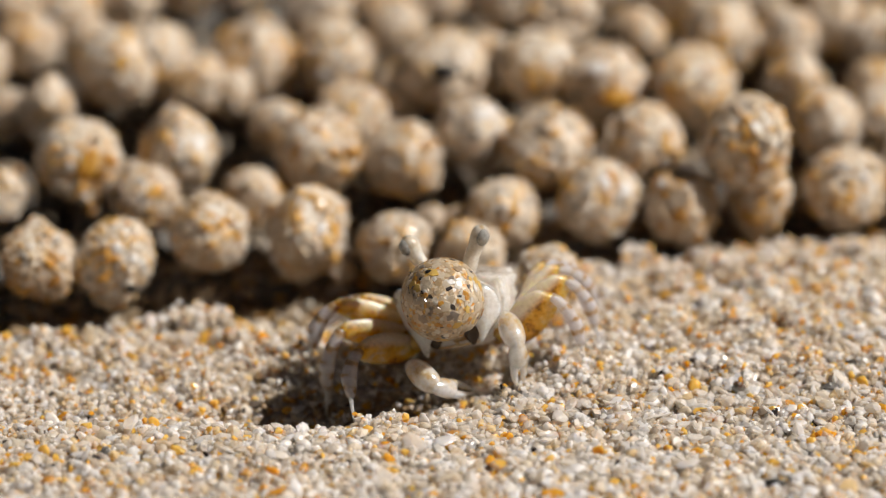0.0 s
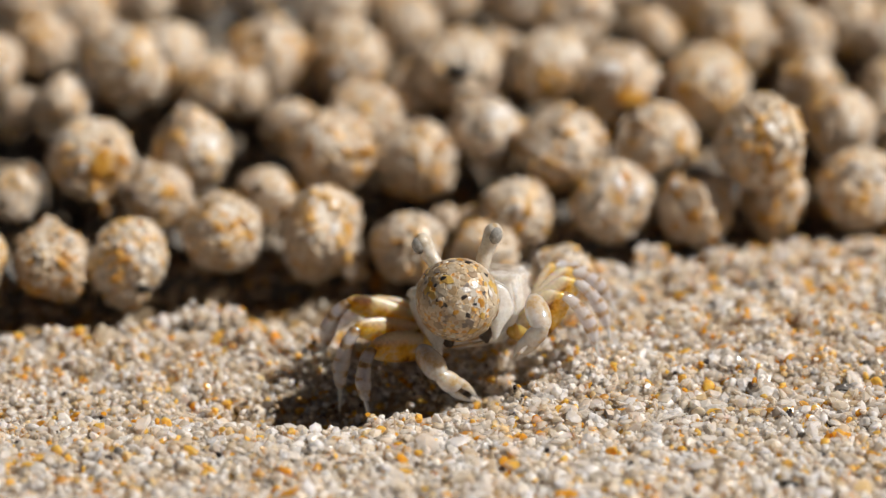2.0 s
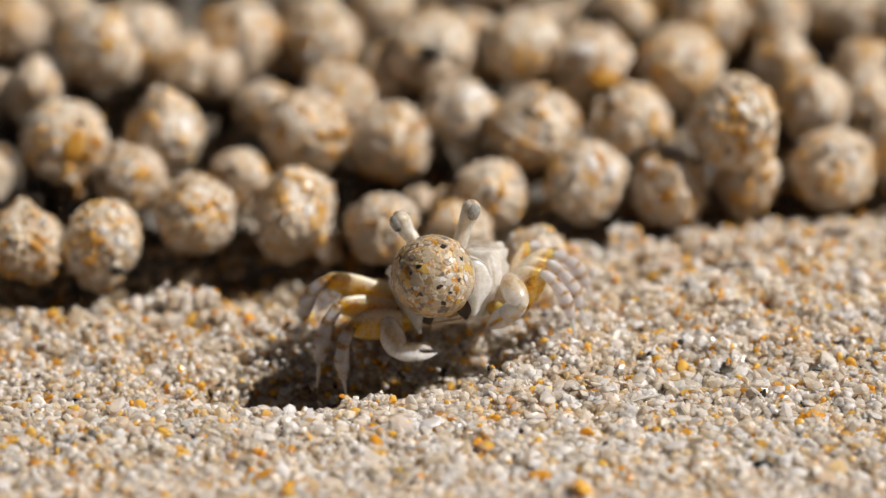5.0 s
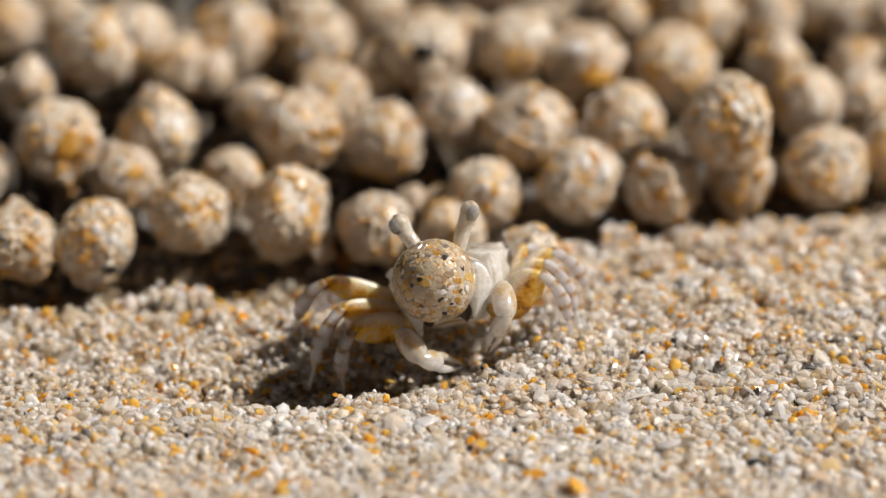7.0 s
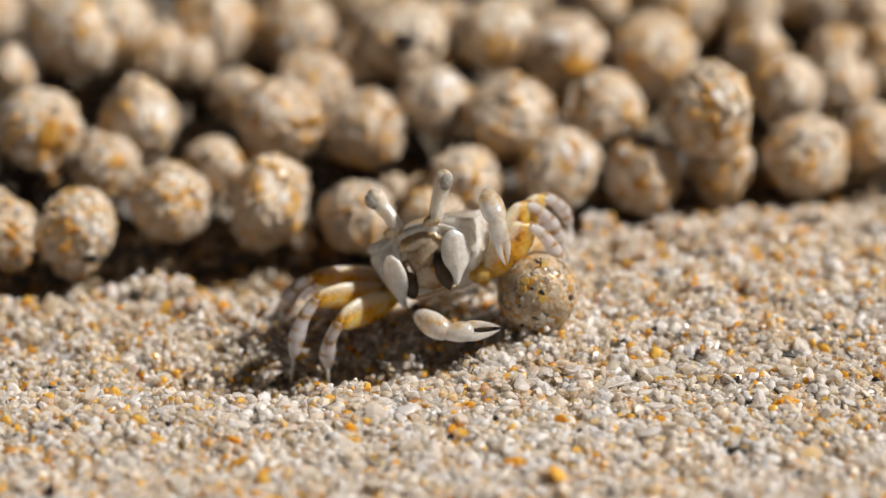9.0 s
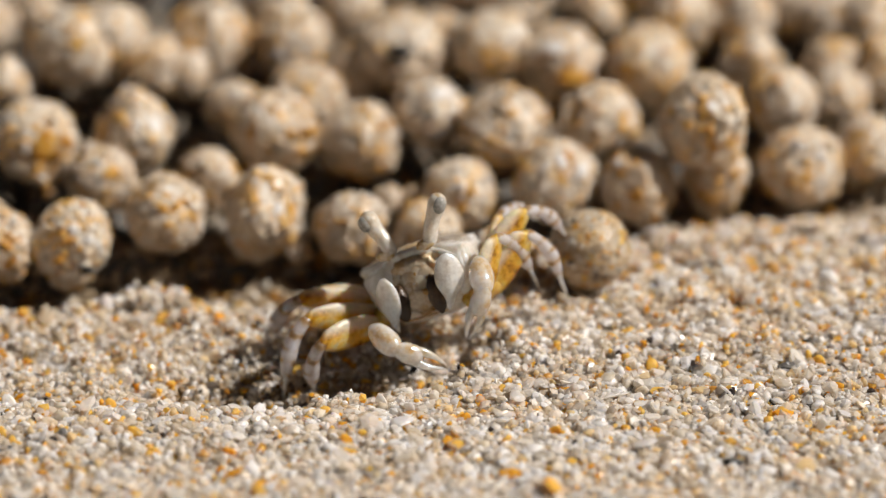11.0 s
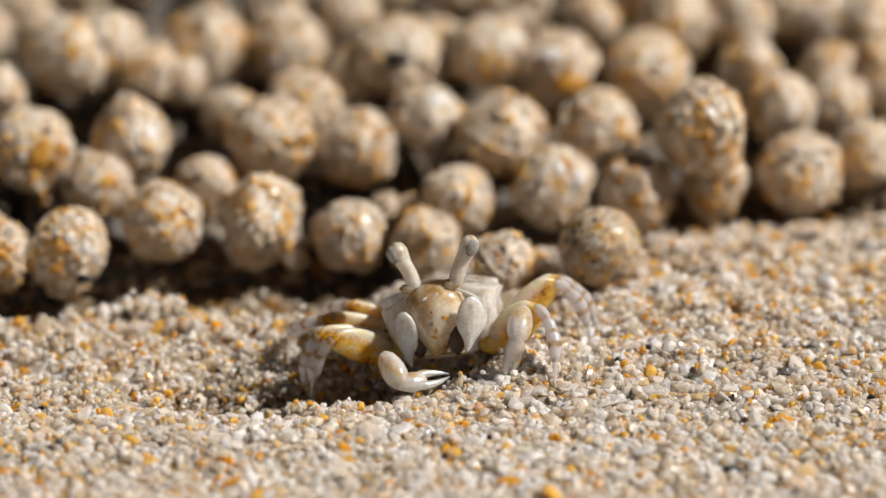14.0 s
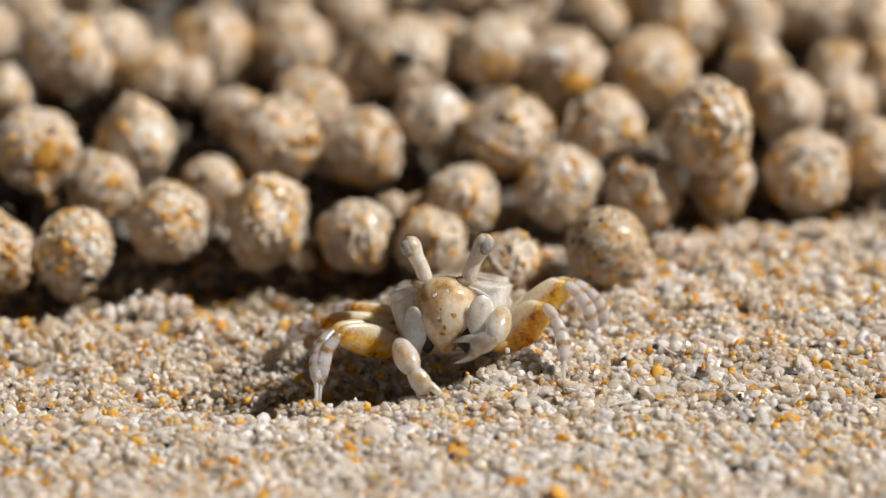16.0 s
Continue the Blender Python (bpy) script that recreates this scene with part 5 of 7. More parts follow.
    walk(claw_arms["right"], [
        (0, pose(0.00613, -0.00522, -0.00267, -15.7, 50.3, -54.5)), (0.5, pose(0.00710, -0.00473, -0.00061, -22.8, 51.0, -61.6)),
        (1, pose(0.00704, -0.00476, -0.00075, -5.0, 52.9, -44.5)), (1.5, pose(0.00713, -0.00482, -0.00158, -15.8, 50.3, -54.6)),
        (2, pose(0.00728, -0.00477, -0.00148, -22.9, 51.0, -61.7)), (2.5, pose(0.00565, -0.00531, -0.00228, -29.9, 51.2, -68.9)),
        (3, pose(0.00722, -0.00480, -0.00161, -15.1, 47.4, -53.6)), (3.5, pose(0.00516, -0.00547, -0.00247, -31.0, 55.8, -70.8)),
        (4, pose(0.00548, -0.00539, -0.00261, -50.8, 51.6, -91.9)), (4.6, pose(0.00565, -0.00531, -0.00228, -29.9, 51.2, -68.9)),
        (5, pose(0.00722, -0.00480, -0.00161, -15.1, 47.4, -53.6)), (5.4, pose(0.00713, -0.00482, -0.00158, -15.8, 50.3, -54.6)),
        (5.9, pose(0.00516, -0.00547, -0.00247, -31.0, 55.8, -70.8)), (6.5, pose(0.00585, -0.00517, -0.00237, -42.2, 57.7, -81.6)),
        (7, pose(0.00578, -0.00518, -0.00234, -40.9, 53.8, -79.5)), (7.5, pose(0.00539, -0.00537, -0.00304, -41.5, 55.9, -80.5)),
        (8, pose(0.00675, -0.00484, -0.00175, -54.9, 55.5, -95.5)), (8.3, pose(0.00687, -0.00434, 0.00269, -60.5, 44.5, -99.7)),
        (8.5, pose(0.00581, -0.00456, 0.00357, -67.7, 25.7, -103.1)), (8.7, pose(0.00640, -0.00439, 0.00285, -65.3, 27.8, -96.9)),
        (9, pose(0.00762, -0.00398, 0.00262, -30.4, 48.4, -63.9)), (9.5, pose(0.00723, -0.00420, 0.00087, -15.6, 48.4, -49.7)),
        (9.7, pose(0.00578, -0.00484, -0.00153, -31.2, 60.7, -66.5)), (10.2, pose(0.00581, -0.00514, -0.00112, -56.8, 41.3, -97.4)),
        (10.7, pose(0.00581, -0.00514, -0.00112, -56.8, 41.3, -97.4)), (11.2, pose(0.00670, -0.00496, -0.00128, -23.1, 55.2, -63.1)),
        (11.8, pose(0.00564, -0.00513, -0.00237, -50.9, 53.0, -88.8)), (12, pose(0.00708, -0.00479, -0.00275, -21.9, 56.6, -59.6)),
        (12.5, pose(0.00713, -0.00485, -0.00235, -25.3, 53.9, -63.9)), (13, pose(0.00581, -0.00514, -0.00112, -56.8, 41.3, -97.4)),
        (13.5, pose(0.00670, -0.00496, -0.00128, -23.1, 55.2, -63.1)), (14, pose(0.00749, -0.00485, -0.00117, -52.8, 44.8, -96.2)),
        (14.5, pose(0.00551, -0.00539, -0.00079, -50.0, 45.0, -94.6)), (15, pose(0.00615, -0.00554, -0.00200, -32.3, 53.6, -77.8)),
        (15.5, pose(0.00698, -0.00526, -0.00166, -14.8, 52.3, -58.2)), (16, pose(0.00480, -0.00566, -0.00099, -52.7, 43.9, -100.1)),
    ])
    walk(claws["right"], [
        (0, pose(0.00613, -0.00522, -0.00267, 144.2, 65.6, 110.9)), (0.5, pose(0.00710, -0.00473, -0.00061, 167.4, 60.8, 131.0)),
        (1, pose(0.00704, -0.00476, -0.00075, 159.2, 62.1, 124.4)), (1.5, pose(0.00713, -0.00482, -0.00158, 167.7, 68.1, 130.1)),
        (2, pose(0.00728, -0.00477, -0.00148, -156.5, 35.9, 149.4)), (2.5, pose(0.00565, -0.00531, -0.00228, 121.7, 59.8, 93.2)),
        (2.75, pose(0.00644, -0.00506, -0.00195, -164.2, 52.0, 143.0)), (3, pose(0.00722, -0.00480, -0.00161, -124.9, 25.1, 154.4)),
        (3.25, pose(0.00619, -0.00513, -0.00204, -166.4, 51.6, 141.4)), (3.5, pose(0.00516, -0.00547, -0.00247, 119.7, 57.4, 92.5)),
        (3.75, pose(0.00532, -0.00543, -0.00254, -134.7, 51.0, 158.4)), (4, pose(0.00548, -0.00539, -0.00261, -83.3, 13.5, 160.7)),
        (4.3, pose(0.00557, -0.00535, -0.00245, -132.4, 50.9, 160.1)), (4.6, pose(0.00565, -0.00531, -0.00228, 121.7, 59.8, 93.2)),
        (4.8, pose(0.00644, -0.00506, -0.00195, -164.2, 52.0, 143.0)), (5, pose(0.00722, -0.00480, -0.00161, -124.9, 25.1, 154.4)),
        (5.4, pose(0.00713, -0.00482, -0.00158, 167.7, 68.1, 130.1)), (5.9, pose(0.00516, -0.00547, -0.00247, 119.7, 57.4, 92.5)),
        (6.2, pose(0.00550, -0.00532, -0.00242, -157.6, 54.0, 149.4)), (6.5, pose(0.00585, -0.00517, -0.00237, -113.6, 24.7, 163.8)),
        (7, pose(0.00578, -0.00518, -0.00234, -173.3, 44.7, 144.8)), (7.5, pose(0.00539, -0.00537, -0.00304, -150.3, 43.1, 157.2)),
        (8, pose(0.00675, -0.00484, -0.00175, -81.5, 11.5, -162.6)), (8.15, pose(0.00681, -0.00459, 0.00047, -120.4, 41.8, -176.6)),
        (8.3, pose(0.00687, -0.00434, 0.00269, 172.9, 50.6, 137.2)), (8.5, pose(0.00581, -0.00456, 0.00357, -169.3, 47.8, 148.5)),
        (8.7, pose(0.00640, -0.00439, 0.00285, -126.5, 53.9, -175.2)), (9, pose(0.00762, -0.00398, 0.00262, 139.3, 62.3, 109.1)),
        (9.5, pose(0.00723, -0.00420, 0.00087, -105.0, 78.3, -143.4)), (9.7, pose(0.00578, -0.00484, -0.00153, 177.4, 55.2, 141.8)),
        (9.95, pose(0.00580, -0.00499, -0.00133, -117.9, 43.6, -174.0)), (10.2, pose(0.00581, -0.00514, -0.00112, -82.0, 14.8, -162.9)),
        (10.7, pose(0.00581, -0.00514, -0.00112, -82.0, 14.8, -162.9)), (10.95, pose(0.00625, -0.00505, -0.00120, -115.6, 46.4, -173.2)),
        (11.2, pose(0.00670, -0.00496, -0.00128, 173.7, 59.9, 135.3)), (11.5, pose(0.00617, -0.00505, -0.00183, -132.5, 41.6, 162.8)),
        (11.8, pose(0.00564, -0.00513, -0.00237, -100.1, 16.7, 163.4)), (12, pose(0.00708, -0.00479, -0.00275, -174.7, 55.1, 145.3)),
        (12.5, pose(0.00713, -0.00485, -0.00235, -160.4, 72.8, 158.2)), (12.75, pose(0.00647, -0.00500, -0.00174, -103.5, 46.6, -162.5)),
        (13, pose(0.00581, -0.00514, -0.00112, -82.0, 14.8, -162.9)), (13.25, pose(0.00625, -0.00505, -0.00120, -115.6, 46.4, -173.2)),
        (13.5, pose(0.00670, -0.00496, -0.00128, 173.7, 59.9, 135.3)), (14, pose(0.00749, -0.00485, -0.00117, 167.8, 57.1, 130.7)),
        (14.25, pose(0.00650, -0.00512, -0.00098, -118.4, 48.7, -177.0)), (14.5, pose(0.00551, -0.00539, -0.00079, -80.1, 18.7, -164.1)),
        (15, pose(0.00615, -0.00554, -0.00200, -162.7, 58.2, 147.8)), (15.5, pose(0.00698, -0.00526, -0.00166, -83.0, 77.5, -130.5)),
        (15.75, pose(0.00589, -0.00546, -0.00133, -96.8, 48.1, -172.3)), (16, pose(0.00480, -0.00566, -0.00099, -84.8, 19.9, 165.6)),
    ])
    walk(upper_legs["L1"], [
        (0, pose(-0.00795, -0.00633, -0.00193, -19.2, -6.5, -124.8)), (0.5, pose(-0.00795, -0.00633, -0.00193, -19.2, -6.5, -124.7)),
        (1, pose(-0.00795, -0.00634, -0.00192, -19.2, -6.6, -124.7)), (1.5, pose(-0.00794, -0.00634, -0.00191, -19.2, -6.7, -124.6)),
        (2, pose(-0.00794, -0.00635, -0.00191, -19.2, -6.7, -124.6)), (2.5, pose(-0.00794, -0.00635, -0.00190, -19.2, -6.8, -124.5)),
        (3, pose(-0.00794, -0.00636, -0.00189, -19.2, -6.9, -124.5)), (3.5, pose(-0.00793, -0.00636, -0.00189, -19.2, -6.9, -124.4)),
        (4, pose(-0.00793, -0.00637, -0.00188, -19.2, -7.0, -124.4)), (6.5, pose(-0.00792, -0.00639, -0.00184, -20.8, -7.3, -124.2)),
        (7, pose(-0.00791, -0.00639, -0.00184, -20.8, -7.4, -124.1)), (7.5, pose(-0.00791, -0.00640, -0.00183, -20.8, -7.4, -124.1)),
        (8, pose(-0.00791, -0.00640, -0.00182, -20.8, -7.5, -124.0)), (8.3, pose(-0.00789, -0.00650, -0.00220, -21.3, -3.8, -123.4)),
        (8.5, pose(-0.00788, -0.00656, -0.00245, -21.9, -1.4, -123.0)), (8.7, pose(-0.00787, -0.00662, -0.00270, -23.4, 1.0, -122.6)),
        (9, pose(-0.00785, -0.00671, -0.00308, -24.2, 4.5, -122.0)), (9.5, pose(-0.00803, -0.00679, -0.00274, -25.1, 1.3, -123.0)),
        (9.7, pose(-0.00810, -0.00679, -0.00272, -25.1, 1.1, -123.5)), (11.8, pose(-0.00884, -0.00685, -0.00251, -22.3, -0.8, -128.4)),
        (12, pose(-0.00885, -0.00676, -0.00204, -21.7, -4.8, -129.0)), (12.5, pose(-0.00887, -0.00653, -0.00086, -21.3, -14.8, -130.3)),
        (13, pose(-0.00881, -0.00641, -0.00069, -20.8, -16.4, -130.6)), (13.5, pose(-0.00875, -0.00629, -0.00053, -20.3, -18.1, -130.9)),
        (14, pose(-0.00869, -0.00617, -0.00036, -19.2, -19.8, -131.2)), (14.5, pose(-0.00876, -0.00614, -0.00048, -17.7, -18.8, -131.9)),
        (15, pose(-0.00884, -0.00611, -0.00061, -15.4, -17.7, -132.6)), (15.5, pose(-0.00892, -0.00608, -0.00073, -16.1, -16.5, -133.3)),
        (16, pose(-0.00899, -0.00605, -0.00085, -16.1, -15.4, -134.0)),
    ])
    walk(lower_legs["L1"], [
        (0, pose(-0.00795, -0.00633, -0.00193, 33.2, 55.6, -92.1)), (0.5, pose(-0.00795, -0.00633, -0.00193, 33.7, 59.4, -90.9)),
        (1, pose(-0.00795, -0.00634, -0.00192, 31.5, 62.2, -92.8)), (1.5, pose(-0.00794, -0.00634, -0.00191, 28.3, 66.2, -95.5)),
        (2, pose(-0.00794, -0.00635, -0.00191, 25.0, 69.4, -98.5)), (2.5, pose(-0.00794, -0.00635, -0.00190, 26.6, 73.5, -96.7)),
        (3, pose(-0.00794, -0.00636, -0.00189, 28.9, 77.9, -94.2)), (3.5, pose(-0.00793, -0.00636, -0.00189, -1.2, 78.3, -124.7)),
        (4, pose(-0.00793, -0.00637, -0.00188, -16.9, 81.1, -140.6)), (6.5, pose(-0.00792, -0.00639, -0.00184, -82.2, 68.8, 151.4)),
        (7, pose(-0.00791, -0.00639, -0.00184, -88.6, 65.3, 143.7)), (7.5, pose(-0.00791, -0.00640, -0.00183, -96.9, 64.8, 134.5)),
        (8, pose(-0.00791, -0.00640, -0.00182, -102.0, 62.5, 128.2)), (8.3, pose(-0.00789, -0.00650, -0.00220, -102.0, 59.3, 129.3)),
        (8.5, pose(-0.00788, -0.00656, -0.00245, -97.9, 55.5, 134.0)), (8.7, pose(-0.00787, -0.00662, -0.00270, -92.6, 53.2, 141.1)),
        (9, pose(-0.00785, -0.00671, -0.00308, -93.1, 53.6, 143.0)), (9.5, pose(-0.00803, -0.00679, -0.00274, -88.2, 52.3, 146.1)),
        (9.7, pose(-0.00810, -0.00679, -0.00272, -90.8, 51.5, 141.9)), (11.8, pose(-0.00884, -0.00685, -0.00251, -93.1, 50.2, 131.9)),
        (12, pose(-0.00885, -0.00676, -0.00204, -86.7, 52.6, 138.7)), (12.5, pose(-0.00887, -0.00653, -0.00086, -65.1, 53.8, 160.4)),
        (13, pose(-0.00881, -0.00641, -0.00069, -69.8, 58.4, 154.0)), (13.5, pose(-0.00875, -0.00629, -0.00053, -69.7, 55.5, 153.3)),
        (14, pose(-0.00869, -0.00617, -0.00036, -76.6, 54.7, 144.5)), (14.5, pose(-0.00876, -0.00614, -0.00048, -77.6, 68.7, 144.8)),
        (15, pose(-0.00884, -0.00611, -0.00061, -71.0, 80.9, 152.7)), (15.5, pose(-0.00892, -0.00608, -0.00073, -16.6, 73.8, -152.4)),
        (16, pose(-0.00899, -0.00605, -0.00085, 9.7, 68.6, -126.5)),
    ])
    walk(upper_legs["L2"], [
        (0, pose(-0.00962, -0.00513, -0.00010, -20.7, -14.6, -134.3)), (0.5, pose(-0.00957, -0.00513, -0.00009, -20.7, -14.7, -134.1)),
        (1, pose(-0.00952, -0.00512, -0.00009, -20.7, -14.9, -133.8)), (1.5, pose(-0.00947, -0.00511, -0.00008, -20.8, -15.0, -133.5)),
        (2, pose(-0.00942, -0.00511, -0.00008, -20.8, -15.1, -133.3)), (2.5, pose(-0.00937, -0.00510, -0.00007, -20.8, -15.3, -133.0)),
        (3, pose(-0.00932, -0.00509, -0.00006, -20.8, -15.4, -132.7)), (3.5, pose(-0.00927, -0.00508, -0.00006, -20.8, -15.6, -132.4)),
        (4, pose(-0.00921, -0.00508, -0.00005, -20.8, -15.7, -132.1)), (6.5, pose(-0.00896, -0.00504, -0.00002, -22.2, -16.4, -130.7)),
        (7, pose(-0.00891, -0.00504, -0.00001, -22.2, -16.6, -130.4)), (7.5, pose(-0.00886, -0.00503, -0.00001, -22.2, -16.7, -130.0)),
        (8, pose(-0.00881, -0.00502, -0.00000, -22.2, -16.8, -129.7)), (8.3, pose(-0.00910, -0.00522, -0.00024, -22.6, -14.1, -130.5)),
        (8.5, pose(-0.00929, -0.00536, -0.00040, -23.1, -12.3, -131.0)), (8.7, pose(-0.00948, -0.00549, -0.00057, -24.3, -10.7, -131.5)),
        (9, pose(-0.00977, -0.00570, -0.00081, -24.8, -8.4, -132.1)), (9.5, pose(-0.00969, -0.00570, -0.00029, -25.7, -12.3, -131.7)),
        (9.7, pose(-0.00973, -0.00569, -0.00031, -25.7, -12.2, -131.9)), (11.8, pose(-0.01015, -0.00560, -0.00047, -22.9, -10.6, -134.8)),
        (12, pose(-0.01034, -0.00559, -0.00047, -22.3, -10.5, -135.8)), (12.5, pose(-0.01080, -0.00557, -0.00046, -21.0, -10.2, -138.2)),
        (13, pose(-0.01061, -0.00541, -0.00032, -20.5, -11.4, -138.1)), (13.5, pose(-0.01042, -0.00524, -0.00019, -20.1, -12.7, -138.1)),
        (14, pose(-0.01023, -0.00508, -0.00006, -19.0, -14.1, -138.1)), (14.5, pose(-0.01013, -0.00500, -0.00022, -17.6, -13.2, -138.0)),
        (15, pose(-0.01002, -0.00492, -0.00039, -15.6, -12.1, -137.9)), (15.5, pose(-0.00991, -0.00484, -0.00055, -16.1, -11.1, -137.7)),
        (16, pose(-0.00980, -0.00477, -0.00071, -16.0, -9.9, -137.6)),
    ])
    walk(lower_legs["L2"], [
        (0, pose(-0.00962, -0.00513, -0.00010, -47.4, 72.0, 176.0)), (0.5, pose(-0.00957, -0.00513, -0.00009, -46.6, 72.9, 177.1)),
        (1, pose(-0.00952, -0.00512, -0.00009, -45.0, 72.2, 179.0)), (1.5, pose(-0.00947, -0.00511, -0.00008, -42.6, 72.1, -178.3)),
        (2, pose(-0.00942, -0.00511, -0.00008, -41.1, 71.6, -176.5)), (2.5, pose(-0.00937, -0.00510, -0.00007, -40.6, 72.4, -175.8)),
        (3, pose(-0.00932, -0.00509, -0.00006, -39.6, 73.4, -174.5)), (3.5, pose(-0.00927, -0.00508, -0.00006, -36.9, 69.0, -171.4)),
        (4, pose(-0.00921, -0.00508, -0.00005, -35.0, 69.5, -169.2)), (6.5, pose(-0.00896, -0.00504, -0.00002, -30.4, 60.1, -162.4)),
        (7, pose(-0.00891, -0.00504, -0.00001, -30.4, 58.6, -161.9)), (7.5, pose(-0.00886, -0.00503, -0.00001, -29.2, 60.3, -160.6)),
        (8, pose(-0.00881, -0.00502, -0.00000, -28.5, 60.5, -159.7)), (8.3, pose(-0.00910, -0.00522, -0.00024, -32.9, 60.7, -163.9)),
        (8.5, pose(-0.00929, -0.00536, -0.00040, -36.1, 58.5, -166.7)), (8.7, pose(-0.00948, -0.00549, -0.00057, -37.9, 56.5, -167.9)),
        (9, pose(-0.00977, -0.00570, -0.00081, -41.3, 58.8, -171.4)), (9.5, pose(-0.00969, -0.00570, -0.00029, -29.9, 60.2, -160.1)),
        (9.7, pose(-0.00973, -0.00569, -0.00031, -32.3, 60.7, -162.9)), (11.8, pose(-0.01015, -0.00560, -0.00047, -54.3, 56.4, 170.1)),
        (12, pose(-0.01034, -0.00559, -0.00047, -62.4, 57.0, 159.5)), (12.5, pose(-0.01080, -0.00557, -0.00046, -79.2, 53.2, 135.9)),
        (13, pose(-0.01061, -0.00541, -0.00032, -84.5, 58.3, 130.4)), (13.5, pose(-0.01042, -0.00524, -0.00019, -82.8, 58.2, 132.1)),
        (14, pose(-0.01023, -0.00508, -0.00006, -89.8, 58.8, 123.9)), (14.5, pose(-0.01013, -0.00500, -0.00022, -95.0, 75.5, 123.3)),
        (15, pose(-0.01002, -0.00492, -0.00039, 55.7, 87.1, -82.9)), (15.5, pose(-0.00991, -0.00484, -0.00055, 35.3, 66.6, -103.2)),
        (16, pose(-0.00980, -0.00477, -0.00071, 44.6, 51.4, -96.0)),
    ])
    walk(upper_legs["L3"], [
        (0, pose(-0.01059, -0.00268, 0.00191, -21.9, -24.0, -146.2)), (0.5, pose(-0.01059, -0.00269, 0.00193, -21.9, -24.2, -146.1)),
        (1, pose(-0.01060, -0.00270, 0.00196, -22.0, -24.3, -146.1)), (1.5, pose(-0.01060, -0.00271, 0.00198, -22.0, -24.4, -146.0)),
        (2, pose(-0.01061, -0.00272, 0.00200, -22.0, -24.6, -146.0)), (2.5, pose(-0.01061, -0.00273, 0.00203, -22.0, -24.7, -146.0)),
        (3, pose(-0.01062, -0.00274, 0.00205, -22.1, -24.8, -145.9)), (3.5, pose(-0.01062, -0.00275, 0.00207, -22.1, -25.0, -145.9)),
        (4, pose(-0.01063, -0.00275, 0.00210, -22.1, -25.1, -145.8)), (6.5, pose(-0.01065, -0.00280, 0.00222, -23.1, -25.7, -145.6)),
        (7, pose(-0.01066, -0.00281, 0.00224, -23.1, -25.9, -145.6)), (7.5, pose(-0.01066, -0.00282, 0.00226, -23.1, -26.0, -145.6)),
        (8, pose(-0.01066, -0.00283, 0.00229, -23.1, -26.1, -145.5)), (8.3, pose(-0.01058, -0.00295, 0.00190, -23.3, -23.5, -144.3)),
        (8.5, pose(-0.01053, -0.00303, 0.00165, -23.6, -21.8, -143.5)), (8.7, pose(-0.01048, -0.00311, 0.00139, -24.4, -20.0, -142.8)),
        (9, pose(-0.01039, -0.00324, 0.00100, -24.7, -17.2, -141.6)), (9.5, pose(-0.00995, -0.00314, 0.00134, -25.8, -20.6, -139.9)),
        (9.7, pose(-0.01005, -0.00314, 0.00132, -25.7, -20.3, -140.4)), (11.8, pose(-0.01110, -0.00323, 0.00110, -22.9, -16.6, -144.9)),
        (12, pose(-0.01096, -0.00313, 0.00104, -22.4, -16.6, -144.9)), (12.5, pose(-0.01059, -0.00287, 0.00090, -21.5, -16.5, -144.9)),
        (13, pose(-0.01050, -0.00274, 0.00091, -21.0, -16.9, -145.3)), (13.5, pose(-0.01041, -0.00261, 0.00091, -20.6, -17.3, -145.8)),
        (14, pose(-0.01032, -0.00249, 0.00092, -19.7, -17.7, -146.2)), (14.5, pose(-0.01057, -0.00251, 0.00061, -18.5, -14.8, -147.3)),
        (15, pose(-0.01083, -0.00253, 0.00030, -16.8, -12.0, -148.2)), (15.5, pose(-0.01108, -0.00255, -0.00001, -17.2, -9.3, -149.1)),
        (16, pose(-0.01134, -0.00258, -0.00032, -17.0, -6.7, -150.0)),
    ])
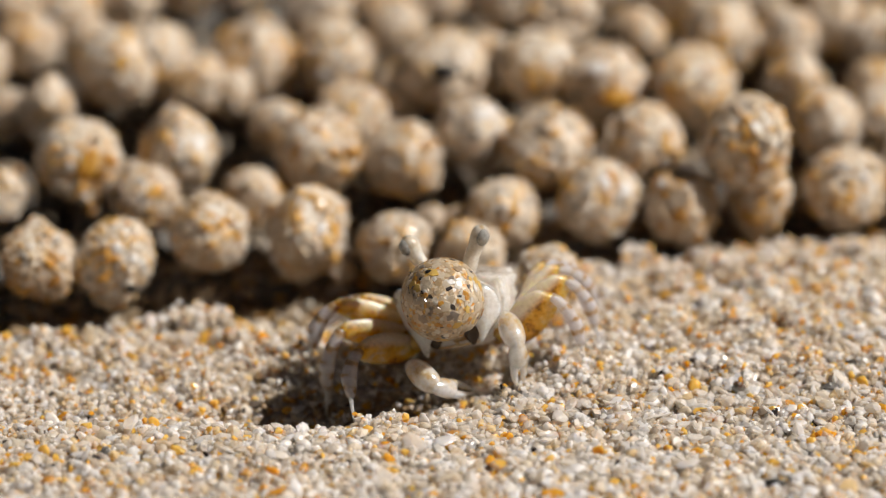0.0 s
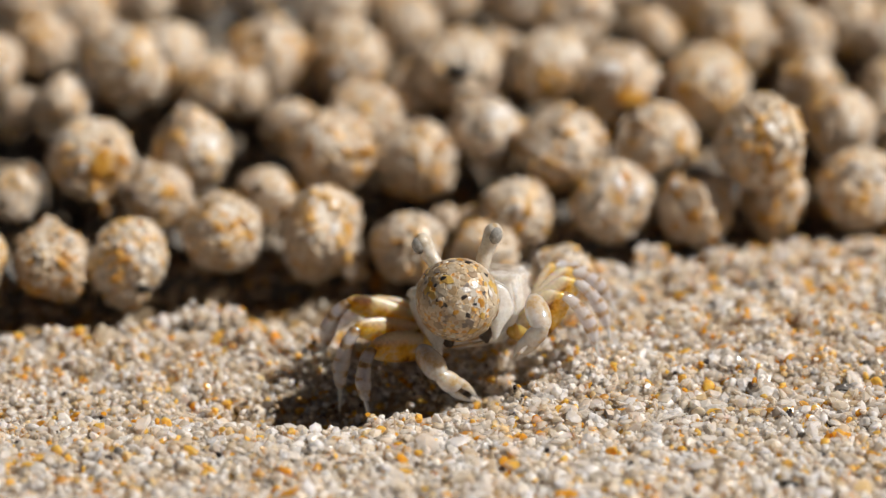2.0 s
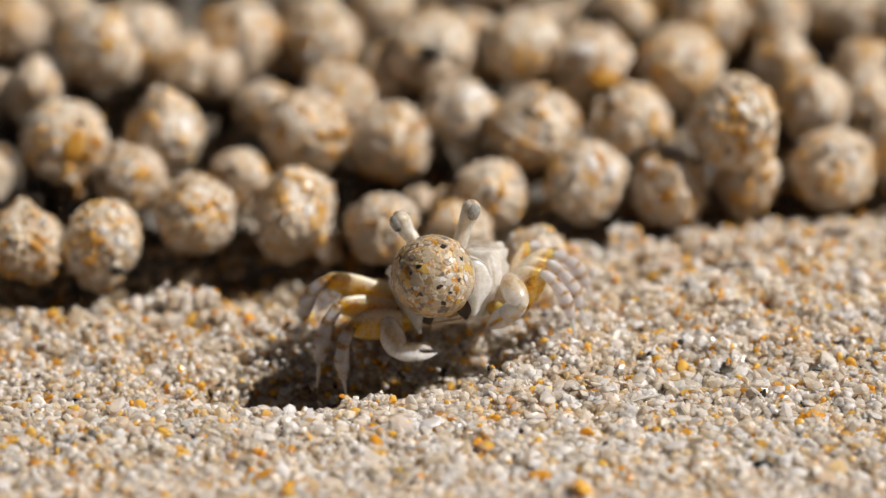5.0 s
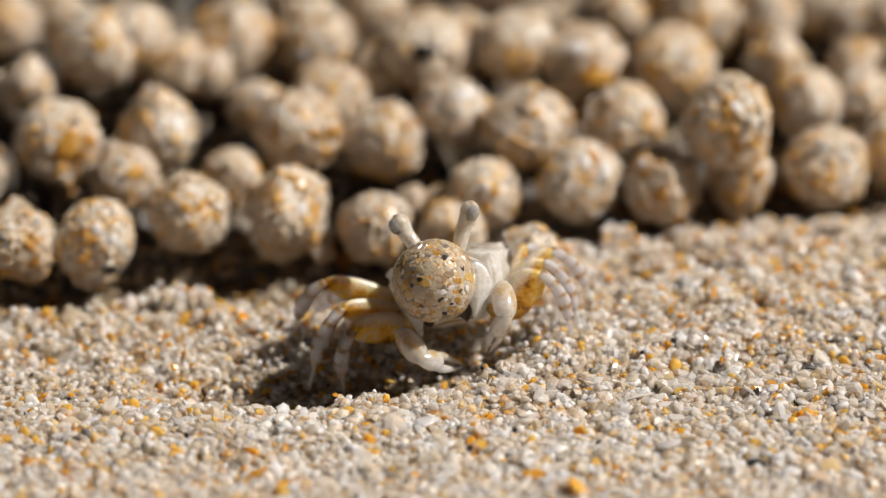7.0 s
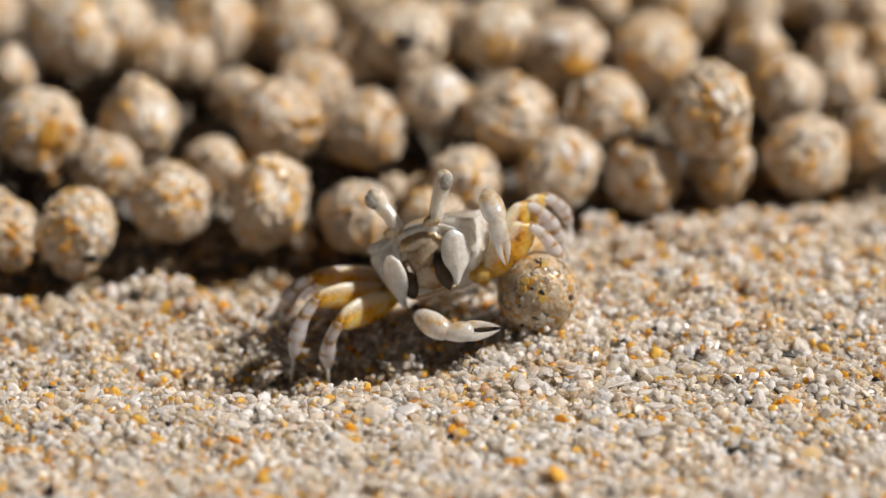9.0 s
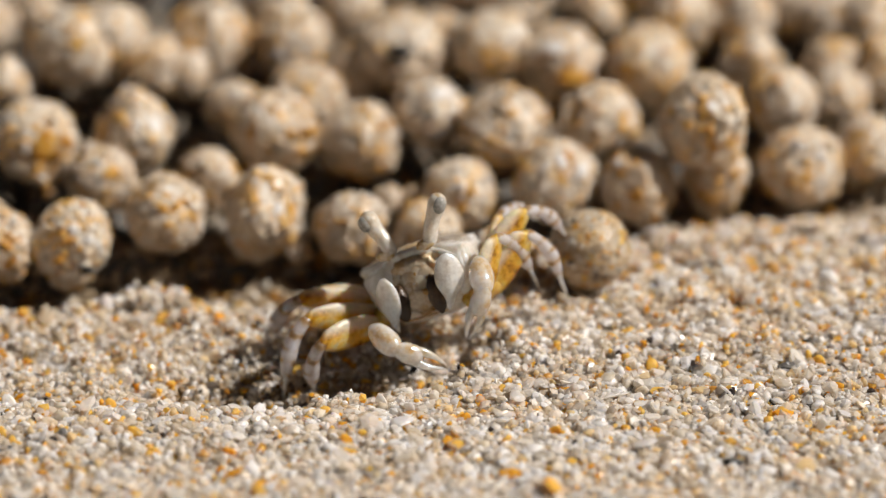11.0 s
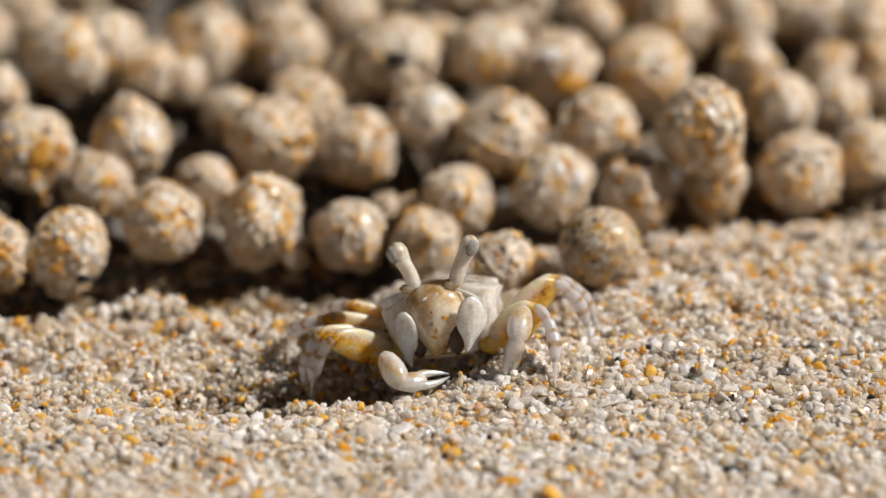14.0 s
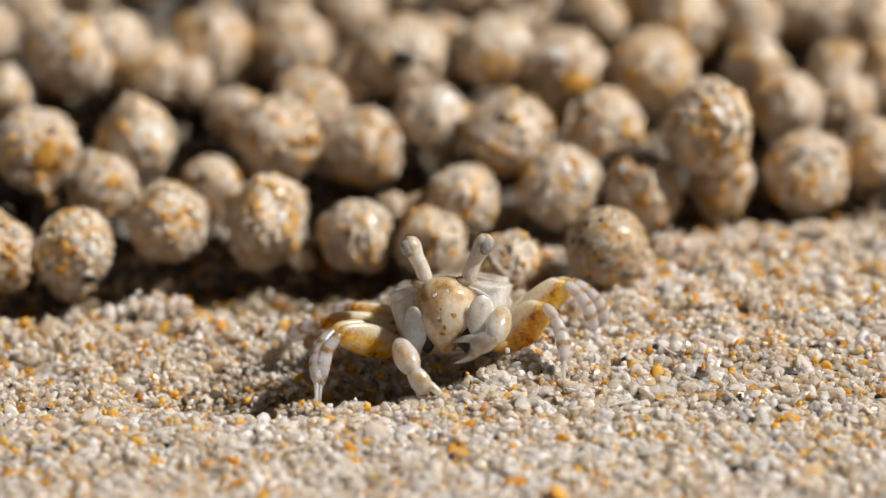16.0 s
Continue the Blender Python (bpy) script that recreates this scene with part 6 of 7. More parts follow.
    walk(lower_legs["L3"], [
        (0, pose(-0.01059, -0.00268, 0.00191, -30.7, 59.1, 179.3)), (0.5, pose(-0.01059, -0.00269, 0.00193, -33.2, 60.3, 176.5)),
        (1, pose(-0.01060, -0.00270, 0.00196, -35.4, 59.2, 174.1)), (1.5, pose(-0.01060, -0.00271, 0.00198, -36.6, 59.6, 172.7)),
        (2, pose(-0.01061, -0.00272, 0.00200, -38.6, 58.8, 170.5)), (2.5, pose(-0.01061, -0.00273, 0.00203, -41.9, 59.3, 166.7)),
        (3, pose(-0.01062, -0.00274, 0.00205, -45.1, 60.3, 163.1)), (3.5, pose(-0.01062, -0.00275, 0.00207, -43.2, 55.4, 165.6)),
        (4, pose(-0.01063, -0.00275, 0.00210, -44.2, 56.6, 164.3)), (6.5, pose(-0.01065, -0.00280, 0.00222, -45.0, 46.4, 164.0)),
        (7, pose(-0.01066, -0.00281, 0.00224, -46.8, 43.7, 162.2)), (7.5, pose(-0.01066, -0.00282, 0.00226, -48.8, 45.7, 159.4)),
        (8, pose(-0.01066, -0.00283, 0.00229, -50.6, 45.5, 157.0)), (8.3, pose(-0.01058, -0.00295, 0.00190, -52.2, 42.0, 157.8)),
        (8.5, pose(-0.01053, -0.00303, 0.00165, -52.1, 37.2, 160.2)), (8.7, pose(-0.01048, -0.00311, 0.00139, -50.6, 34.7, 164.2)),
        (9, pose(-0.01039, -0.00324, 0.00100, -51.0, 36.4, 165.9)), (9.5, pose(-0.00995, -0.00314, 0.00134, -51.9, 36.0, 164.2)),
        (9.7, pose(-0.01005, -0.00314, 0.00132, -53.5, 35.0, 161.7)), (11.8, pose(-0.01110, -0.00323, 0.00110, -56.3, 38.0, 155.2)),
        (12, pose(-0.01096, -0.00313, 0.00104, -54.8, 35.0, 158.5)), (12.5, pose(-0.01059, -0.00287, 0.00090, -52.8, 24.4, 167.1)),
        (13, pose(-0.01050, -0.00274, 0.00091, -56.1, 28.9, 159.8)), (13.5, pose(-0.01041, -0.00261, 0.00091, -59.9, 24.7, 155.8)),
        (14, pose(-0.01032, -0.00249, 0.00092, -66.3, 20.9, 147.1)), (14.5, pose(-0.01057, -0.00251, 0.00061, -69.4, 28.2, 140.2)),
        (15, pose(-0.01083, -0.00253, 0.00030, -74.2, 34.5, 133.4)), (15.5, pose(-0.01108, -0.00255, -0.00001, -69.7, 27.7, 142.0)),
        (16, pose(-0.01134, -0.00258, -0.00032, -68.8, 27.9, 143.6)),
    ])
    walk(upper_legs["L4"], [
        (0, pose(-0.00889, -0.00033, 0.00194, -22.7, -28.8, -146.9)), (0.5, pose(-0.00891, -0.00037, 0.00186, -22.5, -27.9, -146.7)),
        (1, pose(-0.00894, -0.00041, 0.00178, -22.4, -27.0, -146.5)), (1.5, pose(-0.00896, -0.00045, 0.00169, -22.3, -26.2, -146.3)),
        (2, pose(-0.00899, -0.00049, 0.00161, -22.1, -25.3, -146.1)), (2.5, pose(-0.00901, -0.00052, 0.00153, -22.0, -24.4, -145.9)),
        (3, pose(-0.00904, -0.00056, 0.00145, -21.9, -23.6, -145.7)), (3.5, pose(-0.00906, -0.00060, 0.00137, -21.7, -22.7, -145.5)),
        (4, pose(-0.00909, -0.00064, 0.00128, -21.6, -21.8, -145.3)), (6.5, pose(-0.00922, -0.00084, 0.00088, -22.1, -17.6, -144.5)),
        (7, pose(-0.00924, -0.00088, 0.00079, -22.0, -16.7, -144.3)), (7.5, pose(-0.00927, -0.00092, 0.00071, -21.9, -15.9, -144.2)),
        (8, pose(-0.00929, -0.00096, 0.00063, -21.9, -15.1, -144.0)), (8.3, pose(-0.00931, -0.00098, 0.00058, -22.3, -14.6, -143.9)),
        (8.5, pose(-0.00932, -0.00100, 0.00055, -22.8, -14.2, -143.8)), (8.7, pose(-0.00933, -0.00101, 0.00051, -23.8, -13.9, -143.8)),
        (9, pose(-0.00935, -0.00104, 0.00047, -24.2, -13.4, -143.7)), (9.5, pose(-0.00948, -0.00100, 0.00065, -24.7, -14.8, -144.6)),
        (9.7, pose(-0.00953, -0.00099, 0.00072, -24.6, -15.4, -145.0)), (11.8, pose(-0.01008, -0.00085, 0.00148, -22.9, -20.5, -148.7)),
        (12, pose(-0.01014, -0.00084, 0.00155, -22.5, -20.9, -149.0)), (12.5, pose(-0.01027, -0.00081, 0.00174, -21.8, -22.0, -149.8)),
        (13, pose(-0.00969, -0.00056, 0.00175, -21.7, -24.0, -149.2)), (13.5, pose(-0.00912, -0.00031, 0.00176, -21.8, -26.4, -148.3)),
        (14, pose(-0.00855, -0.00006, 0.00176, -21.6, -29.3, -147.3)), (14.5, pose(-0.00868, -0.00007, 0.00148, -20.1, -26.2, -148.1)),
        (15, pose(-0.00882, -0.00007, 0.00120, -18.3, -23.0, -148.8)), (15.5, pose(-0.00896, -0.00008, 0.00092, -18.3, -19.9, -149.6)),
        (16, pose(-0.00910, -0.00008, 0.00063, -17.9, -16.8, -150.3)),
    ])
    walk(lower_legs["L4"], [
        (0, pose(-0.00889, -0.00033, 0.00194, -56.5, 29.2, 150.6)), (0.5, pose(-0.00891, -0.00037, 0.00186, -58.1, 29.8, 148.5)),
        (1, pose(-0.00894, -0.00041, 0.00178, -59.5, 28.5, 147.4)), (1.5, pose(-0.00896, -0.00045, 0.00169, -60.2, 29.6, 146.7)),
        (2, pose(-0.00899, -0.00049, 0.00161, -61.4, 28.6, 145.5)), (2.5, pose(-0.00901, -0.00052, 0.00153, -63.4, 28.1, 142.9)),
        (3, pose(-0.00904, -0.00056, 0.00145, -65.1, 28.5, 140.4)), (3.5, pose(-0.00906, -0.00060, 0.00137, -64.5, 25.6, 143.1)),
        (4, pose(-0.00909, -0.00064, 0.00128, -65.0, 27.6, 142.2)), (6.5, pose(-0.00922, -0.00084, 0.00088, -66.1, 20.0, 143.5)),
        (7, pose(-0.00924, -0.00088, 0.00079, -67.3, 16.9, 142.3)), (7.5, pose(-0.00927, -0.00092, 0.00071, -68.3, 18.4, 139.8)),
        (8, pose(-0.00929, -0.00096, 0.00063, -69.4, 17.7, 137.8)), (8.3, pose(-0.00931, -0.00098, 0.00058, -69.0, 15.7, 138.0)),
        (8.5, pose(-0.00932, -0.00100, 0.00055, -68.1, 12.8, 139.9)), (8.7, pose(-0.00933, -0.00101, 0.00051, -66.2, 12.7, 143.2)),
        (9, pose(-0.00935, -0.00104, 0.00047, -65.0, 16.7, 144.2)), (9.5, pose(-0.00948, -0.00100, 0.00065, -65.4, 15.4, 138.2)),
        (9.7, pose(-0.00953, -0.00099, 0.00072, -66.0, 13.7, 134.4)), (11.8, pose(-0.01008, -0.00085, 0.00148, -70.1, 20.6, 118.2)),
        (12, pose(-0.01014, -0.00084, 0.00155, -70.1, 19.5, 119.1)), (12.5, pose(-0.01027, -0.00081, 0.00174, -69.6, 15.2, 122.6)),
        (13, pose(-0.00969, -0.00056, 0.00175, -70.0, 19.7, 123.9)), (13.5, pose(-0.00912, -0.00031, 0.00176, -68.5, 17.7, 130.2)),
        (14, pose(-0.00855, -0.00006, 0.00176, -70.0, 14.7, 131.0)), (14.5, pose(-0.00868, -0.00007, 0.00148, -74.0, 18.4, 123.4)),
        (15, pose(-0.00882, -0.00007, 0.00120, -78.8, 20.9, 117.0)), (15.5, pose(-0.00896, -0.00008, 0.00092, -76.1, 14.7, 123.6)),
        (16, pose(-0.00910, -0.00008, 0.00063, -76.2, 13.5, 124.1)),
    ])
    walk(upper_legs["R1"], [
        (0, pose(0.00868, -0.00132, 0.00083, 25.2, -38.3, 2.5)), (0.5, pose(0.00865, -0.00132, 0.00083, 25.3, -38.5, 2.6)),
        (1, pose(0.00863, -0.00132, 0.00083, 25.4, -38.7, 2.6)), (1.5, pose(0.00860, -0.00131, 0.00082, 25.5, -38.8, 2.7)),
        (2, pose(0.00858, -0.00131, 0.00082, 25.6, -39.0, 2.7)), (2.5, pose(0.00855, -0.00131, 0.00082, 25.6, -39.2, 2.7)),
        (3, pose(0.00853, -0.00131, 0.00082, 25.7, -39.3, 2.8)), (3.5, pose(0.00850, -0.00131, 0.00082, 25.8, -39.5, 2.8)),
        (4, pose(0.00847, -0.00131, 0.00082, 25.9, -39.7, 2.8)), (6.5, pose(0.00834, -0.00130, 0.00081, 27.4, -40.5, 3.0)),
        (7, pose(0.00831, -0.00133, 0.00065, 26.7, -39.4, 2.7)), (7.5, pose(0.00828, -0.00135, 0.00050, 26.1, -38.2, 2.3)),
        (8, pose(0.00825, -0.00137, 0.00035, 25.4, -37.0, 2.0)), (8.3, pose(0.00826, -0.00128, 0.00056, 27.1, -38.9, 3.4)),
        (8.5, pose(0.00828, -0.00122, 0.00071, 28.5, -40.1, 4.3)), (8.7, pose(0.00867, -0.00101, 0.00095, 29.8, -39.2, 6.9)),
        (9, pose(0.00927, -0.00069, 0.00132, 30.4, -38.1, 9.8)), (9.5, pose(0.00663, -0.00134, 0.00393, 92.0, -72.1, 4.6)),
        (9.7, pose(0.00677, -0.00133, 0.00370, 86.5, -70.4, 4.6)), (11.8, pose(0.00815, -0.00120, 0.00134, 32.9, -46.4, 4.8)),
        (12, pose(0.00841, -0.00134, -0.00040, 22.3, -27.6, 2.4)), (12.5, pose(0.00848, -0.00134, 0.00062, 25.5, -37.9, 2.4)),
        (13, pose(0.00854, -0.00138, 0.00079, 25.4, -39.0, 1.7)), (13.5, pose(0.00861, -0.00142, 0.00096, 25.4, -40.0, 1.1)),
        (14, pose(0.00868, -0.00146, 0.00114, 24.9, -40.9, 0.5)), (14.5, pose(0.00861, -0.00162, 0.00121, 24.5, -42.0, -1.7)),
        (15, pose(0.00854, -0.00178, 0.00129, 23.9, -43.0, -4.0)), (15.5, pose(0.00854, -0.00174, 0.00134, 24.4, -43.5, -3.4)),
        (16, pose(0.00855, -0.00170, 0.00140, 24.6, -43.9, -2.9)),
    ])
    walk(lower_legs["R1"], [
        (0, pose(0.00868, -0.00132, 0.00083, 43.4, 64.2, 58.8)), (0.5, pose(0.00865, -0.00132, 0.00083, 41.2, 63.4, 56.5)),
        (1, pose(0.00863, -0.00132, 0.00083, 41.1, 62.6, 56.5)), (1.5, pose(0.00860, -0.00131, 0.00082, 40.7, 63.3, 56.2)),
        (2, pose(0.00858, -0.00131, 0.00082, 40.4, 62.6, 56.0)), (2.5, pose(0.00855, -0.00131, 0.00082, 38.3, 61.0, 53.8)),
        (3, pose(0.00853, -0.00131, 0.00082, 36.4, 59.9, 51.8)), (3.5, pose(0.00850, -0.00131, 0.00082, 40.6, 61.5, 56.6)),
        (4, pose(0.00847, -0.00131, 0.00082, 39.7, 62.4, 55.8)), (6.5, pose(0.00834, -0.00130, 0.00081, 48.2, 65.0, 66.6)),
        (7, pose(0.00831, -0.00133, 0.00065, 53.5, 61.4, 70.7)), (7.5, pose(0.00828, -0.00135, 0.00050, 55.3, 59.1, 71.2)),
        (8, pose(0.00825, -0.00137, 0.00035, 58.4, 56.2, 72.9)), (8.3, pose(0.00826, -0.00128, 0.00056, 45.1, 63.9, 62.8)),
        (8.5, pose(0.00828, -0.00122, 0.00071, 36.3, 69.5, 56.5)), (8.7, pose(0.00867, -0.00101, 0.00095, 43.8, 67.3, 67.2)),
        (9, pose(0.00927, -0.00069, 0.00132, 44.8, 61.2, 70.2)), (9.5, pose(0.00663, -0.00134, 0.00393, -9.8, 48.6, 73.0)),
        (9.7, pose(0.00677, -0.00133, 0.00370, -6.7, 47.6, 70.9)), (11.8, pose(0.00815, -0.00120, 0.00134, 45.8, 58.2, 71.0)),
        (12, pose(0.00841, -0.00134, -0.00040, -49.9, 67.8, -38.8)), (12.5, pose(0.00848, -0.00134, 0.00062, -72.9, 58.9, -61.0)),
        (13, pose(0.00854, -0.00138, 0.00079, -69.7, 61.2, -58.1)), (13.5, pose(0.00861, -0.00142, 0.00096, -74.3, 62.2, -64.3)),
        (14, pose(0.00868, -0.00146, 0.00114, -69.3, 60.1, -60.7)), (14.5, pose(0.00861, -0.00162, 0.00121, -51.0, 64.9, -43.0)),
        (15, pose(0.00854, -0.00178, 0.00129, -30.9, 66.2, -24.8)), (15.5, pose(0.00854, -0.00174, 0.00134, -52.9, 64.0, -47.4)),
        (16, pose(0.00855, -0.00170, 0.00140, -60.8, 57.2, -56.0)),
    ])
    walk(upper_legs["R2"], [
        (0, pose(0.00951, 0.00112, 0.00194, 26.0, -38.1, 15.6)), (0.5, pose(0.00942, 0.00109, 0.00189, 26.0, -38.3, 15.7)),
        (1, pose(0.00932, 0.00107, 0.00184, 26.1, -38.5, 15.7)), (1.5, pose(0.00922, 0.00105, 0.00178, 26.2, -38.7, 15.7)),
        (2, pose(0.00912, 0.00102, 0.00173, 26.3, -39.0, 15.8)), (2.5, pose(0.00903, 0.00100, 0.00168, 26.4, -39.2, 15.8)),
        (3, pose(0.00893, 0.00098, 0.00163, 26.5, -39.5, 15.9)), (3.5, pose(0.00883, 0.00095, 0.00158, 26.6, -39.7, 15.9)),
        (4, pose(0.00873, 0.00093, 0.00153, 26.7, -40.0, 16.0)), (6.5, pose(0.00825, 0.00081, 0.00128, 29.0, -41.5, 16.3)),
        (7, pose(0.00822, 0.00082, 0.00146, 29.9, -43.3, 16.6)), (7.5, pose(0.00820, 0.00083, 0.00164, 30.8, -44.9, 16.9)),
        (8, pose(0.00817, 0.00084, 0.00182, 31.8, -46.5, 17.1)), (8.3, pose(0.00825, 0.00097, 0.00233, 34.7, -49.3, 18.8)),
        (8.5, pose(0.00830, 0.00106, 0.00267, 37.0, -50.9, 19.8)), (8.7, pose(0.00851, 0.00120, 0.00283, 38.8, -50.0, 20.6)),
        (9, pose(0.00883, 0.00140, 0.00307, 39.0, -48.8, 21.7)), (9.5, pose(0.00804, 0.00125, 0.00403, 51.6, -59.1, 24.1)),
        (9.7, pose(0.00818, 0.00127, 0.00386, 49.4, -57.4, 23.4)), (11.8, pose(0.00969, 0.00143, 0.00206, 28.8, -37.5, 18.4)),
        (12, pose(0.00923, 0.00124, 0.00217, 29.7, -41.1, 18.0)), (12.5, pose(0.00988, 0.00133, 0.00238, 27.0, -38.9, 16.8)),
        (13, pose(0.00984, 0.00126, 0.00259, 27.0, -40.6, 16.2)), (13.5, pose(0.00981, 0.00119, 0.00281, 26.9, -42.2, 15.5)),
        (14, pose(0.00977, 0.00112, 0.00303, 26.2, -43.8, 14.9)), (14.5, pose(0.00976, 0.00106, 0.00307, 24.9, -44.1, 14.3)),
        (15, pose(0.00975, 0.00100, 0.00310, 23.1, -44.5, 13.6)), (15.5, pose(0.00973, 0.00094, 0.00313, 24.0, -44.8, 13.0)),
        (16, pose(0.00972, 0.00087, 0.00316, 24.2, -45.2, 12.3)),
    ])
    walk(lower_legs["R2"], [
        (0, pose(0.00951, 0.00112, 0.00194, 36.1, 61.0, 63.8)), (0.5, pose(0.00942, 0.00109, 0.00189, 32.1, 60.8, 59.7)),
        (1, pose(0.00932, 0.00107, 0.00184, 30.1, 60.5, 57.7)), (1.5, pose(0.00922, 0.00105, 0.00178, 27.7, 61.7, 55.5)),
        (2, pose(0.00912, 0.00102, 0.00173, 25.4, 61.5, 53.2)), (2.5, pose(0.00903, 0.00100, 0.00168, 21.5, 60.2, 49.2)),
        (3, pose(0.00893, 0.00098, 0.00163, 17.7, 59.4, 45.5)), (3.5, pose(0.00883, 0.00095, 0.00158, 19.2, 61.6, 47.4)),
        (4, pose(0.00873, 0.00093, 0.00153, 16.1, 62.8, 44.5)), (6.5, pose(0.00825, 0.00081, 0.00128, 10.2, 67.9, 41.0)),
        (7, pose(0.00822, 0.00082, 0.00146, 18.4, 66.9, 50.9)), (7.5, pose(0.00820, 0.00083, 0.00164, 22.9, 66.1, 57.1)),
        (8, pose(0.00817, 0.00084, 0.00182, 28.1, 64.7, 64.0)), (8.3, pose(0.00825, 0.00097, 0.00233, -6.9, 65.6, 32.0)),
        (8.5, pose(0.00830, 0.00106, 0.00267, -27.5, 64.3, 13.5)), (8.7, pose(0.00851, 0.00120, 0.00283, -3.1, 64.8, 41.1)),
        (9, pose(0.00883, 0.00140, 0.00307, 22.3, 54.8, 67.5)), (9.5, pose(0.00804, 0.00125, 0.00403, 28.1, 39.2, 88.9)),
        (9.7, pose(0.00818, 0.00127, 0.00386, 28.8, 39.5, 86.2)), (11.8, pose(0.00969, 0.00143, 0.00206, 45.1, 60.6, 77.5)),
        (12, pose(0.00923, 0.00124, 0.00217, 50.0, 58.1, 84.5)), (12.5, pose(0.00988, 0.00133, 0.00238, 36.7, 56.9, 66.0)),
        (13, pose(0.00984, 0.00126, 0.00259, 29.6, 59.3, 58.8)), (13.5, pose(0.00981, 0.00119, 0.00281, 29.2, 61.3, 58.5)),
        (14, pose(0.00977, 0.00112, 0.00303, 22.9, 58.1, 51.1)), (14.5, pose(0.00976, 0.00106, 0.00307, 16.9, 55.0, 43.2)),
        (15, pose(0.00975, 0.00100, 0.00310, 13.2, 51.1, 37.3)), (15.5, pose(0.00973, 0.00094, 0.00313, 19.5, 56.9, 44.4)),
        (16, pose(0.00972, 0.00087, 0.00316, 21.2, 59.7, 46.0)),
    ])
    walk(upper_legs["R3"], [
        (0, pose(0.00839, 0.00298, 0.00279, 28.3, -44.9, 26.5)), (0.5, pose(0.00840, 0.00299, 0.00271, 28.0, -44.2, 26.4)),
        (1, pose(0.00841, 0.00299, 0.00263, 27.7, -43.5, 26.4)), (1.5, pose(0.00842, 0.00299, 0.00254, 27.4, -42.8, 26.4)),
        (2, pose(0.00843, 0.00300, 0.00246, 27.1, -42.1, 26.3)), (2.5, pose(0.00844, 0.00300, 0.00237, 26.8, -41.3, 26.3)),
        (3, pose(0.00845, 0.00300, 0.00229, 26.5, -40.6, 26.3)), (3.5, pose(0.00846, 0.00301, 0.00221, 26.3, -39.8, 26.2)),
        (4, pose(0.00848, 0.00301, 0.00212, 26.0, -39.0, 26.2)), (6.5, pose(0.00853, 0.00303, 0.00170, 26.2, -34.9, 26.1)),
        (7, pose(0.00844, 0.00303, 0.00198, 27.3, -38.0, 26.7)), (7.5, pose(0.00834, 0.00303, 0.00225, 28.4, -40.9, 27.3)),
        (8, pose(0.00825, 0.00302, 0.00253, 29.6, -43.7, 27.9)), (8.3, pose(0.00814, 0.00308, 0.00277, 31.7, -46.0, 29.3)),
        (8.5, pose(0.00807, 0.00311, 0.00294, 33.6, -47.5, 30.3)), (8.7, pose(0.00875, 0.00340, 0.00303, 33.4, -43.1, 29.1)),
        (9, pose(0.00977, 0.00383, 0.00316, 31.7, -37.8, 27.8)), (9.5, pose(0.01213, 0.00465, 0.00293, 28.2, -27.0, 25.2)),
        (9.7, pose(0.01087, 0.00436, 0.00479, 34.6, -41.2, 27.5)), (11.8, pose(0.00900, 0.00336, 0.00251, 29.1, -38.1, 27.2)),
        (12, pose(0.01054, 0.00363, 0.00115, 23.2, -20.6, 23.0)), (12.5, pose(0.00988, 0.00341, 0.00224, 24.6, -31.8, 23.5)),
        (13, pose(0.00979, 0.00332, 0.00248, 24.6, -34.2, 23.0)), (13.5, pose(0.00969, 0.00323, 0.00272, 24.6, -36.5, 22.6)),
        (14, pose(0.00959, 0.00315, 0.00296, 23.9, -38.9, 22.1)), (14.5, pose(0.00969, 0.00310, 0.00294, 22.3, -38.3, 21.2)),
        (15, pose(0.00980, 0.00306, 0.00292, 20.3, -37.7, 20.4)), (15.5, pose(0.00991, 0.00301, 0.00290, 20.9, -37.1, 19.5)),
        (16, pose(0.01002, 0.00297, 0.00288, 20.9, -36.5, 18.7)),
    ])
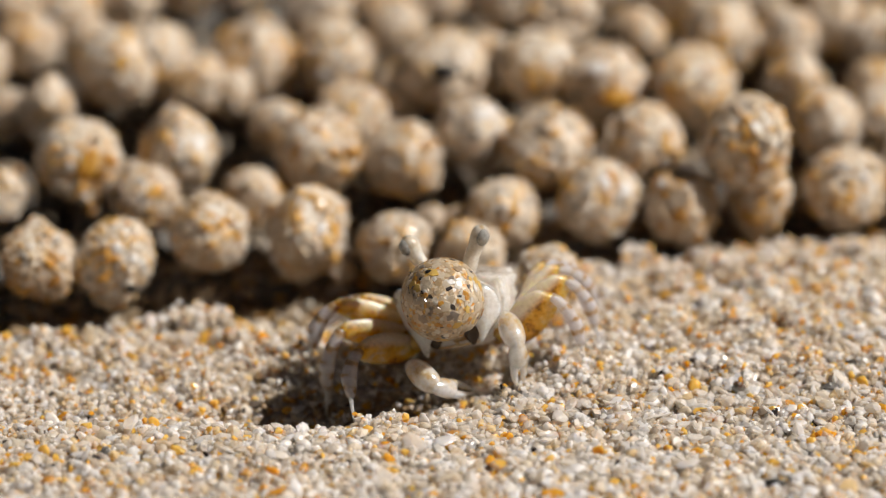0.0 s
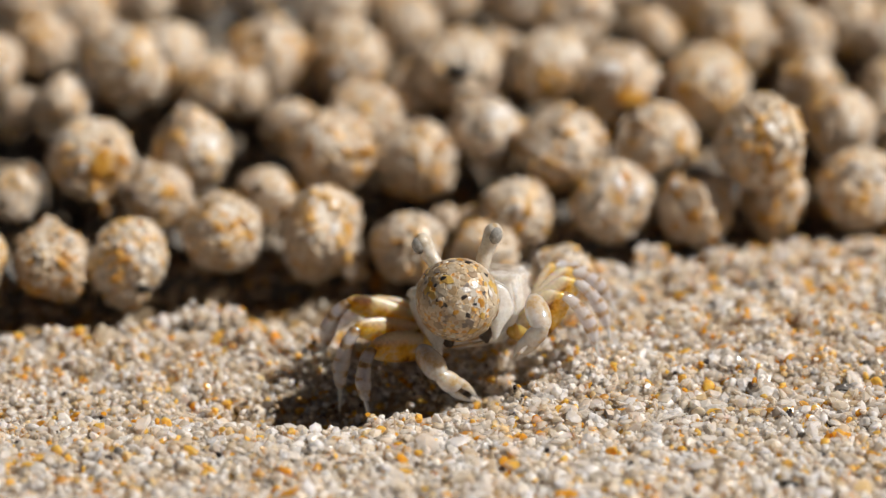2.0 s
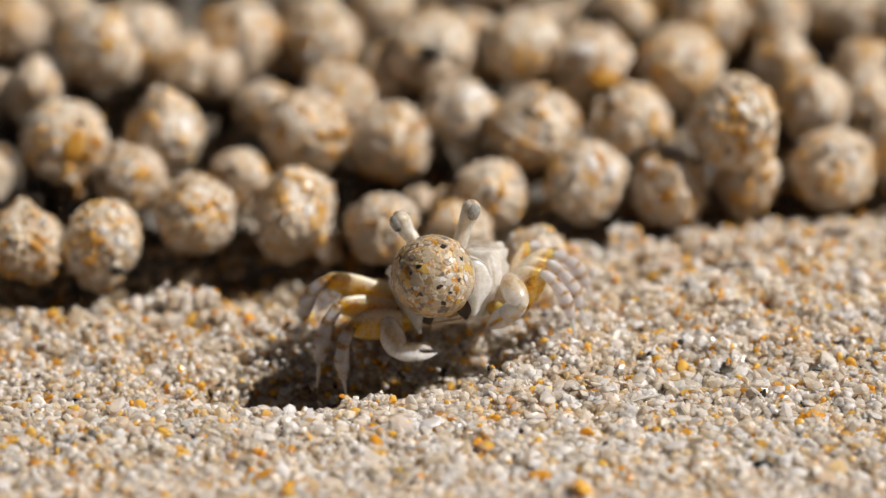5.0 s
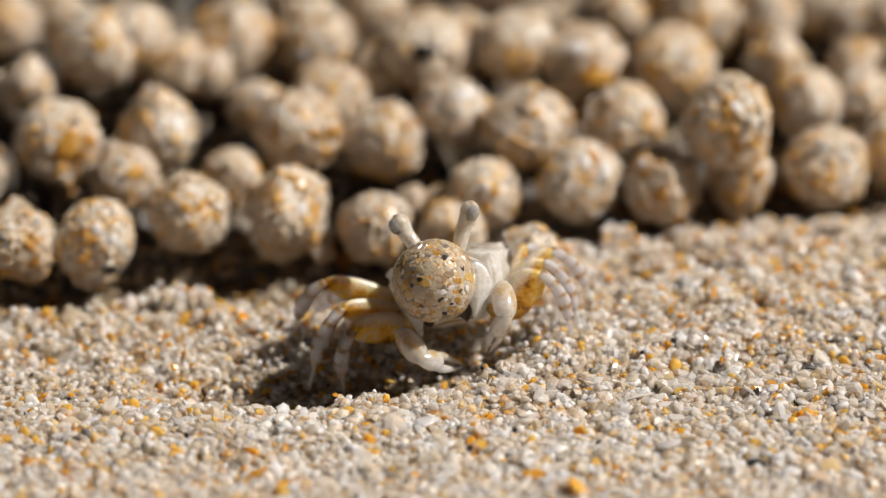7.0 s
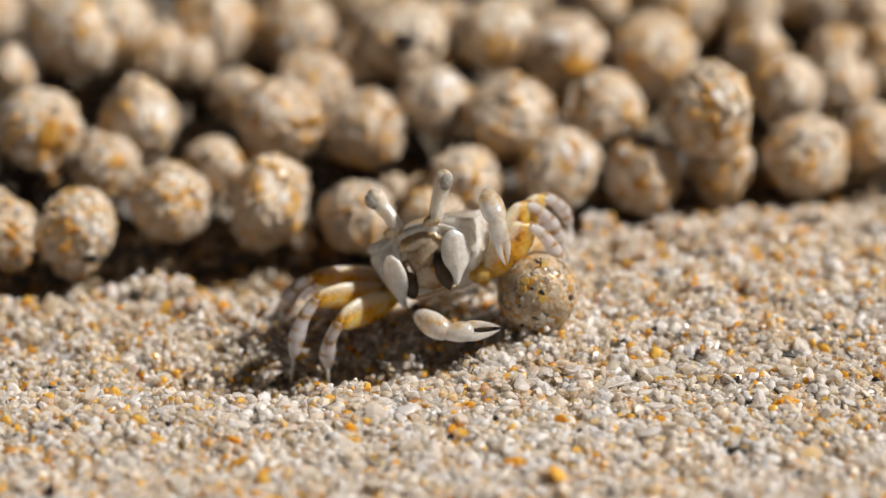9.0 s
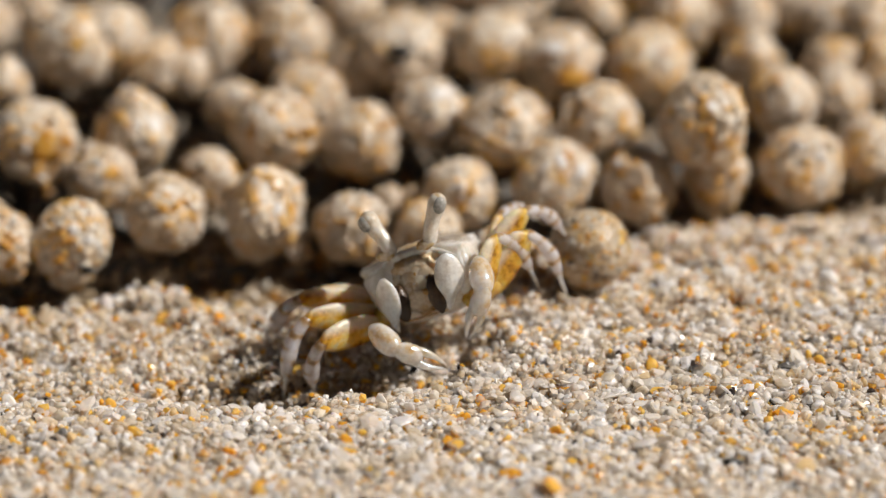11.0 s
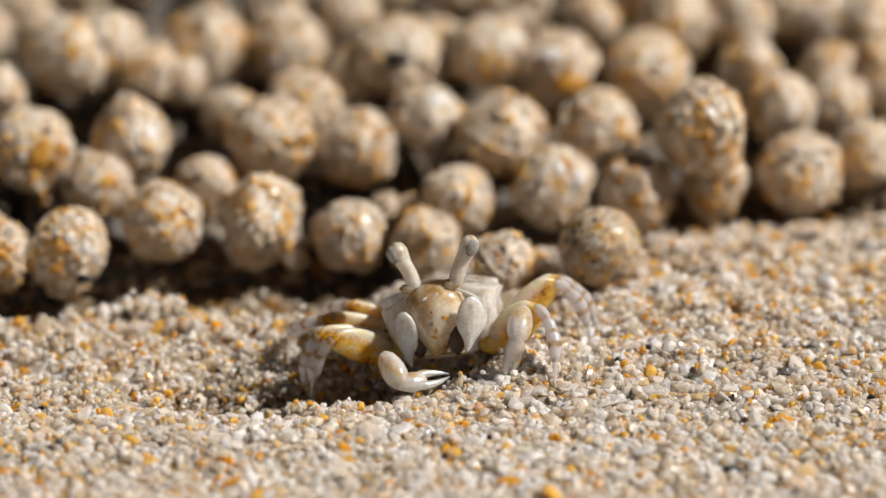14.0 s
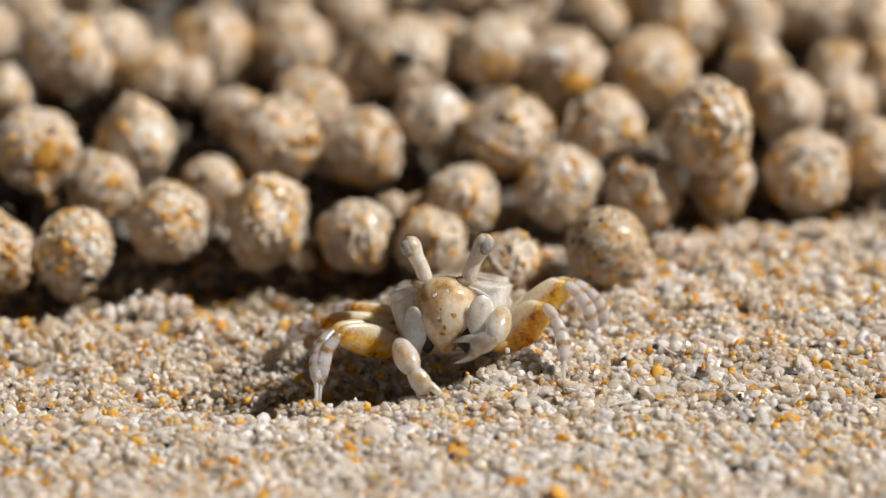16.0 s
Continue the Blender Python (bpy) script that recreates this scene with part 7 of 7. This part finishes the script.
    walk(lower_legs["R3"], [
        (0, pose(0.00839, 0.00298, 0.00279, 23.0, 41.7, 61.9)), (0.5, pose(0.00840, 0.00299, 0.00271, 22.3, 41.8, 60.7)),
        (1, pose(0.00841, 0.00299, 0.00263, 23.0, 41.2, 60.9)), (1.5, pose(0.00842, 0.00299, 0.00254, 23.3, 42.8, 60.9)),
        (2, pose(0.00843, 0.00300, 0.00246, 23.9, 42.5, 61.0)), (2.5, pose(0.00844, 0.00300, 0.00237, 23.2, 41.5, 59.6)),
        (3, pose(0.00845, 0.00300, 0.00229, 22.5, 41.4, 58.3)), (3.5, pose(0.00846, 0.00301, 0.00221, 26.4, 42.3, 62.0)),
        (4, pose(0.00848, 0.00301, 0.00212, 26.3, 44.4, 61.8)), (6.5, pose(0.00853, 0.00303, 0.00170, 35.3, 48.9, 70.3)),
        (7, pose(0.00844, 0.00303, 0.00198, 30.8, 48.0, 67.7)), (7.5, pose(0.00834, 0.00303, 0.00225, 23.7, 49.2, 62.9)),
        (8, pose(0.00825, 0.00302, 0.00253, 17.6, 49.3, 59.2)), (8.3, pose(0.00814, 0.00308, 0.00277, 2.0, 57.5, 47.2)),
        (8.5, pose(0.00807, 0.00311, 0.00294, -9.0, 63.4, 38.2)), (8.7, pose(0.00875, 0.00340, 0.00303, 21.9, 57.5, 67.7)),
        (9, pose(0.00977, 0.00383, 0.00316, 47.9, 39.3, 87.5)), (9.5, pose(0.01213, 0.00465, 0.00293, 68.3, 34.4, 102.0)),
        (9.7, pose(0.01087, 0.00436, 0.00479, 52.7, 30.7, 93.5)), (11.8, pose(0.00900, 0.00336, 0.00251, 35.5, 32.7, 69.8)),
        (12, pose(0.01054, 0.00363, 0.00115, 57.4, 35.6, 80.8)), (12.5, pose(0.00988, 0.00341, 0.00224, 41.2, 46.3, 71.5)),
        (13, pose(0.00979, 0.00332, 0.00248, 33.2, 50.5, 64.4)), (13.5, pose(0.00969, 0.00323, 0.00272, 31.1, 52.9, 63.0)),
        (14, pose(0.00959, 0.00315, 0.00296, 23.9, 50.1, 55.2)), (14.5, pose(0.00969, 0.00310, 0.00294, 20.6, 46.7, 49.4)),
        (15, pose(0.00980, 0.00306, 0.00292, 19.1, 41.9, 45.3)), (15.5, pose(0.00991, 0.00301, 0.00290, 27.3, 45.6, 53.7)),
        (16, pose(0.01002, 0.00297, 0.00288, 30.6, 47.5, 56.6)),
    ])
    walk(upper_legs["R4"], [
        (0, pose(0.00683, 0.00414, 0.00303, 32.5, -54.4, 32.4)), (0.5, pose(0.00676, 0.00413, 0.00299, 32.7, -54.8, 32.9)),
        (1, pose(0.00669, 0.00411, 0.00296, 32.8, -55.2, 33.5)), (1.5, pose(0.00662, 0.00410, 0.00292, 32.9, -55.6, 34.0)),
        (2, pose(0.00655, 0.00409, 0.00289, 33.1, -56.0, 34.6)), (2.5, pose(0.00648, 0.00407, 0.00285, 33.2, -56.5, 35.2)),
        (3, pose(0.00641, 0.00406, 0.00282, 33.3, -56.9, 35.9)), (3.5, pose(0.00634, 0.00404, 0.00278, 33.4, -57.4, 36.6)),
        (4, pose(0.00627, 0.00403, 0.00274, 33.5, -57.8, 37.3)), (6.5, pose(0.00593, 0.00396, 0.00257, 37.0, -60.2, 41.6)),
        (7, pose(0.00586, 0.00394, 0.00253, 37.0, -60.7, 42.7)), (7.5, pose(0.00579, 0.00393, 0.00250, 37.0, -61.2, 43.8)),
        (8, pose(0.00572, 0.00391, 0.00246, 37.0, -61.7, 44.9)), (8.3, pose(0.00568, 0.00391, 0.00244, 38.6, -62.1, 45.7)),
        (8.5, pose(0.00565, 0.00390, 0.00243, 40.3, -62.3, 46.2)), (8.7, pose(0.00589, 0.00402, 0.00237, 41.3, -58.7, 43.6)),
        (9, pose(0.00624, 0.00419, 0.00228, 39.5, -53.4, 40.8)), (9.5, pose(0.00629, 0.00422, 0.00269, 43.2, -56.0, 40.6)),
        (9.7, pose(0.00630, 0.00423, 0.00285, 44.0, -56.9, 40.6)), (11.8, pose(0.00649, 0.00435, 0.00455, 44.4, -63.9, 39.9)),
        (12, pose(0.00623, 0.00423, 0.00446, 44.0, -65.9, 41.7)), (12.5, pose(0.00706, 0.00414, 0.00192, 28.3, -43.5, 30.0)),
        (13, pose(0.00702, 0.00407, 0.00189, 27.6, -43.9, 29.3)), (13.5, pose(0.00697, 0.00399, 0.00186, 26.9, -44.4, 28.4)),
        (14, pose(0.00692, 0.00392, 0.00183, 25.3, -44.8, 27.6)), (14.5, pose(0.00687, 0.00384, 0.00180, 23.8, -45.3, 26.7)),
        (15, pose(0.00683, 0.00377, 0.00177, 21.6, -45.8, 25.7)), (15.5, pose(0.00678, 0.00370, 0.00174, 22.7, -46.3, 24.7)),
        (16, pose(0.00673, 0.00362, 0.00171, 23.1, -46.8, 23.7)),
    ])
    walk(lower_legs["R4"], [
        (0, pose(0.00683, 0.00414, 0.00303, 12.8, 27.6, 62.5)), (0.5, pose(0.00676, 0.00413, 0.00299, 10.3, 28.5, 61.2)),
        (1, pose(0.00669, 0.00411, 0.00296, 9.3, 28.4, 61.0)), (1.5, pose(0.00662, 0.00410, 0.00292, 7.9, 30.7, 60.8)),
        (2, pose(0.00655, 0.00409, 0.00289, 6.7, 31.0, 60.5)), (2.5, pose(0.00648, 0.00407, 0.00285, 4.1, 30.7, 59.0)),
        (3, pose(0.00641, 0.00406, 0.00282, 1.6, 31.3, 57.6)), (3.5, pose(0.00634, 0.00404, 0.00278, 3.6, 32.5, 60.4)),
        (4, pose(0.00627, 0.00403, 0.00274, 2.0, 35.4, 59.9)), (6.5, pose(0.00593, 0.00396, 0.00257, -0.2, 42.8, 65.1)),
        (7, pose(0.00586, 0.00394, 0.00253, -1.6, 41.5, 64.9)), (7.5, pose(0.00579, 0.00393, 0.00250, -4.7, 42.7, 62.7)),
        (8, pose(0.00572, 0.00391, 0.00246, -7.0, 42.8, 61.5)), (8.3, pose(0.00568, 0.00391, 0.00244, -7.8, 44.2, 62.4)),
        (8.5, pose(0.00565, 0.00390, 0.00243, -6.7, 45.6, 65.3)), (8.7, pose(0.00589, 0.00402, 0.00237, -0.8, 40.5, 68.5)),
        (9, pose(0.00624, 0.00419, 0.00228, 5.1, 30.2, 67.9)), (9.5, pose(0.00629, 0.00422, 0.00269, 3.3, 26.3, 69.6)),
        (9.7, pose(0.00630, 0.00423, 0.00285, 2.0, 22.6, 69.4)), (11.8, pose(0.00649, 0.00435, 0.00455, 21.6, 2.8, 84.6)),
        (12, pose(0.00623, 0.00423, 0.00446, 10.6, -11.5, 77.1)), (12.5, pose(0.00706, 0.00414, 0.00192, 31.9, 24.2, 68.7)),
        (13, pose(0.00702, 0.00407, 0.00189, 27.8, 25.8, 64.5)), (13.5, pose(0.00697, 0.00399, 0.00186, 29.9, 23.5, 64.7)),
        (14, pose(0.00692, 0.00392, 0.00183, 30.4, 16.3, 61.0)), (14.5, pose(0.00687, 0.00384, 0.00180, 25.9, 16.7, 56.1)),
        (15, pose(0.00683, 0.00377, 0.00177, 24.1, 14.5, 52.4)), (15.5, pose(0.00678, 0.00370, 0.00174, 29.3, 17.5, 57.6)),
        (16, pose(0.00673, 0.00362, 0.00171, 29.8, 21.0, 58.8)),
    ])
    walk(carried_pellet, [
        (0, pose(-0.00005, -0.00188, 0.00921, 0.0, -0.0, 0.0)), (0.5, pose(-0.00022, -0.00176, 0.00947, 3.0, -0.0, 0.0)),
        (1, pose(-0.00003, -0.00187, 0.00924, 6.0, -0.0, 0.0)), (1.5, pose(-0.00007, -0.00186, 0.00926, 9.0, -0.0, 0.0)),
        (2, pose(0.00011, -0.00187, 0.00924, 12.0, -0.0, 0.0)), (2.5, pose(-0.00019, -0.00181, 0.00937, 15.0, -0.0, 0.0)),
        (3, pose(-0.00043, -0.00179, 0.00940, 18.0, -0.0, 0.0)), (3.5, pose(0.00026, -0.00192, 0.00913, 21.0, -0.0, 0.0)),
        (4, pose(0.00020, -0.00171, 0.00959, 24.0, -0.0, 0.0)), (6.5, pose(0.00068, -0.00179, 0.00940, 39.0, -0.0, 0.0)),
        (7, pose(0.00091, -0.00192, 0.00913, 42.0, -0.0, 0.0)), (7.5, pose(0.00055, -0.00174, 0.00951, 45.0, -0.0, 0.0)),
        (8, pose(0.00045, -0.00181, 0.00937, 48.0, -0.0, 0.0)), (8.3, pose(0.00120, -0.00242, 0.00806, 50.4, 7.7, 9.2)),
        (8.5, pose(0.00153, -0.00290, 0.00704, 53.5, 14.8, 19.1)), (8.7, pose(0.00427, -0.00208, 0.00737, 57.9, 21.1, 29.9)),
        (8.85, pose(0.00800, -0.00073, 0.00672, 50.0, 45.0, 0.0)), (9, pose(0.01180, 0.00210, 0.00492, 52.0, 60.0, 0.0)),
        (9.5, pose(0.01263, 0.00446, 0.00501, 50.0, 66.0, 0.0)), (9.7, pose(0.01383, 0.00636, 0.00506, 42.0, 72.0, 0.0)),
        (10.6, pose(0.01604, 0.01043, 0.00537, 10.0, 90.0, 0.0)), (11.6, pose(0.01825, 0.01449, 0.00527, 150.0, 70.0, 180.0)),
        (12, pose(0.01825, 0.01449, 0.00527, 150.0, 70.0, 180.0)), (16, pose(0.01825, 0.01449, 0.00527, 150.0, 70.0, 180.0)),
    ])
    walk(forming_pellet, [
        (0, pose(0.00133, 0.00285, 0.00567, -17.0, -11.0, -12.0)), (0.5, pose(0.00118, 0.00289, 0.00575, -17.0, -11.0, -12.0)),
        (1, pose(0.00123, 0.00284, 0.00565, -17.0, -11.0, -12.0)), (1.5, pose(0.00126, 0.00295, 0.00588, -17.0, -11.0, -12.0)),
        (2, pose(0.00130, 0.00293, 0.00584, -17.0, -11.0, -12.0)), (2.5, pose(0.00112, 0.00289, 0.00576, -17.0, -11.0, -12.0)),
        (3, pose(0.00095, 0.00292, 0.00582, -17.0, -11.0, -12.0)), (3.5, pose(0.00152, 0.00288, 0.00574, -17.0, -11.0, -12.0)),
        (4, pose(0.00151, 0.00304, 0.00608, -17.0, -11.0, -12.0)), (6.5, pose(0.00235, 0.00310, 0.00621, -17.0, -13.0, -12.0)),
        (7, pose(0.00241, 0.00296, 0.00591, -17.0, -13.0, -12.0)), (7.5, pose(0.00217, 0.00304, 0.00610, -17.0, -13.0, -12.0)),
        (8, pose(0.00207, 0.00303, 0.00606, -17.0, -13.0, -12.0)), (8.3, pose(0.00209, 0.00304, 0.00609, -17.0, -14.0, -12.0)),
        (8.5, pose(0.00234, 0.00302, 0.00607, -17.0, -15.0, -12.0)), (8.7, pose(0.00254, 0.00327, 0.00661, -17.0, -17.0, -12.0)),
        (9, pose(0.00247, 0.00361, 0.00736, -17.0, -18.0, -12.0)), (9.5, pose(0.00219, 0.00347, 0.00707, -17.0, -19.0, -12.0)),
        (9.7, pose(0.00202, 0.00327, 0.00673, -17.0, -19.0, -12.0)), (11.8, pose(0.00273, 0.00219, 0.00641, -17.0, -15.0, -12.0)),
        (12, pose(0.00318, 0.00198, 0.00616, -17.0, -14.0, -12.0)), (12.5, pose(0.00446, 0.00141, 0.00542, -17.0, -12.0, -12.0)),
        (13, pose(0.00383, 0.00132, 0.00572, -17.0, -11.0, -12.0)), (13.5, pose(0.00397, 0.00094, 0.00538, -17.0, -10.0, -12.0)),
        (14, pose(0.00350, 0.00036, 0.00464, -17.0, -8.0, -12.0)), (14.5, pose(0.00280, 0.00029, 0.00497, -17.0, -6.0, -12.0)),
        (15, pose(0.00244, 0.00012, 0.00511, -17.0, -3.0, -12.0)), (15.5, pose(0.00339, -0.00000, 0.00495, -17.0, -4.0, -12.0)),
        (16, pose(0.00365, 0.00008, 0.00513, -17.0, -4.0, -12.0)),
    ])


motions()
